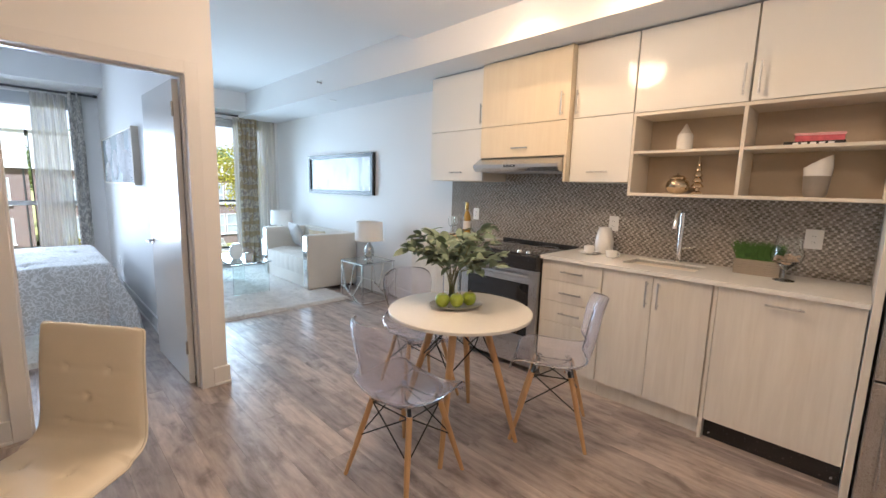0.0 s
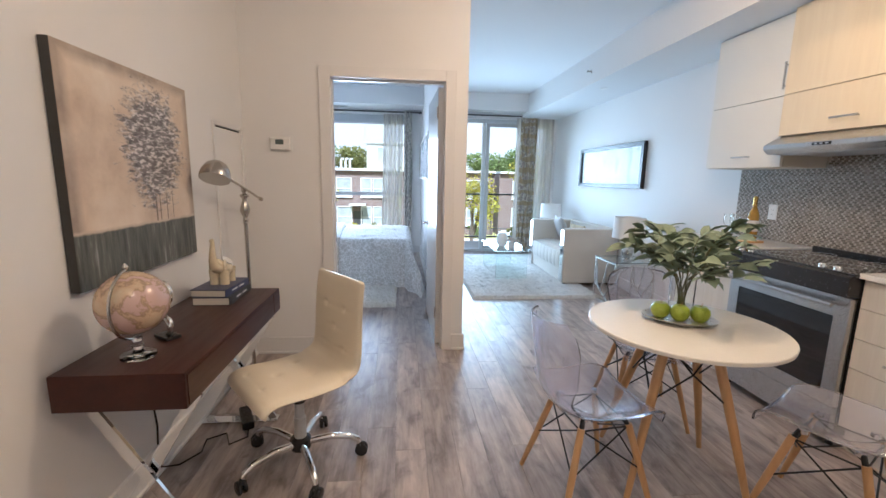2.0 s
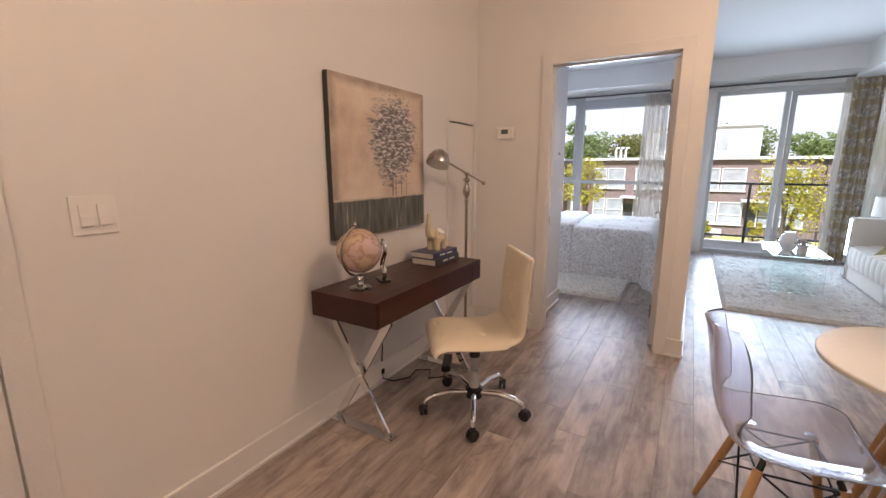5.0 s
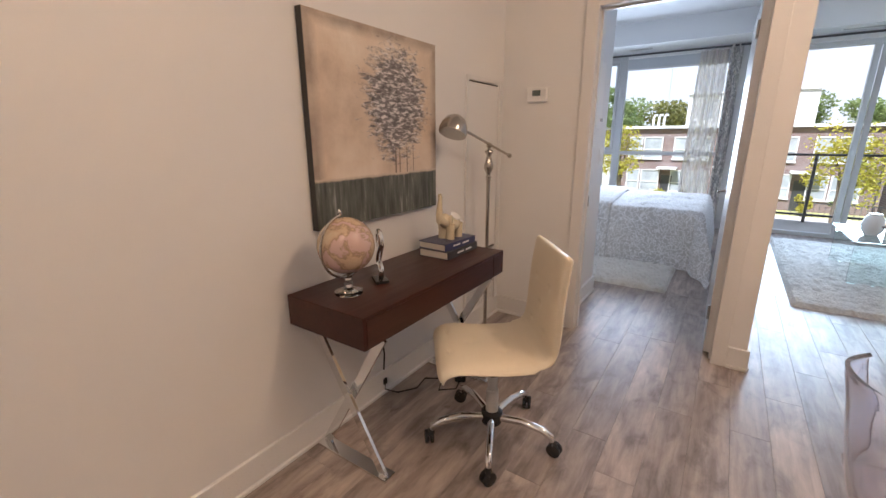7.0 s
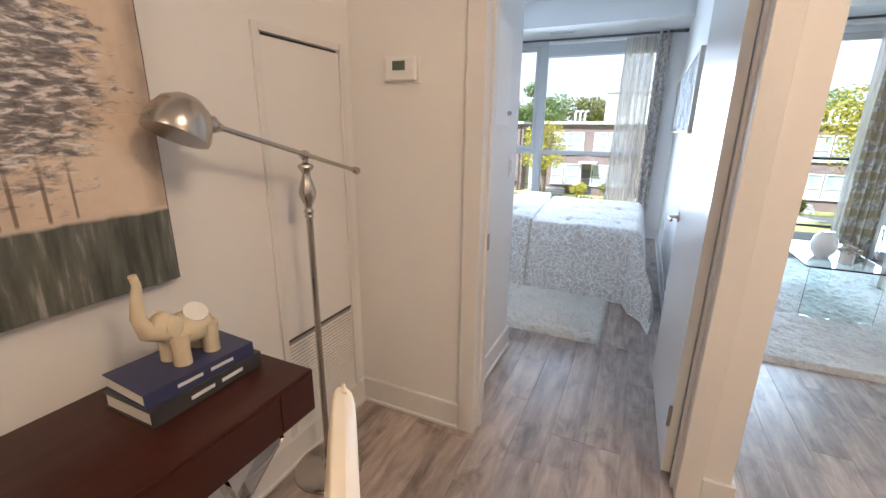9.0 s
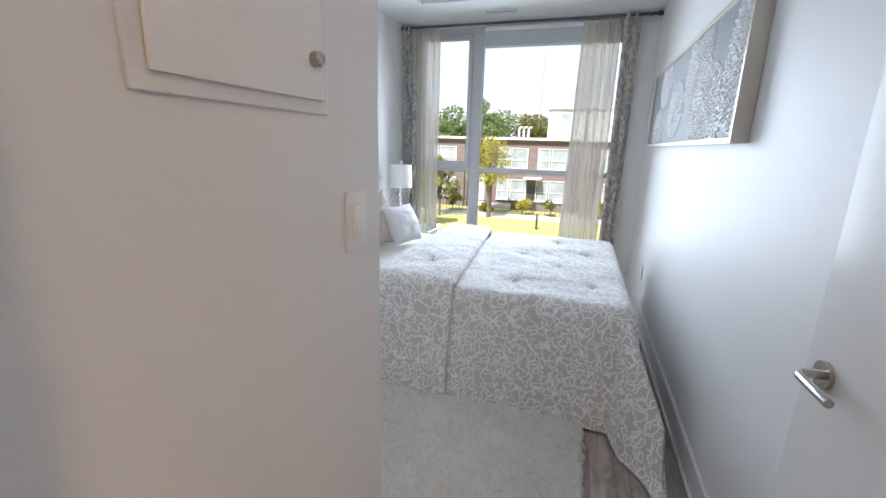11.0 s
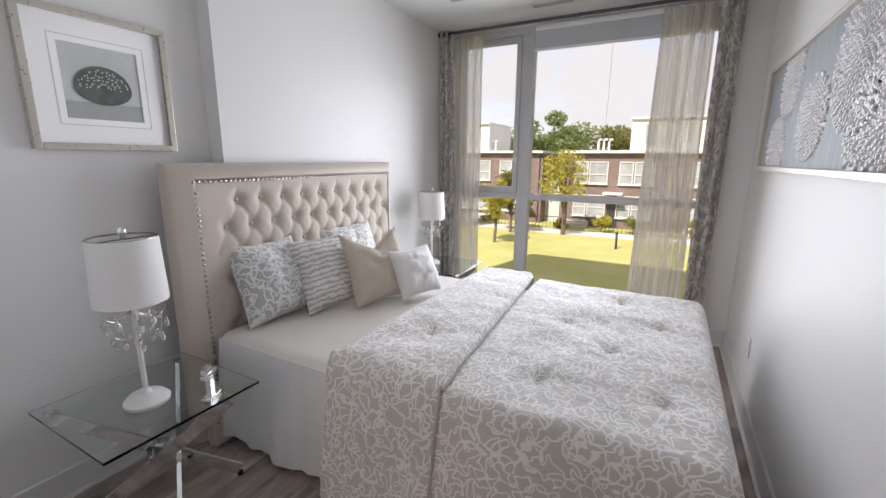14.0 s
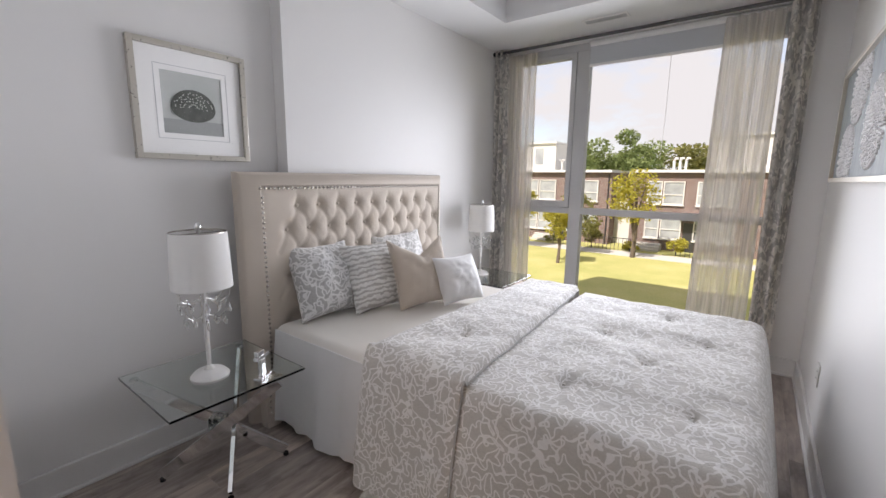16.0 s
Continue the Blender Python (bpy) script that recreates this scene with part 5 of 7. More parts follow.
# electrical panel and door strike
ob = thing("breaker_panel", "flat white electrical panel on the closet wall", "panel", (-3.33, 0.222, 1.36))
part("frame", B(0, 0.34, 0, 0.006, 0, 0.50, bevel=0.002), TRIM, ob)
part("cover", B(0.02, 0.32, 0.0065, 0.012, 0.02, 0.48, bevel=0.002), WHITE, ob)
part("latch", L([(0.012, 0), (0.012, 0.012), (0.008, 0.016)], 14, m=pose(0.045, 0.012, 0.08, -90, 0, 0)), NICKEL, ob, "round nickel latch")
structure("door_strike", B(DOOR_X - 0.072, DOOR_X - 0.046, OPEN_Y0 + 0.0122, OPEN_Y0 + 0.0137, 0.87, 0.94), NICKEL, "nickel strike plate in the door jamb", "trim")

# ---- living room ----
def window_frame_bars(parent, bars, x0, x1, material=FRAMEGREY):
    for y0, y1, z0, z1 in bars:
        part("frame_bar", B(x0, x1, y0, y1, z0, z1, bevel=0.003, seg=1), material, parent)


slider = thing("window_1", "grey aluminium balcony sliding door, partly open", "sliding door", (0, 0, 0))
tagged(slider, kind="structure")
LF = surface("pale_aluminium", (0.55, 0.57, 0.58), 0.4, vary=0.03)
window_frame_bars(slider, [(LW0, LW0 + 0.05, 0.0, LWZ1), (LW1 - 0.05, LW1, 0.0, LWZ1), (LW0 + 0.05, LW1 - 0.05, LWZ1 - 0.06, LWZ1), (LW0 + 0.05, LW1 - 0.05, 0.0, 0.05), (2.33, 2.39, 0.05, LWZ1 - 0.06)], -7.34, -7.26, LF)
fixed = part("sash", boxes([(-7.325, -7.29, 2.405, 2.465, 0.052, LWZ1 - 0.062), (-7.325, -7.29, LW1 - 0.11, LW1 - 0.052, 0.052, LWZ1 - 0.062), (-7.325, -7.29, 2.465, LW1 - 0.11, 0.052, 0.12), (-7.325, -7.29, 2.465, LW1 - 0.11, LWZ1 - 0.125, LWZ1 - 0.062)]), FRAMEGREY, slider, "grey sliding sash")
part("pane", B(-7.310, -7.304, 2.465, LW1 - 0.11, 0.12, LWZ1 - 0.125), PANE, fixed, "clear glass").visible_shadow = False


def curtain(x, y0, y1, z0, z1, folds, depth, material, label, waist=None, lean=0.0, seed=1, name="curtain"):
    """A hanging curtain across y with folds of its own depth."""
    ob = thing(name, label, "curtain", (x, y0, z0))
    rng = random.Random(seed)
    ph = [rng.uniform(0.7, 1.3) for _ in range(folds + 2)]

    def f(u, v):
        a = u * folds
        s = math.sin(2 * math.pi * a + 0.5 * math.sin(3 * v + seed)) * depth * ph[min(int(a), folds)] * (0.75 + 0.25 * v)
        w = (y1 - y0) * u
        w = w + lean * (1 - u) * (1 - v)
        if waist:
            w = w + waist * math.sin(math.pi * v) * (u - 0.5)
        return Vector((s + 0.006 * math.sin(9 * v + 7 * u), w, (z1 - z0) * (1 - v)))
    part("cloth", S(folds * 12, 26, f, 0.002), material, ob, smooth=True)
    return ob


def print_curtain_material(name, ground, ink, accent, scale, bands=0.0):
    m, t, p = nodes_of(name)
    vec = tex_coord(t, (1, 1, 0.7))
    a, b = noise_tex(t, vec, scale, 3, 0.5, 1.4), noise_tex(t, vec, scale * 0.55, 2, 0.5, 0.8)
    base = ramp(t, a, ((0.47, ground), (0.53, ink)))
    base = mix(t, ramp(t, b, ((0.55, (0, 0, 0)), (0.60, (0.8, 0.8, 0.8)))), base, accent)
    if bands:
        # woven cross bands
        wv = t.nodes.new("ShaderNodeTexWave")
        wv.bands_direction = "Z"
        for k, v in (("Scale", bands), ("Distortion", 2.5), ("Detail", 3.0), ("Detail Scale", 3.0)):
            wv.inputs[k].default_value = v
        t.links.new(tex_coord(t), wv.inputs["Vector"])
        base = mix(t, ramp(t, wv.outputs["Fac"], ((0.62, (0, 0, 0)), (0.82, (0.85, 0.85, 0.85)))), base, accent)
    t.links.new(base, p.inputs["Base Color"])
    p.inputs["Roughness"].default_value = 0.85
    bump(t, p, noise_tex(t, vec, 400), 0.3, 0.001)
    tl, mx = t.nodes.new("ShaderNodeBsdfTranslucent"), t.nodes.new("ShaderNodeMixShader")
    t.links.new(base, tl.inputs["Color"])
    mx.inputs["Fac"].default_value = 0.35
    t.links.new(p.outputs[0], mx.inputs[1]), t.links.new(tl.outputs[0], mx.inputs[2])
    t.links.new(mx.outputs[0], t.nodes["Material Output"].inputs["Surface"])
    return m


def sheer_material():
    m, t, p = nodes_of("sheer_voile")
    vec = tex_coord(t, (8, 8, 0.15))
    a = ramp(t, noise_tex(t, vec, 3.2, 4), ((0.35, (0.40, 0.40, 0.40)), (0.65, (0.75, 0.75, 0.75))))
    p.inputs["Base Color"].default_value = (0.84, 0.81, 0.77, 1)
    p.inputs["Roughness"].default_value = 0.9
    tr, tl, add, mx = t.nodes.new("ShaderNodeBsdfTransparent"), t.nodes.new("ShaderNodeBsdfTranslucent"), t.nodes.new("ShaderNodeMixShader"), t.nodes.new("ShaderNodeMixShader")
    tl.inputs["Color"].default_value = (0.92, 0.88, 0.84, 1)
    add.inputs["Fac"].default_value = 0.7
    t.links.new(p.outputs[0], add.inputs[1]), t.links.new(tl.outputs[0], add.inputs[2])
    t.links.new(a, mx.inputs["Fac"]), t.links.new(tr.outputs[0], mx.inputs[1]), t.links.new(add.outputs[0], mx.inputs[2])
    t.links.new(mx.outputs[0], t.nodes["Material Output"].inputs["Surface"])
    return m


SHEER = sheer_material()
LIVCURTAIN = print_curtain_material("ikat_print", (0.72, 0.68, 0.58), (0.44, 0.40, 0.36), (0.46, 0.37, 0.22), 16, 1.55)
BEDCURTAIN = print_curtain_material("floral_print", (0.80, 0.77, 0.72), (0.46, 0.44, 0.42), (0.60, 0.58, 0.54), 20)


def rod(y0, y1, z, x):
    ob = thing("curtain_rod", "dark metal curtain rod below the ceiling drop", "curtain rod", (x, y0, z))
    part("bar", T([(0, 0, 0), (0, y1 - y0, 0)], 0.013, 12), FRAMEDARK, ob, smooth=True)
    for y in (-0.012, y1 - y0 + 0.012):
        part("finial", L([(0.012, -0.025), (0.020, -0.015), (0.020, 0.015), (0.012, 0.025)], 16, m=pose(0, y, 0, 90, 0, 0)), FRAMEDARK, ob)
    for y in (0.05, y1 - y0 - 0.05):
        part("bracket", T([(0, y, 0), (-0.07, y, 0.0)], 0.007, 8), FRAMEDARK, ob)
    return ob


FRAMEDARK = surface("dark_rod_metal", (0.10, 0.10, 0.105), 0.4, 0.7)
rod(1.40, 3.585, 2.486, -7.08)
curtain(-7.08, 2.99, 3.29, 0.02, 2.515, 4, 0.030, LIVCURTAIN, "grey and gold print curtain beside the balcony door", seed=3)
curtain(-7.13, 2.92, 3.62, 0.03, 2.46, 7, 0.014, SHEER, "white sheer curtain behind the print curtain", seed=6, name="sheer_curtain")

# balcony
balcony = thing("balcony", "concrete balcony with a glass and dark metal railing", "balcony", (0, 0, 0))
part("slab", B(-8.80, -7.455, 1.2, 4.2, -0.35, -0.03), surface("balcony_concrete", (0.42, 0.41, 0.39), 0.8, vary=0.1, scale=2), balcony)
rail = part("top_rail", B(-8.69, -8.63, 1.25, 4.15, 1.02, 1.055, bevel=0.004), FRAMEDARK, balcony)
part("bottom_rail", B(-8.68, -8.64, 1.25, 4.15, 0.08, 0.11), FRAMEDARK, balcony)
GREENPANE = glass("green_rail_glass", (0.55, 0.85, 0.78), 0.12, 1.05)
for y in (1.25, 2.20, 3.62, 4.12):
    part("post", B(-8.685, -8.645, y - 0.02, y + 0.02, -0.03, 1.02), FRAMEDARK, balcony)
for y0, y1 in ((1.28, 2.17), (2.23, 3.59), (3.65, 4.09)):
    part("pane", B(-8.668, -8.660, y0, y1, 0.12, 1.01), GREENPANE if y0 > 2.4 else PANE, balcony, "green tinted glass panel" if y0 > 2.4 else "clear glass panel")
part("side_screen", B(-8.73, -7.46, 4.13, 4.16, -0.03, 1.9), GREENPANE, balcony, "green glass side screen")


def shag_material(name, light, dark):
    m, t, p = nodes_of(name)
    vec = tex_coord(t)
    a, b = noise_tex(t, vec, 55, 5, 0.7), noise_tex(t, vec, 7, 3)
    t.links.new(mix(t, 0.3, ramp(t, a, ((0.3, dark), (0.65, light))), ramp(t, b, ((0.35, dark), (0.6, light)))), p.inputs["Base Color"])
    p.inputs["Roughness"].default_value = 0.95
    p.inputs["Sheen Weight"].default_value = 0.3
    bump(t, p, a, 0.8, 0.02)
    return m


def shag_rug(name, x0, x1, y0, y1, h, material, label, seed, amp=0.014, corner=0.02, step=0.02):
    ob = thing(name, label, "rug", (x0, y0, 0))
    w, d = x1 - x0, y1 - y0
    bm = bmesh.new()
    nu, nv = int(w / step), int(d / step)

    def f(u, v):
        x, y = w * u, d * v
        e = min(x, w - x, y, d - y)
        n = noise.noise(Vector((x * 26 + seed, y * 26, 0))) + 0.6 * noise.noise(Vector((x * 60, y * 60 + seed, 3)))
        jag = 0.018 * noise.noise(Vector((x * 30, y * 30, seed)))
        top = h * min(1, (e / 0.03 + 0.12)) ** 0.6
        k = 1 if e < 1e-4 else 0
        return Vector((x + jag * (1 if k else 0.4), y + jag * (1 if k else 0.4), 0.001 if k else max(0.004, top + amp * n)))
    sheet(bm, nu, nv, f)
    part("rug_top", bm, material, ob)
    part("backing", B(0.01, w - 0.01, 0.01, d - 0.01, 0.0003, 0.0012), BACKING, ob)
    return ob


shag_rug("shag_rug", -6.78, -4.03, 1.66, 3.20, 0.034, shag_material("white_shag", (0.78, 0.77, 0.75), (0.50, 0.49, 0.48)), "thick white shag rug before the sofa", 5, step=0.03)

# tufted sofa
SX, SY = -6.02, 2.92
sofa = thing("sofa", "cream tufted loveseat with square arms and mirrored trim", "sofa", (SX, SY, 0))
FAB = surface("cream_sofa_fabric", (0.66, 0.62, 0.56), 0.85, vary=0.04, scale=4, fine=380, relief=0.35, depth=0.001, sheen=0.2)
SW, SD = 1.42, 0.74
part("base_frame", B(0.02, SW - 0.02, 0.03, SD - 0.02, 0.045, 0.22, bevel=0.006), FAB, sofa)
for x0 in (0.0, SW - 0.13):
    arm = part("arm", B(x0, x0 + 0.13, 0.012, SD, 0.04, 0.755, bevel=0.018, seg=3), FAB, sofa, smooth=True)
    part("mirror_trim", B(x0 + 0.012, x0 + 0.118, 0.002, 0.011, 0.05, 0.735, bevel=0.003), CHROME, arm, "mirrored front strip")
bm = bmesh.new()
sheet(bm, 60, 24, lambda u, v: Vector((0.135 + (SW - 0.27) * u, 0.015 + 0.56 * v, 0.43 + 0.03 * math.sin(math.pi * min(1, v * 1.15)) - 0.012 * abs(math.cos(math.pi * 8 * u)) ** 8 - 0.01 * abs(math.cos(math.pi * 4 * v)) ** 8)))
sheet(bm, 60, 8, lambda u, v: Vector((0.135 + (SW - 0.27) * u, 0.015 - 0.012 * math.sin(math.pi * v) + 0.008 * abs(math.cos(math.pi * 8 * u)) ** 8, 0.21 + 0.22 * v)))
bmesh.ops.remove_doubles(bm, verts=bm.verts, dist=0.002)
part("seat_cushion", bm, FAB, sofa, "channel-tufted bench cushion", smooth=True)
bm = bmesh.new()
sheet(bm, 60, 20, lambda u, v: Vector((0.135 + (SW - 0.27) * u, 0.575 + 0.05 * v + 0.012 * abs(math.cos(math.pi * 8 * u)) ** 8, 0.40 + 0.34 * v)))
part("back_cushion", bm, FAB, sofa, smooth=True)
part("back", B(0.13, SW - 0.13, 0.615, SD, 0.10, 0.755, bevel=0.012, seg=3), FAB, sofa, smooth=True)
for fx in (0.05, SW - 0.05):
    for fy in (0.06, SD - 0.06):
        part("foot", B(fx - 0.025, fx + 0.025, fy - 0.025, fy + 0.025, 0, 0.044), BLACK, sofa)


def pillow_mesh(w, h, d, seed=0, sag=0.0, n=26):
    bm = bmesh.new()
    for s in (-1, 1):
        def f(u, v, s=s):
            a, b = 2 * u - 1, 2 * v - 1
            puff = max(0.0, (1 - abs(a) ** 2.6) * (1 - abs(b) ** 2.6)) ** 0.55
            pinch = 1 - 0.055 * (1 - abs(b) ** 2) if abs(a) > 0.0 else 1
            x = a * w / 2 * (1 - 0.10 * (1 - b * b) * abs(a))
            z = b * h / 2 * (1 - 0.09 * (1 - a * a) * abs(b))
            wr = 0.07 * noise.noise(Vector((a * 2.2 + seed, b * 2.2, s + seed))) + 0.03 * noise.noise(Vector((a * 6 + seed, b * 6, s)))
            y = s * d / 2 * puff * (1 + wr * 3) + (0.0 if puff > 0 else 0)
            if b > 0:
                z -= sag * (1 - abs(a)) ** 1.2 * b
            return Vector((x, y, z + h / 2))
        sheet(bm, n, n, f)
    bmesh.ops.remove_doubles(bm, verts=bm.verts, dist=0.0008)
    return bm


def pillow(name, place, turn, tilt, w, h, d, material, label, seed, sag=0.0, trim=None, group=""):
    ob = thing(name, label, "pillow", group=group)
    ob.matrix_basis = pose(*place, 0, 0, turn) @ pose(0, 0, 0, -tilt, 0, 0)
    part("cushion", pillow_mesh(w, h, d, seed, sag), material, ob, smooth=True)
    if trim:
        bm = T([(-w / 2, 0, 0), (-w / 2 * 0.94, 0, h / 2), (-w / 2, 0, h), (0, 0, h * 0.97 - sag), (w / 2, 0, h), (w / 2 * 0.94, 0, h / 2), (w / 2, 0, 0), (0, 0, h * 0.03)], 0.004, 6)
        part("piping", bm, trim, ob, smooth=True)
    return ob


GREYCLOTH = surface("pale_grey_weave", (0.50, 0.49, 0.48), 0.9, vary=0.08, fine=300, relief=0.4)
pillow("throw_pillow", (SX + 0.38, SY + 0.43, 0.45), 172, 18, 0.42, 0.40, 0.13, GREYCLOTH, "pale grey throw pillow on the sofa", 3)
pillow("throw_pillow", (SX + 1.08, SY + 0.44, 0.45), 186, 22, 0.40, 0.36, 0.12, surface("gold_weave", (0.50, 0.40, 0.26), 0.8, vary=0.25, scale=14), "beige and gold patterned throw pillow", 4)


# glass side table with chrome lattice legs and a lamp on it
def lattice_table(place, turn, w, d, h, label):
    ob = thing("side_table", label, "side table", place, turn)
    part("glass_top", B(-0.005, w + 0.005, -0.005, d + 0.005, h - 0.008, h, bevel=0.002), GREENGLASS, ob, "green-edged glass top")
    r = 0.009
    for x in (0.01, w - 0.01):
        for y in (0.01, d - 0.01):
            part("post", B(x - r, x + r, y - r, y + r, 0, h - 0.0085), CHROME, ob)
    for z in (0.009, h - 0.018):
        for y in (0.01, d - 0.01):
            part("rail", B(0.02, w - 0.02, y - r, y + r, z - r, z + r), CHROME, ob)
        for x in (0.01, w - 0.01):
            part("rail", B(x - r, x + r, 0.02, d - 0.02, z - r, z + r), CHROME, ob)
    for y in (0.01, d - 0.01):
        for a, b in (((0.02, 0.36 * h), (0.72 * w, 0.02)), ((0.36 * w, 0.21 * h), (0.62 * w, h - 0.03)), ((0.18 * w, 0.28 * h), (0.02, 0.86 * h)), ((0.52 * w, 0.12 * h), (w - 0.02, 0.62 * h))):
            bm = bmesh.new()
            beam(bm, (a[0], y, a[1]), (b[0], y, b[1]), 0.014, 0.014)
            part("lattice_bar", bm, CHROME, ob)
    return ob


lattice_table((-4.13, 3.13, 0), 0, 0.47, 0.47, 0.50, "glass side table with crossed chrome lattice sides")


def drum_lamp(place, label, base_h, shade_r, shade_h, body):
    ob = thing("table_lamp", label, "table lamp", place)
    part("base", L([(0.055, 0), (0.058, 0.012), (0.05, 0.018)], 24), CHROME, ob)
    part("body", L([(0.03, 0.018), (0.055, 0.05), (0.065, 0.10), (0.050, 0.16), (0.022, 0.20), (0.012, 0.215), (0.010, base_h)], 24), body, ob, smooth=True)
    part("shade", L([(shade_r, base_h), (shade_r * 0.93, base_h + shade_h), (shade_r * 0.915, base_h + shade_h), (shade_r * 0.985, base_h)], 40, cap=False), SHADE, ob, "white drum shade", smooth=True)
    return ob


MERCURY = surface("silvered_ceramic", (0.55, 0.55, 0.54), 0.12, 0.9, vary=0.25, scale=16)
drum_lamp((-3.87, 3.37, 0.5005), "silver table lamp with white drum shade", 0.245, 0.175, 0.23, MERCURY)
lattice_table((-6.60, 3.13, 0), 0, 0.47, 0.47, 0.50, "glass side table in the corner past the sofa")
drum_lamp((-6.36, 3.37, 0.5005), "silver table lamp with white drum shade", 0.245, 0.175, 0.23, MERCURY)

# coffee table: bent glass on a lower sheet
ct = thing("coffee_table", "low clear glass coffee table on the shag rug", "coffee table", (-5.80, 2.085, 0.032))
part("top", B(0, 0.93, 0, 0.49, 0.385, 0.397, bevel=0.003), GREENGLASS, ct, "thick green-edged glass top")
for x0 in (0.03, 0.888):
    part("leg_panel", B(x0, x0 + 0.012, 0.03, 0.46, 0.0, 0.3845), GREENGLASS, ct, "upright glass panel")
CT = 0.032 + 0.3975
TAUPE = surface("taupe_elephant", (0.48, 0.43, 0.40), 0.5, vary=0.1, scale=30)
ob = thing("ceramic_vase", "white rounded ceramic vase on the coffee table", "vase", (-5.24, 2.27, CT))
part("body", L([(0.045, 0), (0.075, 0.04), (0.085, 0.10), (0.07, 0.155), (0.045, 0.185), (0.048, 0.20), (0.042, 0.20)], 28), CERAMIC, ob, smooth=True)
ob = thing("flower_posy", "small posy of dried beige flowers in a glass", "flowers", (-5.06, 2.36, CT))
part("glass", L([(0.04, 0), (0.044, 0.005), (0.046, 0.09), (0.043, 0.09), (0.041, 0.01)], 20), CERAMIC, ob, smooth=True)
bm, rng = bmesh.new(), random.Random(2)
for k in range(40):
    a, r = rng.random() * 6.28, 0.065 * rng.random() ** 0.5
    ball(bm, (r * math.cos(a), r * math.sin(a), 0.11 + 0.04 * rng.random() - r * 0.3), rng.uniform(0.010, 0.017), sub=1)
tagged(part("blooms", bm, TAUPE, ob), "dried beige blooms", kind="stuff")


def framed(name, place, turn, w, h, t, bar, frame_mat, sheet_mat, label, mat_w=0.0, glazed=True):
    """A framed picture hung on a wall behind it, facing its own -y."""
    ob = thing(name, label, "picture", place, turn)
    part("frame", boxes([(0, bar, -t, 0, 0, h), (w - bar, w, -t, 0, 0, h), (bar, w - bar, -t, 0, 0, bar), (bar, w - bar, -t, 0, h - bar, h)], 0.002), frame_mat, ob)
    part("sheet", B(bar, w - bar, -t * 0.4, -0.002, bar, h - bar), sheet_mat, ob)
    if mat_w:
        a = bar + mat_w
        part("mat_board", boxes([(bar, a, -t * 0.5, -t * 0.41, bar, h - bar), (w - a, w - bar, -t * 0.5, -t * 0.41, bar, h - bar), (a, w - a, -t * 0.5, -t * 0.41, bar, a), (a, w - a, -t * 0.5, -t * 0.41, h - a, h - bar)]), WHITE, ob, "white mat board")
    if glazed:
        part("glazing", B(bar, w - bar, -t * 0.62, -t * 0.58, bar, h - bar), PICGLASS, ob, "clear glazing").visible_shadow = False
    return ob


PICGLASS = glass("picture_glass", (1, 1, 1), 0.0, 1.07)
m, t, p = nodes_of("misty_print")
vec = tex_coord(t, (1, 1, 1))
soft = noise_tex(t, vec, 3.0, 4, 0.6, 0.6)
cup_c = ramp(t, noise_tex(t, tex_coord(t, (1, 1, 0.6)), 6.0, 3, 0.5, 0.3), ((0.55, (0.70, 0.73, 0.77)), (0.68, (0.30, 0.32, 0.36))))
t.links.new(mix(t, 0.5, ramp(t, soft, ((0.3, (0.55, 0.60, 0.66)), (0.7, (0.80, 0.82, 0.84)))), cup_c), p.inputs["Base Color"])
p.inputs["Roughness"].default_value = 0.6
framed("framed_print", (-5.912, KIT_Y - 0.001, 1.283), 0, 1.737, 0.556, 0.05, 0.05, BLACK, m, "wide black-framed misty blue print behind glass")
ob = thing("ceiling_vent", "white slotted ceiling vent before the balcony door", "vent", (-6.92, 2.2, CEIL_LOW - 0.001))
part("frame", boxes([(-0.05, 0.05, -0.25, -0.235, -0.008, 0), (-0.05, 0.05, 0.235, 0.25, -0.008, 0), (-0.05, -0.038, -0.235, 0.235, -0.008, 0), (0.038, 0.05, -0.235, 0.235, -0.008, 0)]), WHITE, ob)
for k in range(4):
    part("slat", B(-0.03 + k * 0.018, -0.022 + k * 0.018, -0.235, 0.235, -0.007, 0), FRAMEGREY, ob)

# ---- bedroom ----
win = thing("window_2", "grey-framed bedroom window with a low sill", "window", (0, 0, 0))
tagged(win, kind="structure")
XF0, XF1 = -7.35, -7.27
MY0, MY1 = -0.545, -0.435
window_frame_bars(win, [(BW0, BW0 + 0.06, BWZ0, BWZ1), (BW1 - 0.06, BW1, BWZ0, BWZ1), (BW0 + 0.06, BW1 - 0.06, BWZ0, BWZ0 + 0.06), (BW0 + 0.06, BW1 - 0.06, BWZ1 - 0.06, BWZ1),
                        (MY0, MY1, BWZ0 + 0.06, BWZ1 - 0.06), (BW0 + 0.06, MY0, 1.036, 1.092), (MY1, BW1 - 0.06, 1.036, 1.092)], XF0, XF1)
sash = part("sash", boxes([(-7.32, -7.26, -1.135, -1.09, 1.096, 2.440), (-7.32, -7.26, MY0 - 0.045, MY0 - 0.002, 1.096, 2.440), (-7.32, -7.26, -1.09, MY0 - 0.045, 1.096, 1.15), (-7.32, -7.26, -1.09, MY0 - 0.045, 2.395, 2.440)]), FRAMEGREY, win, "grey opening sash")
part("crank", T([(-7.26, -0.84, 1.12), (-7.235, -0.84, 1.115), (-7.23, -0.77, 1.11)], 0.008, 8), FRAMEGREY, sash)
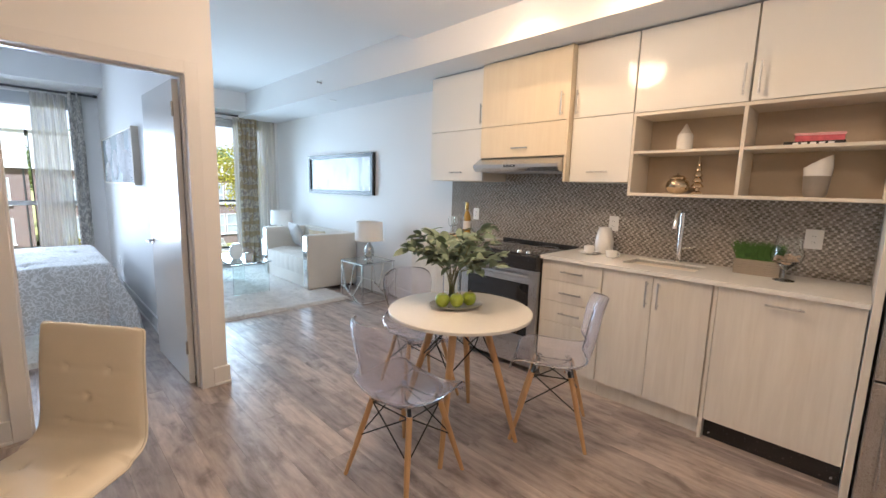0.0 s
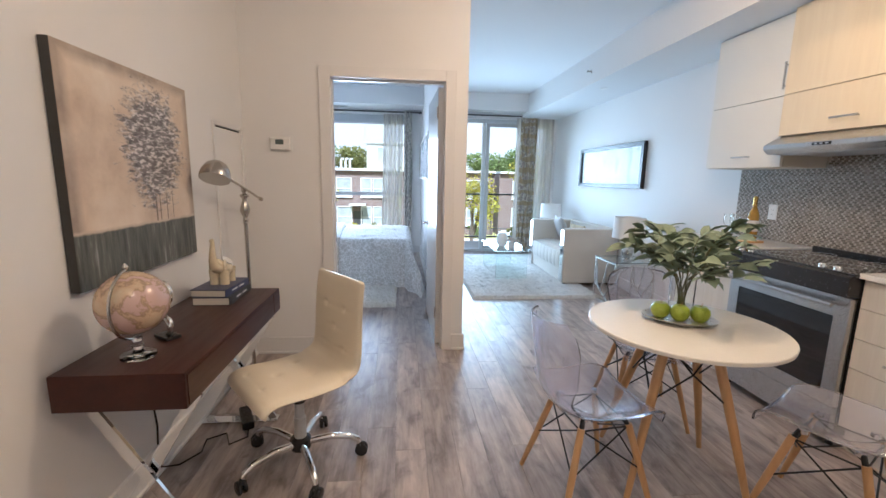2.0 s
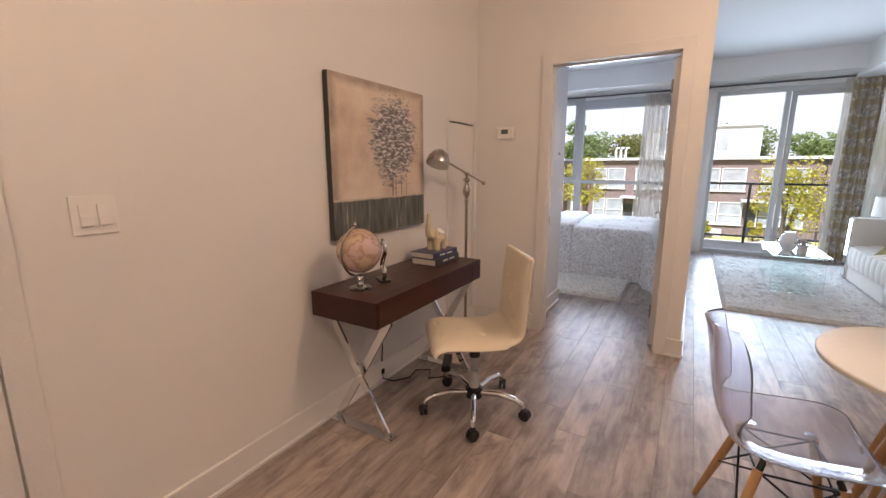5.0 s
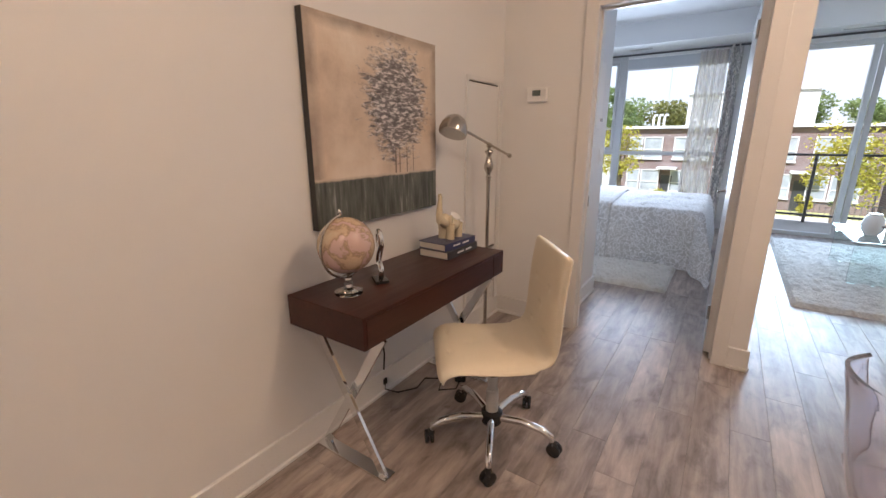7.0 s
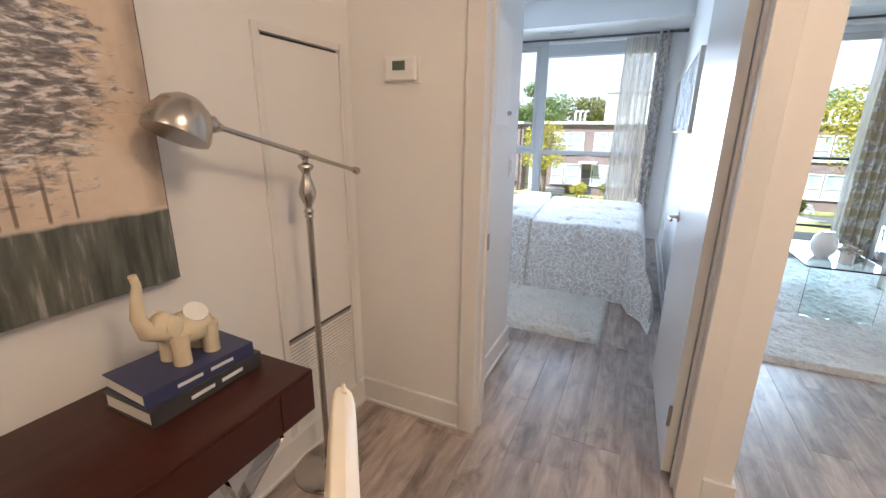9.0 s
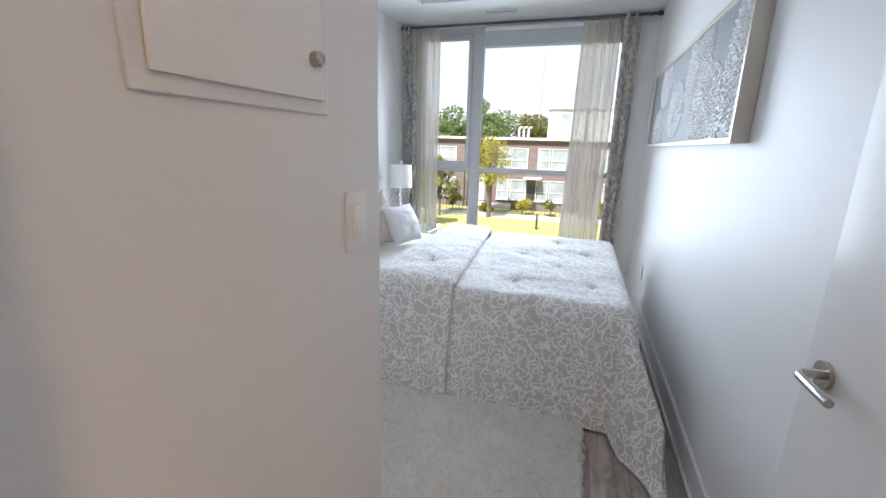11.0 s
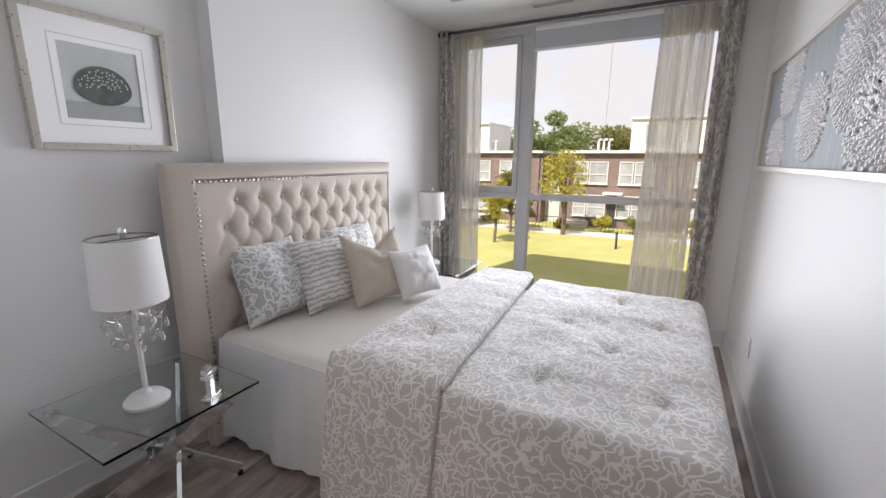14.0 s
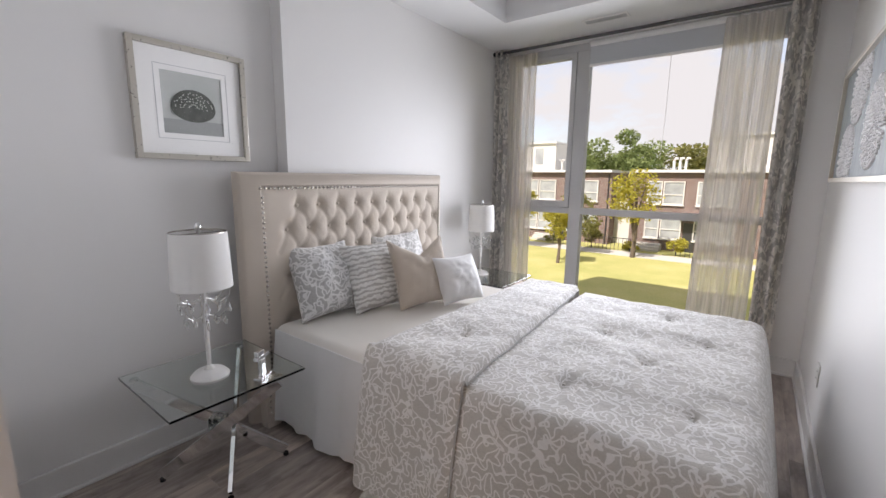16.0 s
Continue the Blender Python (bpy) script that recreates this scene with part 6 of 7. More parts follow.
for y0, y1, z0, z1 in ((-1.09, MY0 - 0.045, 1.15, 2.395), (BW0 + 0.06, MY0, BWZ0 + 0.06, 1.036), (MY1, BW1 - 0.06, 1.092, BWZ1 - 0.06), (MY1, BW1 - 0.06, BWZ0 + 0.06, 1.036)):
    part("pane", B(-7.313, -7.307, y0, y1, z0, z1), PANE, win, "clear glass").visible_shadow = False
part("window_sill", B(-7.27, WIN_X + 0.02, BW0, BW1, BWZ0 - 0.02, BWZ0 - 0.001, bevel=0.003), TRIM, win)
BLINDCLOTH = surface("grey_white_blind", (0.54, 0.56, 0.58), 0.8, vary=0.02, fine=300, relief=0.1)
blind = thing("roller_blind", "white roller blind drawn partly down", "blind", (-7.225, -0.42, 2.292))
part("cloth", B(-0.002, 0.002, 0, 1.38, 0.02, 0.205), BLINDCLOTH, blind)
part("hem_bar", B(-0.006, 0.006, 0, 1.38, 0, 0.022, bevel=0.003), SHADE, blind)
part("roller", T([(0, 0, 0.185), (0, 1.38, 0.185)], 0.024, 14), SHADE, blind)
bm = T([(0.004, 0.62, 0.01), (0.004, 0.62, -0.45), (0.004, 0.61, -0.78)], 0.0016, 5)
part("pull_cord", bm, WHITE, blind)
rod(-1.26, 1.16, 2.488, -7.08)
curtain(-7.08, -1.25, -1.10, 0.04, 2.512, 3, 0.024, BEDCURTAIN, "grey floral print curtain beside the bedroom window", seed=2)
curtain(-7.08, 0.89, 1.03, 0.04, 2.512, 2, 0.026, BEDCURTAIN, "grey floral print curtain in the window corner", seed=5)
curtain(-7.14, -1.19, -0.86, 0.04, 2.46, 5, 0.020, SHEER, "beige sheer curtain drawn to one side", seed=7, name="sheer_curtain")
curtain(-7.14, 0.48, 0.87, 0.04, 2.46, 5, 0.028, SHEER, "beige sheer curtain gathered in soft folds", lean=0.06, seed=9, name="sheer_curtain")
ob = thing("ceiling_vent", "white slotted vent in the bedroom ceiling drop", "vent", (-6.83, -0.19, CEIL_LOW - 0.001))
part("frame", boxes([(-0.05, 0.05, -0.16, -0.147, -0.008, 0), (-0.05, 0.05, 0.147, 0.16, -0.008, 0), (-0.05, -0.038, -0.147, 0.147, -0.008, 0), (0.038, 0.05, -0.147, 0.147, -0.008, 0)]), WHITE, ob)
for k in range(4):
    part("slat", B(-0.03 + k * 0.018, -0.021 + k * 0.018, -0.147, 0.147, -0.007, 0), FRAMEGREY, ob)

# bed: tufted headboard, mattress, sheet, comforter
HX0, HX1, HY0, HZ = -6.20, -4.535, -1.272, 1.368
XA, XB, ZT = 0.072, HX1 - HX0 - 0.108, HZ - 0.084
TUFTS = [((0.121 if j % 2 else 0.1925) + 0.143 * i, 1.187 - 0.129 * j) for j in range(6) for i in range(10 if j % 2 else 9)]
bed = thing("bed", "queen bed with a beige button-tufted linen headboard", "bed", (HX0, HY0, 0))
HW = HX1 - HX0
part("headboard_core", B(0.01, HW - 0.01, 0.0, 0.050, 0.0, HZ - 0.01, bevel=0.01, seg=3), LINEN, bed, smooth=True)
# padded border, sloping back from the nail line to a rounded outer edge
bm = bmesh.new()
loops = [[bm.verts.new((x, y, z)) for x, z in ((a, 0.0), (a, HZ - a), (HW - b, HZ - a), (HW - b, 0.0))] for a, b, y in (
    (0.0, 0.0, 0.004), (0.0, 0.0, 0.040), (0.006, 0.006, 0.052), (0.018, 0.020, 0.062), (0.050, 0.070, 0.082), (XA - 0.006, HW - XB - 0.006, 0.090), (XA + 0.002, HW - XB + 0.002, 0.084))]
for lo, hi in zip(loops, loops[1:]):
    for k in range(3):
        bm.faces.new((lo[k], lo[k + 1], hi[k + 1], hi[k]))
part("border", bm, LINEN, bed, "padded linen border", smooth=True)


def tufted(u, v):
    x, z = XA + (XB - XA) * u, 0.30 + (ZT - 0.30) * v
    y = 0.088
    g = 0.0
    for tx, tz in TUFTS:
        d2 = ((x - tx) / 0.036) ** 2 + ((z - tz) / 0.036) ** 2
        if d2 < 16:
            g += math.exp(-d2)
        for sx in (-1, 1):
            # creases that run to the neighbouring buttons
            dx, dz = x - tx, z - tz
            along = (dx * sx * 0.0715 - dz * 0.129) / 0.02175
            across = abs(dx * 0.129 + sx * dz * 0.0715) / 0.1475
            if 0 < along < 1.0 and across < 0.03:
                g += 0.24 * math.exp(-(across / 0.011) ** 2)
        if tz > 1.1 and 0 < z - tz < 0.10 and abs(x - tx - 0.02 * (z - tz) / 0.1) < 0.03:
            g += 0.34 * (1 - (z - tz) / 0.10) * math.exp(-((x - tx - 0.02 * (z - tz) / 0.1) / 0.010) ** 2)
    e = min(u * (XB - XA), (1 - u) * (XB - XA), (1 - v) * (ZT - 0.30))
    return Vector((x, y - 0.030 * min(1.0, g) - 0.003 * max(0, 1 - e / 0.03), z))


part("tufted_panel", S(150, 84, tufted), LINEN, bed, "diamond-tufted linen panel", smooth=True)
for tx, tz in TUFTS:
    part("button", ball(bmesh.new(), (tx, 0.064, tz), 0.011, (1, 0.6, 1), 1), LINEN, bed, smooth=True)
bm = bmesh.new()
nails = [(XA, 0.30 + 0.026 * k) for k in range(37)] + [(XB, 0.30 + 0.026 * k) for k in range(37)] + [(XA + 0.0262 * k, ZT) for k in range(1, 58)]
for nx, nz in nails:
    ball(bm, (nx, 0.092, nz), 0.0085, (1, 0.6, 1), 1)
tagged(part("nailhead_trim", bm, NICKEL, bed, smooth=True), "silver nailhead trim", kind="stuff")
for px in (0.03, HW - 0.11):
    leg = part("headboard_leg", B(px, px + 0.085, 0.093, 0.16, 0, 0.30, bevel=0.010), LINEN, bed)
    for k in range(5):
        part("nail", ball(bmesh.new(), (px + 0.06, 0.161, 0.09 + 0.032 * k), 0.0085, (1, 0.6, 1), 1), NICKEL, leg, smooth=True)
BX0, BX1 = -6.17 - HX0, -4.68 - HX0
part("box_base", B(BX0, BX1, 0.11, 2.06, 0.10, 0.30, bevel=0.02), LINEN, bed)
part("mattress", B(BX0 - 0.01, BX1 + 0.01, 0.11, 2.08, 0.30, 0.535, bevel=0.05, seg=4), WHITECLOTH, bed, smooth=True)
for fx in (BX0 + 0.08, BX1 - 0.08):
    for fy in (0.2, 1.95):
        part("foot", B(fx - 0.03, fx + 0.03, fy - 0.03, fy + 0.03, 0, 0.10), BLACK, bed)


CREAMSHEET = surface("cream_sheet", (0.74, 0.71, 0.66), 0.85, vary=0.03, scale=6, fine=350, relief=0.3, depth=0.001)


def skirt(u, v):
    y = -1.145 + 1.0 * u
    x = -4.655 + 0.035 * v + 0.014 * v * math.sin(14 * u + 2) + 0.010 * v ** 0.7 * math.sin(31 * u + 1.5 * v) + 0.004 * v * math.sin(67 * u)
    return Vector((x, y, 0.535 - 0.505 * v + 0.008 * v * math.sin(23 * u)))


sheetob = thing("bed_sheet", "white cotton sheet hanging down the bed side", "bed sheet", (0, 0, 0))
part("drop", S(70, 20, skirt, 0.003), WHITECLOTH, sheetob, smooth=True)
part("top_sheet", S(60, 40, lambda u, v: Vector((-6.17 + 1.515 * u, -1.15 + 1.0 * v, 0.548 + 0.006 * noise.noise(Vector((u * 5, v * 5, 1))) - 0.03 * max(0, (abs(u - 0.5) - 0.46) * 25) ** 2)), 0.003), CREAMSHEET, sheetob, smooth=True)


def scroll_material(name, ground, line, scale, width=0.020):
    """Pale scrolling vines on a greige ground: the level lines of two warped noises."""
    m, t, p = nodes_of(name)
    vec = tex_coord(t)

    def at(shift, sc):
        mp = t.nodes.new("ShaderNodeVectorMath")
        mp.operation = "ADD"
        mp.inputs[1].default_value = shift
        t.links.new(vec, mp.inputs[0])
        return noise_tex(t, mp.outputs[0], sc, 0.0, 0.4, 0.7)

    def calc(op, x, y=None):
        n = t.nodes.new("ShaderNodeMath")
        n.operation = op
        for k, v in enumerate((x, y)):
            if isinstance(v, (int, float)):
                n.inputs[k].default_value = v
            elif v is not None:
                t.links.new(v, n.inputs[k])
        return n.outputs[0]

    def lines(sc, seed, wd):
        """Strokes of an even width along a noise's middle level: its height over its slope."""
        e, s0 = 0.0015, Vector((seed, seed * 2.3, seed * 0.7))
        f = at(s0, sc)
        slope = 0.0
        for d in ((e, 0, 0), (0, e, 0), (0, 0, e)):
            q = calc("DIVIDE", calc("SUBTRACT", at(s0 + Vector(d), sc), f), e)
            slope = calc("ADD", calc("MULTIPLY", q, q), slope)
        gap = calc("DIVIDE", calc("ABSOLUTE", calc("SUBTRACT", f, 0.5)), calc("SQRT", slope))
        return ramp(t, calc("MULTIPLY", gap, 20.0), ((wd * 17, (1, 1, 1)), (wd * 24, (0, 0, 0))))
    a = lines(scale, 0.0, width)
    b = lines(scale * 1.12, 3.7, width)
    both = mix(t, 1.0, a, b, "LIGHTEN")
    grain = noise_tex(t, vec, 300, 3)
    g = ramp(t, grain, ((0.3, tuple(c * 0.9 for c in ground)), (0.7, tuple(min(1, c * 1.08) for c in ground))))
    t.links.new(mix(t, both, g, line), p.inputs["Base Color"])
    p.inputs["Roughness"].default_value = 0.82
    p.inputs["Sheen Weight"].default_value = 0.5
    bump(t, p, noise_tex(t, vec, 22, 4, 0.6, 0.6), 0.5, 0.010)
    return m


SCROLL = scroll_material("scroll_comforter", (0.58, 0.56, 0.53), (0.84, 0.83, 0.82), 20.0, 0.0025)
SCROLL2 = scroll_material("scroll_pillow", (0.48, 0.475, 0.465), (0.80, 0.795, 0.79), 19.0, 0.0036)
NEAR, FARX, FOOT, TOPZ = -4.69, -6.21, 0.89, 0.605
BUTTONS = [(-4.92, 0.353), (-5.30, 0.56), (-4.965, 0.765), (-5.68, 0.745), (-5.99, 0.54), (-5.56, 0.321), (-5.03, -0.165)]


def comforter(y_from, lift, drop_y):
    """The cloth over the bed from y_from to the foot: flat on top, falling down the sides, pushed out at the near corner."""
    ax0, ax1 = -(NEAR - FARX) - 0.30, 0.65
    by0, by1 = y_from - FOOT, drop_y

    def f(u, v):
        a, b = ax0 + (ax1 - ax0) * u, by0 + (by1 - by0) * v
        far = -(NEAR - FARX) - a
        na, nb = max(0.0, a), max(0.0, b)
        drop = max(math.hypot(na, nb) if na > 0 and nb > 0 else max(na, nb), max(0.0, far))
        soft = 0.05
        d = drop - soft * (1 - math.exp(-drop / soft))
        x, y = NEAR + min(a, 0.0), FOOT + min(b, 0.0)
        if far > 0:
            x = FARX - 0.03 * (1 - math.exp(-far / 0.06))
        out = 0.055 * (1 - math.exp(-drop / 0.05)) + 0.13 * d
        z = TOPZ + lift - d
        ripple = math.sin(8.5 * (b if na > nb else a) + 1.0) * 0.016 * min(1, drop * 3)
        if na > 0 and nb > 0:
            k = min(na, nb) / (max(na, nb) + 1e-6)
            out += 0.85 * k * d + (0.25 * max(0, 0.03 - z))
            w = Vector((na, nb)).normalized()
            x += (out + ripple) * w.x * 1.0
            y += min(0.27, out * 0.62) * w.y
        elif na > 0:
            x += out + ripple
        elif nb > 0:
            y += min(0.27, out * 1.35)
        z = max(z, 0.012 + 0.01 * noise.noise(Vector((a * 9, b * 9, 2))))
        if drop < 0.05:
            for tx, ty in BUTTONS:
                r2 = ((x - tx) ** 2 + (y - ty) ** 2)
                if r2 < 0.09:
                    th = math.atan2(y - ty, x - tx)
                    z -= 0.024 * math.exp(-r2 / 0.0009) + 0.010 * math.exp(-r2 / 0.010) * (0.5 + 0.5 * math.cos(7 * th + tx * 9))
        wr = 0.012 * noise.noise(Vector((a * 4, b * 4, 5))) + 0.006 * noise.noise(Vector((a * 11, b * 11, 8)))
        return Vector((x + (wr if na > 0 else 0), y, z + (wr if drop < 0.05 else 0)))
    return f


cf = thing("comforter", "greige comforter with white scroll print, folded over the bed", "comforter", (0, 0, 0))
part("main_cloth", S(110, 90, comforter(0.0, 0.0, 0.56), 0.006), SCROLL, cf, smooth=True)


FLAP_Y = -0.42
under = comforter(FLAP_Y, 0.036, 0.0)


def fold(u, v):
    """The flap turned back over the comforter; its edge runs slightly askew over the bed."""
    wide = 0.375 + 0.125 * max(0.0, min(1.0, (u - 0.12) / 0.617))
    q = under(u, v * wide / (FOOT - FLAP_Y))
    e = min(v, 1 - v)
    if q.x < NEAR + 0.02:
        q.z -= 0.030 * max(0, 1 - e / 0.06) ** 2
    else:
        q.x += 0.022 * min(1, e / 0.05)
        q.z = max(q.z, 0.03)
    return q


part("folded_flap", S(110, 34, fold, 0.006), SCROLL, cf, "flap folded back toward the pillows", smooth=True)
for tx, ty in BUTTONS:
    part("tuft_button", ball(bmesh.new(), (tx, ty, TOPZ - 0.012 + (0.03 if ty < 0.05 else 0)), 0.008, (1, 1, 0.5), 1), SCROLL, cf)
bm = T([fold(0.16 + 0.84 * k / 90, 1.0) + Vector((0.003 if k > 60 else 0, 0.004, 0.002)) for k in range(91)], 0.0045, 6)
part("edge_piping", bm, GREYCLOTH, cf, "grey piped edge", smooth=True)

# pillows against the headboard
STRIPE, t, p = nodes_of("silver_stripe_weave")
wv = t.nodes.new("ShaderNodeTexWave")
wv.bands_direction = "Z"
for k, v in (("Scale", 11.0), ("Distortion", 4.5), ("Detail", 3.0), ("Detail Scale", 2.5)):
    wv.inputs[k].default_value = v
t.links.new(tex_coord(t), wv.inputs["Vector"])
t.links.new(ramp(t, wv.outputs["Fac"], ((0.25, (0.47, 0.46, 0.44)), (0.5, (0.76, 0.755, 0.74)))), p.inputs["Base Color"])
p.inputs["Roughness"].default_value = 0.5
bump(t, p, wv.outputs["Fac"], 0.4, 0.006)
Z = 0.556
pillow("bed_pillow", (-4.965, -1.035, Z), 176, 24, 0.42, 0.44, 0.20, SCROLL2, "grey and white scroll print pillow", 1, group="pillows on the bed")
pillow("bed_pillow", (-5.64, -1.05, Z), 176, 22, 0.48, 0.44, 0.15, SCROLL2, "grey and white scroll print pillow behind others", 11, group="pillows on the bed")
pillow("bed_pillow", (-5.235, -0.905, Z), 172, 25, 0.40, 0.43, 0.19, STRIPE, "silver and white striped sequin pillow", 5, group="pillows on the bed")
pillow("bed_pillow", (-5.46, -0.73, Z), 166, 22, 0.42, 0.44, 0.19, LINEN, "beige linen pillow with a dented top", 8, 0.11, LINEN, group="pillows on the bed")
pillow("bed_pillow", (-5.61, -0.56, Z + 0.02), 165, 26, 0.33, 0.31, 0.17, WHITECLOTH, "small white cotton pillow", 13, group="pillows on the bed")


# bedside lamps with crystal drops
def crystal_lamp(place, label, seed):
    ob = thing("table_lamp", label, "table lamp", place, 0, "bedside lamps")
    part("base", L([(0.074, 0), (0.076, 0.012), (0.060, 0.030), (0.022, 0.040), (0.012, 0.055)], 28), WHITE, ob, smooth=True)
    part("stem", L([(0.0085, 0.05), (0.0085, 0.41)], 14), WHITE, ob, smooth=True)
    part("shade", L([(0.115, 0.400), (0.106, 0.630), (0.1045, 0.630), (0.1135, 0.401)], 44, cap=False), SHADE, ob, "white drum shade", smooth=True)
    part("shade_ring", L([(0.106, 0.626), (0.106, 0.632), (0.102, 0.632), (0.102, 0.626)], 44, cap=False), NICKEL, ob)
    part("spider", boxes([(-0.104, 0.104, -0.002, 0.002, 0.622, 0.626)]), NICKEL, ob)
    part("finial", L([(0.004, 0.623), (0.012, 0.640), (0.015, 0.652), (0.010, 0.664), (0.002, 0.670)], 16), CHROME, ob, smooth=True)
    rng = random.Random(seed)
    for k in range(6):
        a = radians(60 * k + 15)
        c, s = math.cos(a), math.sin(a)
        for dz, r in ((0.045, 0.085), (0.115, 0.105)):
            arm = part("scroll_arm", T([(0.008 * c, 0.008 * s, 0.235 + dz), (r * 0.5 * c, r * 0.5 * s, 0.215 + dz), (r * 0.95 * c, r * 0.95 * s, 0.245 + dz), (r * c, r * s, 0.285 + dz), (r * 0.8 * c, r * 0.8 * s, 0.30 + dz), (r * 0.68 * c, r * 0.68 * s, 0.28 + dz)], 0.0022, 6), CLEARACR, ob, "clear scrolled arm")
            for q in (0.95, 0.55):
                zc = 0.215 + dz - rng.uniform(0.0, 0.02)
                part("crystal_drop", L([(0.001, zc + 0.022), (0.004, zc + 0.012), (0.0085, zc - 0.004), (0.006, zc - 0.013), (0.001, zc - 0.017)], 8, (r * q * c, r * q * s, 0)), CLEARACR, arm, "teardrop crystal")
    return ob


CLEARACR = glass("crystal", (1, 1, 1), 0.0, 1.5)
NTX0, NTX1, NTY0, NTY1, NTZ = -4.53, -3.978, -1.245, -0.705, 0.49


def glass_table(place, label):
    ob = thing("glass_side_table", label, "side table", place, 0, "bedside tables")
    w, d = NTX1 - NTX0, NTY1 - NTY0
    part("glass_top", B(-w / 2, w / 2, -d / 2, d / 2, NTZ - 0.010, NTZ, bevel=0.002), GREENGLASS, ob, "square green-edged glass top")
    for (tx, ty), (fx, fy) in (((0.235, -0.215), (-0.25, 0.117)), ((-0.225, -0.225), (0.06, 0.20)), ((-0.165, 0.235), (0.19, -0.15))):
        bm = bmesh.new()
        beam(bm, (fx, fy, 0.030), (tx, ty, NTZ - 0.036), 0.016, 0.046)
        part("leg", bm, CHROME, ob, "flat chrome crossed leg")
        part("pad", L([(0.018, NTZ - 0.022), (0.018, NTZ - 0.0105)], 14, (tx, ty, 0)), CHROME, ob)
        part("foot", L([(0.012, 0), (0.012, 0.014)], 12, (fx, fy, 0)), BLACK, ob)
    part("hub", B(-0.03, 0.03, -0.03, 0.03, 0.215, 0.285, bevel=0.004, m=pose(0, 0, 0, 0, 0, 35)), GREENGLASS, ob, "dark green glass block")
    return ob


glass_table(((NTX0 + NTX1) / 2, (NTY0 + NTY1) / 2, 0), "square glass bedside table on crossed chrome legs")
crystal_lamp((-4.225, -0.945, NTZ + 0.0005), "white bedside lamp with crystal drops on a glass table", 3)
glass_table((-6.63, -0.985, 0), "square glass bedside table in the window corner")
crystal_lamp((-6.62, -1.08, NTZ + 0.0005), "white bedside lamp with crystal drops by the window", 4)
ob = thing("chrome_ornament", "small chrome cross-shaped ornament on the glass table", "ornament", (-4.36, -0.765, NTZ + 0.0005), 30)
part("figure", boxes([(-0.045, 0.040, -0.018, 0.018, 0, 0.012), (-0.016, 0.014, -0.010, 0.010, 0.0122, 0.088), (-0.048, 0.044, -0.010, 0.010, 0.0882, 0.106), (-0.010, 0.036, -0.010, 0.010, 0.1062, 0.128)], 0.003), CHROME, ob)

shag_rug("fur_rug", -4.62, -3.78, -0.35, 0.785, 0.040, shag_material("white_fur", (0.80, 0.79, 0.74), (0.62, 0.60, 0.54)), "fluffy white fur rug beside the bed", 9, amp=0.02, step=0.016)


# shell print and dotted relief picture
def shell_print():
    m, t, p = nodes_of("grey_print_sheet")
    vec = tex_coord(t)
    t.links.new(ramp(t, noise_tex(t, vec, 5, 3), ((0.3, (0.40, 0.42, 0.40)), (0.7, (0.48, 0.49, 0.47)))), p.inputs["Base Color"])
    p.inputs["Roughness"].default_value = 0.6
    ob = framed("framed_print", (-4.168, BED_Y0 + 0.001, 1.420), 180, 0.51, 0.518, 0.032, 0.025, surface("champagne_frame", (0.58, 0.55, 0.49), 0.3, 0.6, vary=0.06), m, "champagne-framed grey print of a spotted sea urchin", 0.095)
    w = 0.51
    part("inner_line", boxes([(0.097, w - 0.097, -0.0168, -0.0160, 0.094, 0.097), (0.097, w - 0.097, -0.0168, -0.0160, 0.420, 0.423), (0.094, 0.097, -0.0168, -0.0160, 0.094, 0.423), (w - 0.097, w - 0.094, -0.0168, -0.0160, 0.094, 0.423)]), FRAMEGREY, ob)
    part("ground_shape", B(0.121, w - 0.121, -0.0142, -0.0130, 0.121, 0.185), surface("print_foreground", (0.30, 0.31, 0.30), 0.6), ob)
    bm = L([(0.100, 0), (0.100, 0.0012)], 48)
    for v in bm.verts:
        v.co.y *= 0.86 if v.co.y > 0 else 0.62
    bmesh.ops.transform(bm, matrix=pose(w / 2, -0.0143, 0.240, 90, 0, 0), verts=bm.verts)
    part("urchin_shape", bm, surface("print_dark_shell", (0.075, 0.08, 0.07), 0.6, vary=0.4, scale=25), ob, "dark urchin shape")
    bm, rng = bmesh.new(), random.Random(6)
    for ring in range(1, 5):
        for k in range(5 + ring * 4):
            a = math.pi * (k + 0.5) / (5 + ring * 4) + rng.uniform(-0.09, 0.09)
            r = 0.02 * ring + rng.uniform(-0.006, 0.006)
            lathe(bm, [(0.0034, 0), (0.0028, 0.0008)], 8, m=pose(w / 2 + r * 1.02 * math.cos(a), -0.0157, 0.240 + r * 0.84 * math.sin(a), 90, 0, 0))
    tagged(part("urchin_dots", bm, surface("print_dots", (0.45, 0.46, 0.42), 0.6), ob), "pale dots", kind="stuff")


shell_print()


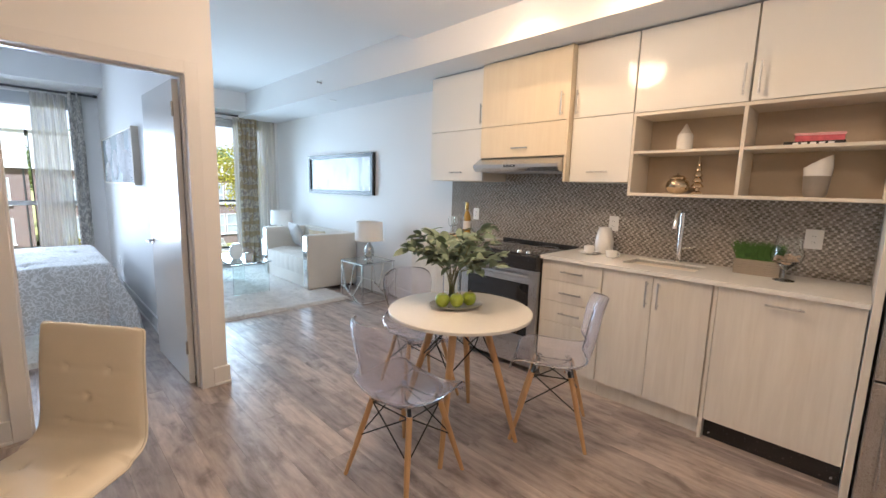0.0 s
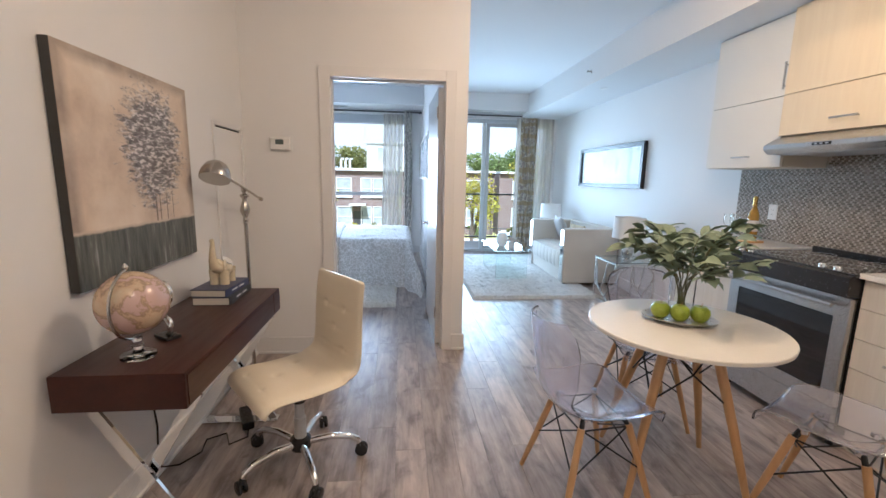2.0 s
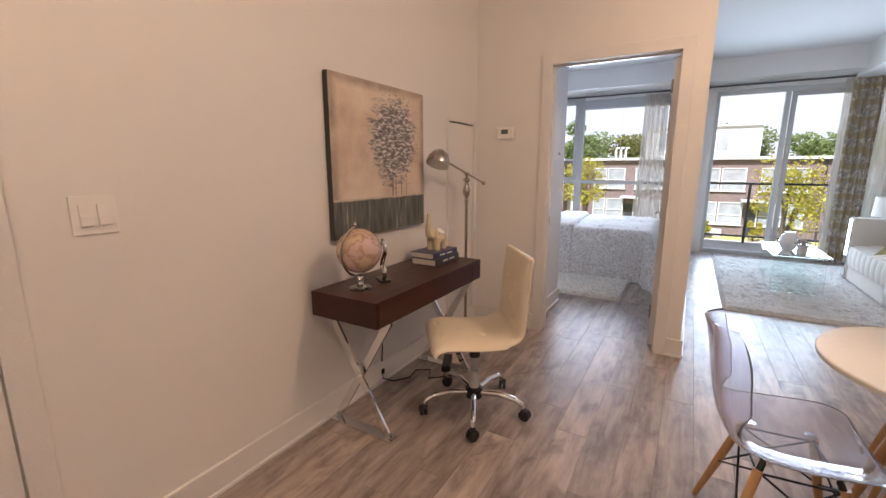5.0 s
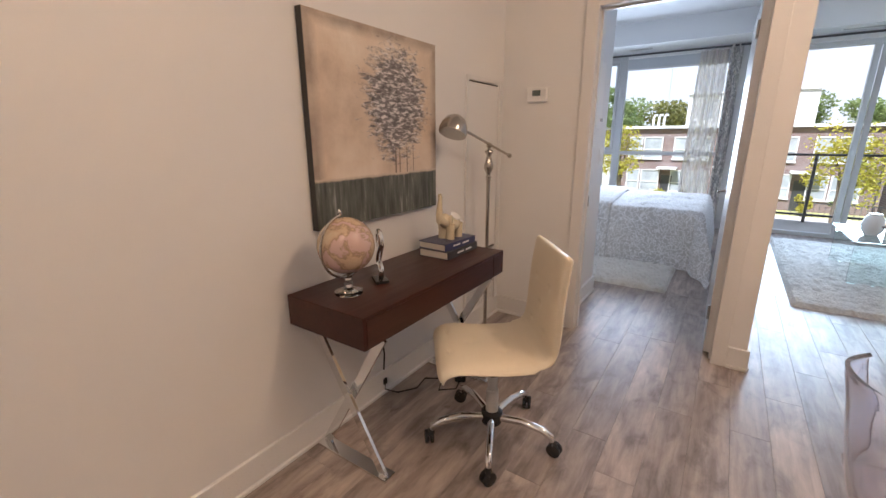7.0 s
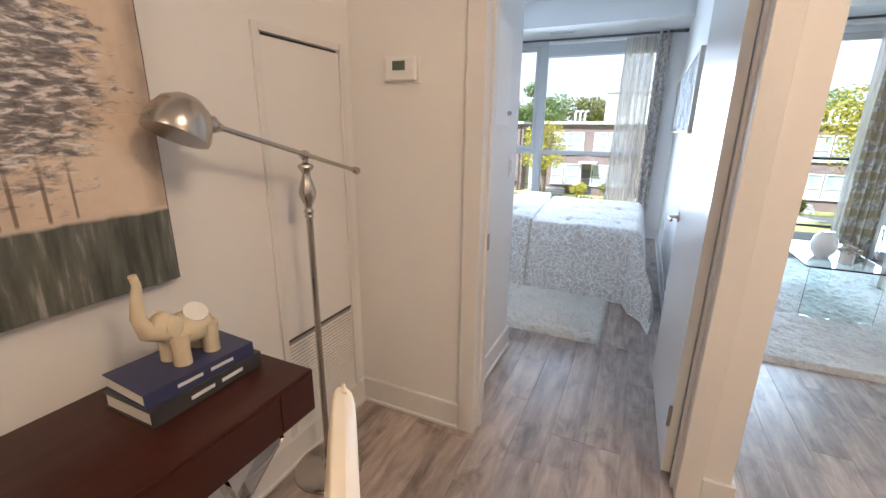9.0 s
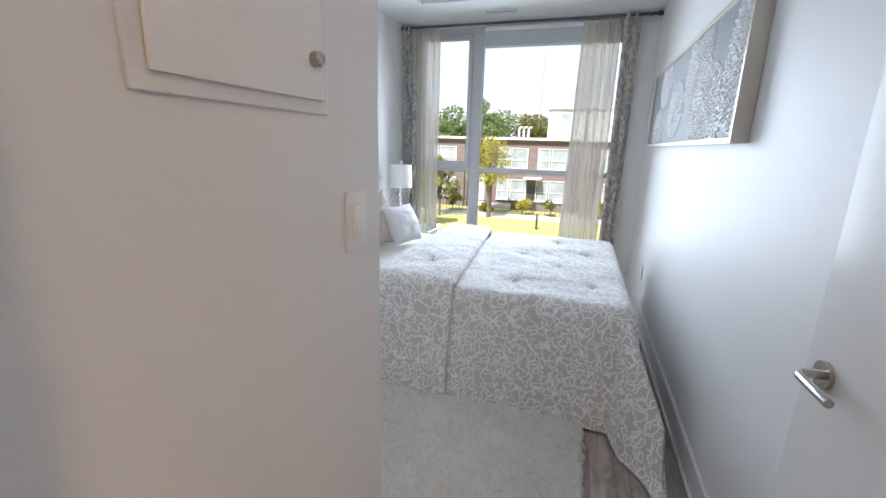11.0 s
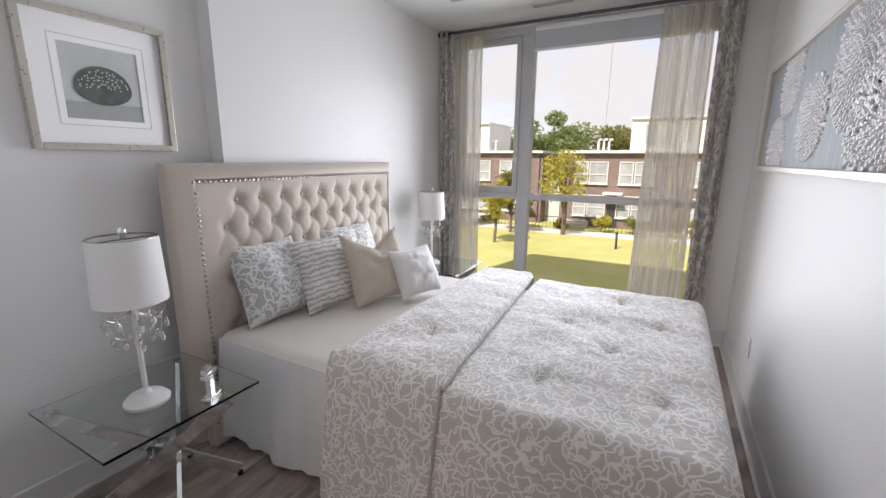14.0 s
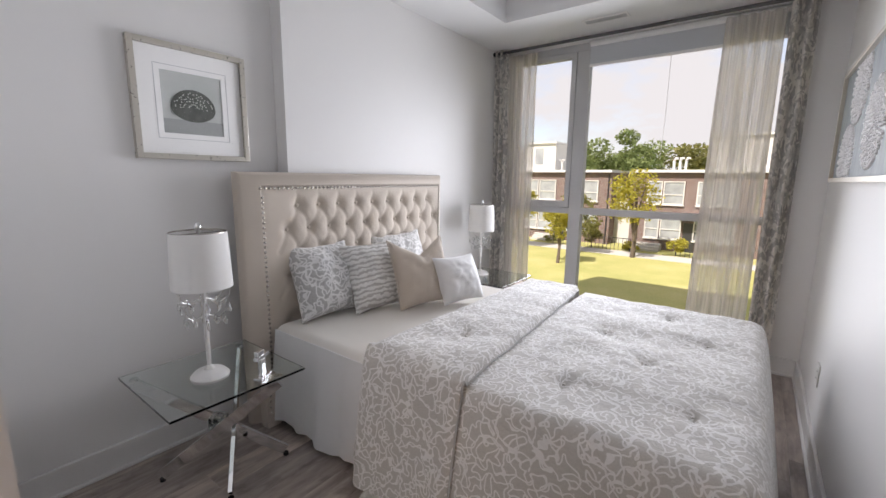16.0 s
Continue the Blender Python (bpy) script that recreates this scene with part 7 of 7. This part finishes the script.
def relief_picture():
    ob = thing("relief_picture", "wide grey canvas with large white dotted ovals", "painting", (-6.56, BED_Y1 - 0.001, 1.352), 0)
    w, h, t = 2.11, 0.543, 0.058
    part("frame", boxes([(0, 0.02, -t, 0, 0, h), (w - 0.02, w, -t, 0, 0, h), (0.02, w - 0.02, -t, 0, 0, 0.02), (0.02, w - 0.02, -t, 0, h - 0.02, h)], 0.002), surface("silver_gilt", (0.58, 0.54, 0.47), 0.35, 0.5, vary=0.08), ob)
    m, tr, p = nodes_of("grey_canvas")
    vec = tex_coord(tr, (1, 1, 0.15))
    tr.links.new(ramp(tr, noise_tex(tr, vec, 40, 4), ((0.3, (0.20, 0.225, 0.235)), (0.65, (0.27, 0.295, 0.305)), (0.8, (0.36, 0.38, 0.385)))), p.inputs["Base Color"])
    p.inputs["Roughness"].default_value = 0.6
    part("canvas", B(0.02, w - 0.02, -t * 0.72, -0.004, 0.02, h - 0.02), m, ob)
    pearl = surface("pearl_white_relief", (0.82, 0.81, 0.81), 0.45, vary=0.12, scale=30)
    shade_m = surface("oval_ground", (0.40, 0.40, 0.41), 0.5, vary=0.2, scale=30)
    rng = random.Random(12)
    for cx, cz, rx, rz in ((0.36, 0.11, 0.20, 0.15), (0.50, 0.41, 0.19, 0.16), (0.93, 0.21, 0.19, 0.16), (1.37, 0.37, 0.24, 0.25), (1.63, 0.14, 0.28, 0.21), (2.02, 0.30, 0.18, 0.26)):
        verts, faces = [], []
        ring = 0.0
        n = 0
        while ring < 1.0:
            k = max(1, int(2 * math.pi * ring * rx / 0.023))
            for i in range(k):
                a = 2 * math.pi * (i + 0.5 * (n % 2)) / k + 0.15 * rng.random()
                x, z = cx + rx * ring * math.cos(a), cz + rz * ring * math.sin(a)
                if not (0.03 < x < w - 0.03 and 0.03 < z < h - 0.03):
                    continue
                s = 0.0078 + 0.0022 * ring + rng.uniform(-0.001, 0.001)
                b = len(verts)
                ca, sa = math.cos(a), math.sin(a)
                for q in range(6):
                    e = 2 * math.pi * q / 6
                    lx, lz = s * 1.25 * math.cos(e), s * 0.72 * math.sin(e)
                    verts.append((x + lx * ca - lz * sa, -t * 0.725, z + lx * sa + lz * ca))
                for q in range(6):
                    e = 2 * math.pi * q / 6
                    lx, lz = s * 0.75 * math.cos(e) + s * 0.3, s * 0.42 * math.sin(e)
                    verts.append((x + lx * ca - lz * sa, -t * 0.725 - 0.007, z + lx * sa + lz * ca))
                faces += [(b + q, b + (q + 1) % 6, b + 6 + (q + 1) % 6, b + 6 + q) for q in range(6)] + [tuple(b + 6 + q for q in range(6))]
            ring += 0.0155 / min(rx, rz)
            n += 1
        me = bpy.data.meshes.new("dotted_oval")
        me.from_pydata(verts, [], faces)
        me.materials.append(pearl)
        o = new("dotted_oval", me)
        o.parent = ob
        tagged(o, "white raised dots in an oval", kind="stuff")
        # a painted ground under the dots, kept inside the frame
        bm = bmesh.new()
        pts = []
        for i in range(40):
            a = 2 * math.pi * i / 40
            pts.append(bm.verts.new((min(max(cx + rx * 1.03 * math.cos(a), 0.022), w - 0.022), -t * 0.7215, min(max(cz + rz * 1.03 * math.sin(a), 0.022), h - 0.022))))
        bmesh.ops.remove_doubles(bm, verts=bm.verts, dist=0.0005)
        part("oval_ground", bm_face(bm), shade_m, ob)


def bm_face(bm):
    f = bmesh.ops.contextual_create(bm, geom=bm.verts[:])["faces"]
    got = bmesh.ops.extrude_face_region(bm, geom=f)
    bmesh.ops.translate(bm, vec=(0, 0.0005, 0), verts=[v for v in got["geom"] if isinstance(v, bmesh.types.BMVert)])
    return bm


relief_picture()
outlet((-6.25, BED_Y1, 0.375), 0, "white wall outlet low on the bedroom wall")

# ---- outside ----
GROUND_Z = -4.0


def lawn_material():
    m, t, p = nodes_of("lawn_grass")
    vec = tex_coord(t)
    a, b = noise_tex(t, vec, 0.35, 5, 0.6), noise_tex(t, vec, 9, 5, 0.7)
    base = mix(t, 0.35, ramp(t, a, ((0.3, (0.33, 0.34, 0.10)), (0.55, (0.46, 0.43, 0.16)), (0.75, (0.56, 0.49, 0.25)))), ramp(t, b, ((0.3, (0.18, 0.20, 0.05)), (0.7, (0.50, 0.46, 0.19)))))
    t.links.new(base, p.inputs["Base Color"])
    p.inputs["Roughness"].default_value = 0.9
    bump(t, p, b, 0.8, 0.06)
    return m


structure("ground", B(-600, 200, -500, 500, GROUND_Z - 0.4, GROUND_Z), lawn_material(), "sunlit lawn with dry yellow patches", "ground")
PAVE = surface("pale_concrete", (0.48, 0.46, 0.43), 0.85, vary=0.1, scale=0.6, fine=20)
structure("pavement", B(-36.6, -34.6, -60, 60, GROUND_Z + 0.004, GROUND_Z + 0.05), PAVE, "pale concrete footpath before the townhouses", "pavement")
CLAD = surface("building_panel", (0.40, 0.40, 0.41), 0.6, vary=0.06, scale=0.5)
structure("own_building", boxes([(-7.45, 8, -10.5, 40, 3.12, 20.0), (-7.45, 8, -10.5, -1.92, GROUND_Z, 3.12), (-7.45, 8, 3.84, 40, GROUND_Z, 3.12), (-7.45, 8, -1.92, 3.84, GROUND_Z, -0.31), (2.54, 8, -1.92, 3.84, -0.31, 3.12)]), CLAD, "grey-clad apartment building around the flat", "building")

BRICK = bpy.data.materials.new("brown_brick")
BRICK.use_nodes = True
t, p = BRICK.node_tree, BRICK.node_tree.nodes["Principled BSDF"]
bt = t.nodes.new("ShaderNodeTexBrick")
for k, v in (("Scale", 1.0), ("Mortar Size", 0.012), ("Brick Width", 0.23), ("Row Height", 0.075)):
    bt.inputs[k].default_value = v
bt.inputs["Color1"].default_value, bt.inputs["Color2"].default_value, bt.inputs["Mortar"].default_value = (0.17, 0.095, 0.08, 1), (0.12, 0.068, 0.06, 1), (0.28, 0.25, 0.23, 1)
t.links.new(tex_coord(t, turn=(0, radians(90), radians(90))), bt.inputs["Vector"])
t.links.new(bt.outputs["Color"], p.inputs["Base Color"])
p.inputs["Roughness"].default_value = 0.85
WHITEWALL = surface("white_render", (0.60, 0.59, 0.57), 0.7, vary=0.05, scale=1)
DARKPANE = surface("house_glass", (0.34, 0.36, 0.37), 0.08, vary=0.3, scale=1)
ROOF = surface("roof_edge_metal", (0.60, 0.60, 0.60), 0.5, vary=0.05)


def house_window(parent, y, z, w, h):
    fr = part("window", boxes([(0.02, 0.10, y, y + 0.08, z, z + h), (0.02, 0.10, y + w - 0.08, y + w, z, z + h), (0.02, 0.10, y + 0.08, y + w - 0.08, z, z + 0.08), (0.02, 0.10, y + 0.08, y + w - 0.08, z + h - 0.08, z + h), (0.02, 0.09, y + 0.08, y + w - 0.08, z + h * 0.40, z + h * 0.40 + 0.07)]), WHITEWALL, parent, "white-framed window")
    part("pane", B(0.015, 0.04, y + 0.08, y + w - 0.08, z + 0.08, z + h - 0.08), DARKPANE, fr)
    part("sill", B(0.0, 0.16, y - 0.05, y + w + 0.05, z - 0.09, z - 0.001), WHITEWALL, fr)


def townhouse(y, w, seed, pent):
    rng = random.Random(seed)
    ob = thing("townhouse", "two-storey brown brick townhouse with flat roof", "house", (-39.5, y, GROUND_Z), 0, "row of townhouses")
    part("wall", B(-9, 0, 0, w, 0, 5.95), BRICK, ob, "brown brick wall")
    part("roof", B(-9.2, 0.35, -0.02, w + 0.02, 5.951, 6.16), ROOF, ob, "pale metal roof edge")
    part("downpipe", T([(0.06, w - 0.25, 0), (0.06, w - 0.25, 5.9)], 0.05, 8), FRAMEDARK, ob)
    for z in (0.9, 3.55):
        for k in range(2):
            house_window(ob, w * (0.14 + 0.42 * k), z, w * 0.13, 1.75)
            house_window(ob, w * (0.28 + 0.42 * k), z, w * 0.18, 1.75)
    part("entrance_canopy", B(0.0, 1.1, w * 0.44, w * 0.62, 2.75, 2.9), ROOF, ob)
    part("door", B(0.0, 0.06, w * 0.48, w * 0.58, 0.0, 2.2), FRAMEDARK, ob)
    for k in range(3):
        q = T([(-2.5, w * 0.3 + k * 0.42, 6.16), (-2.5, w * 0.3 + k * 0.42, 6.9), (-2.35, w * 0.3 + k * 0.42 + 0.1, 7.1), (-2.2, w * 0.3 + k * 0.42 + 0.28, 7.1)], 0.10, 8)
        part("vent_pipe", q, WHITEWALL, ob, "white roof vent pipe")
    if pent:
        part("penthouse", B(-7.5, -1.6, w * pent[0], w * pent[1], 6.161, 8.6), WHITEWALL, ob, "white rooftop storey")
        part("penthouse_roof", B(-7.7, -1.4, w * pent[0] - 0.1, w * pent[1] + 0.1, 8.601, 8.75), ROOF, ob)
        part("penthouse_window", B(-1.61, -1.56, w * (pent[0] + pent[1]) / 2 - 0.5, w * (pent[0] + pent[1]) / 2 + 0.3, 6.7, 8.2), DARKPANE, ob)


for k, (y, w, pent) in enumerate(((-46.0, 9.0, (0.3, 0.8)), (-36.6, 9.0, None), (-27.2, 9.0, (0.35, 0.80)), (-17.8, 8.8, (0.02, 0.36)), (-7.4, 8.0, (0.62, 1.0)), (0.8, 9.0, (0.0, 0.55)), (10.3, 9.0, None), (19.8, 9.0, (0.2, 0.6)), (29.2, 9.0, None))):
    townhouse(y, w, k, pent)
# white link between two houses
ob = thing("garden_wall", "white rendered wall between two townhouses", "wall", (-41.0, -9.1, GROUND_Z))
part("wall", B(-0.3, 0, 0, 1.8, 0, 4.9), WHITEWALL, ob)
# low fences and steps along the front
for k in range(9):
    y = -38 + k * 8.6
    ob = thing("garden_fence", "low dark metal garden fence on the footpath edge", "fence", (-37.0, y, GROUND_Z), 0, "garden fences")
    part("rail", B(-0.03, 0.03, 0, 5.6, 0.92, 0.98), FRAMEDARK, ob)
    for j in range(20):
        part("picket", B(-0.015, 0.015, 0.02 + j * 0.292, 0.05 + j * 0.292, 0, 0.92), FRAMEDARK, ob)
    ob = thing("porch_step", "pale concrete porch steps before a townhouse", "steps", (-38.3, y + 6.4, GROUND_Z), 0, "porches")
    for j in range(3):
        part("step", B(-1.0, 0.35 - 0.35 * j, -0.9, 0.9, 0.17 * j, 0.17 * j + 0.17), PAVE, ob)
ob = thing("bollard", "slim dark garden post on the lawn", "post", (-31.0, -1.85, GROUND_Z))
part("post", L([(0.07, 0), (0.07, 0.95), (0.09, 0.96), (0.09, 1.05)], 12), FRAMEDARK, ob)


def leaf_cloud(rng, n, centre, radii, size, lumps):
    """Many small leaves set in lumps round a crown's middle."""
    vs, fs = [], []
    c = Vector(centre)
    mids = []
    for k in range(lumps):
        a, e, r = rng.random() * 6.283, math.asin(rng.uniform(-0.75, 1)), rng.uniform(0.35, 0.85)
        mids.append((Vector((radii[0] * r * math.cos(a) * math.cos(e), radii[1] * r * math.sin(a) * math.cos(e), radii[2] * r * math.sin(e))), rng.uniform(0.28, 0.5)))
    for k in range(n):
        m, s = rng.choice(mids)
        d = Vector((rng.gauss(0, 1), rng.gauss(0, 1), rng.gauss(0, 1))).normalized() * rng.uniform(0.55, 1.05)
        p = c + m + Vector((d.x * radii[0] * s, d.y * radii[1] * s, d.z * radii[2] * s * 0.8))
        u = Vector((rng.gauss(0, 1), rng.gauss(0, 1), rng.gauss(0, 0.6))).normalized()
        w = u.cross(Vector((rng.gauss(0, 1), rng.gauss(0, 1), rng.gauss(0, 1)))).normalized()
        q = size * rng.uniform(0.6, 1.3)
        b = len(vs)
        vs += [tuple(p - u * q), tuple(p + w * q * 0.5), tuple(p + u * q), tuple(p - w * q * 0.5)]
        fs.append((b, b + 1, b + 2, b + 3))
    return vs, fs, mids


def tree(place, height, spread, trunk_h, leaf_mat, label, seed, n=2600, size=0.14, name="tree"):
    rng = random.Random(seed)
    ob = thing(name, label, "tree", place)
    top = height * 0.8
    trunk = T([(0, 0, -0.1), (0.02 * height * rng.uniform(-1, 1), 0.02 * height * rng.uniform(-1, 1), trunk_h), (0.03 * height * rng.uniform(-1, 1), 0.03 * height * rng.uniform(-1, 1), top)], [0.028 * height, 0.020 * height, 0.005 * height], 9)
    mid = (0, 0, (trunk_h + height) / 2)
    vs, fs, mids = leaf_cloud(rng, n, mid, (spread, spread, (height - trunk_h) / 2), size, 16)
    for m, s in mids[:9]:
        tube(trunk, [(0, 0, trunk_h * rng.uniform(0.75, 1.1)), Vector(mid) + m * 0.5 - Vector((0, 0, 0.06 * height)), Vector(mid) + m], [0.011 * height, 0.006 * height, 0.002 * height], 6)
    part("trunk", trunk, BARK, ob, "grey-brown trunk with limbs", smooth=True)
    me = bpy.data.meshes.new("crown")
    me.from_pydata(vs, [], fs)
    me.materials.append(leaf_mat)
    crown = new("crown", me)
    crown.parent = ob
    tagged(crown, "loose crown of small leaves")
    return ob


BARK = surface("bark", (0.14, 0.11, 0.085), 0.9, vary=0.25, scale=8)


def leaf_material(name, lo, hi):
    m, t, p = nodes_of(name)
    g = t.nodes.new("ShaderNodeNewGeometry")
    t.links.new(ramp(t, g.outputs["Random Per Island"], ((0.0, lo), (1.0, hi))), p.inputs["Base Color"])
    p.inputs["Roughness"].default_value = 0.6
    tl, mx = t.nodes.new("ShaderNodeBsdfTranslucent"), t.nodes.new("ShaderNodeMixShader")
    tl.inputs["Color"].default_value = (*hi, 1)
    mx.inputs["Fac"].default_value = 0.35
    t.links.new(p.outputs[0], mx.inputs[1]), t.links.new(tl.outputs[0], mx.inputs[2])
    t.links.new(mx.outputs[0], t.nodes["Material Output"].inputs["Surface"])
    return m


YELLOW = leaf_material("yellow_green_leaves", (0.24, 0.25, 0.03), (0.50, 0.43, 0.06))
GREEN = leaf_material("green_leaves", (0.10, 0.15, 0.045), (0.26, 0.31, 0.11))
OLIVE = leaf_material("olive_leaves", (0.11, 0.13, 0.035), (0.28, 0.26, 0.08))
tree((-29.2, -9.2, GROUND_Z), 4.2, 1.15, 1.4, YELLOW, "young yellow-green tree on the lawn", 1, 2400, 0.10)
tree((-34.5, -5.9, GROUND_Z), 6.4, 2.0, 1.7, YELLOW, "young tree turning yellow by the footpath", 2, 2300, 0.12)
tree((-33.5, -9.6, GROUND_Z), 4.6, 1.5, 1.2, OLIVE, "small olive-green tree by the footpath", 3, 2400, 0.13)
tree((-33.8, -14.5, GROUND_Z), 5.2, 1.6, 1.6, YELLOW, "young tree turning yellow by the footpath", 14, 2600, 0.13)
for k, (x, y, h, s, mt, lb) in enumerate(((-56, -12.5, 11.2, 4.2, GREEN, "large green tree behind the townhouses"), (-61, -5.0, 10.6, 5.5, OLIVE, "broad olive tree behind the townhouses"), (-60, 4.5, 10.6, 5.0, GREEN, "large green tree behind the townhouses"), (-64, -20, 10.0, 5.0, GREEN, "large green tree behind the townhouses"), (-60, -31, 10.5, 5.0, OLIVE, "broad olive tree behind the townhouses"), (-60, 15, 10.8, 5.5, GREEN, "large green tree behind the townhouses"), (-62, 27, 10.4, 5.0, OLIVE, "broad olive tree behind the townhouses"))):
    tree((x, y, GROUND_Z), h, s, h * 0.3, mt, lb, 20 + k, 8500, 0.21)
tree((-31.0, 11.8, GROUND_Z), 8.0, 3.0, 1.9, YELLOW, "bright green tree beyond the balcony", 30, 4200, 0.12)
tree((-29.0, 6.0, GROUND_Z), 6.2, 1.9, 1.5, YELLOW, "slim bright green tree beyond the balcony", 31, 2600, 0.10)
tree((-34, 15.0, GROUND_Z), 7.0, 2.8, 1.8, GREEN, "leafy green tree beyond the balcony", 32, 3600, 0.13)


def shrub(place, r, h, mt, label, seed):
    ob = thing("shrub", label, "shrub", place)
    vs, fs, _ = leaf_cloud(random.Random(seed), 900, (0, 0, h * 0.5), (r, r, h * 0.5), 0.09, 9)
    me = bpy.data.meshes.new("leaves")
    me.from_pydata(vs, [], [f for f in fs])
    me.materials.append(mt)
    o = new("leaves", me)
    o.parent = ob
    part("stem", T([(0, 0, -0.05), (0, 0, h * 0.6)], 0.04, 6), BARK, ob)


rng = random.Random(77)
for k in range(22):
    shrub((-36.95 + rng.uniform(-0.3, 0.2), -34 + k * 3.0 + rng.uniform(-0.6, 0.6), GROUND_Z), rng.uniform(0.5, 0.95), rng.uniform(0.8, 1.7), rng.choice((GREEN, OLIVE, YELLOW)), "clipped garden shrub along the footpath", 200 + k)

# ---- floor planks, laid last ----
PLANK = wood("grey_brown_plank", (0.20, 0.163, 0.145), (0.56, 0.48, 0.43), 0.33, (1.0, 8.0, 8.0), per_piece=True)
plank_meshes = {}


def plank_mesh(length, width):
    key = (round(length, 2), round(width, 3))
    if key not in plank_meshes:
        l, w, c = key[0], key[1], 0.0009
        g = 0.0003
        vs = [(g, g, -0.0118), (l - g, g, -0.0118), (l - g, w - g, -0.0118), (g, w - g, -0.0118), (g, g, -c), (l - g, g, -c), (l - g, w - g, -c), (g, w - g, -c),
              (g + c, g + c, 0), (l - g - c, g + c, 0), (l - g - c, w - g - c, 0), (g + c, w - g - c, 0)]
        fs = [(8, 9, 10, 11)] + [(i, (i + 1) % 4, 4 + (i + 1) % 4, 4 + i) for i in range(4)] + [(4 + i, 4 + (i + 1) % 4, 8 + (i + 1) % 4, 8 + i) for i in range(4)]
        me = bpy.data.meshes.new("plank")
        me.from_pydata(vs, [], fs)
        me.materials.append(PLANK)
        plank_meshes[key] = me
    return plank_meshes[key]


rng = random.Random(11)
W = 0.152
for row in range(36):
    y = -1.62 + row * W
    x = -7.40 - rng.choice((0.0, 0.2, 0.4, 0.6, 0.8, 1.0))
    while x < 2.35:
        l = rng.choice((1.0, 1.2, 1.4))
        x0, x1 = max(x, -7.44), min(x + l, 2.38)
        if x1 - x0 > 0.1 and not (y + W < -0.45 and x0 > -3.4):
            o = new("plank", plank_mesh(x1 - x0, W))
            o.parent = floor
            o.location = (x0, y, 0)
        x += l
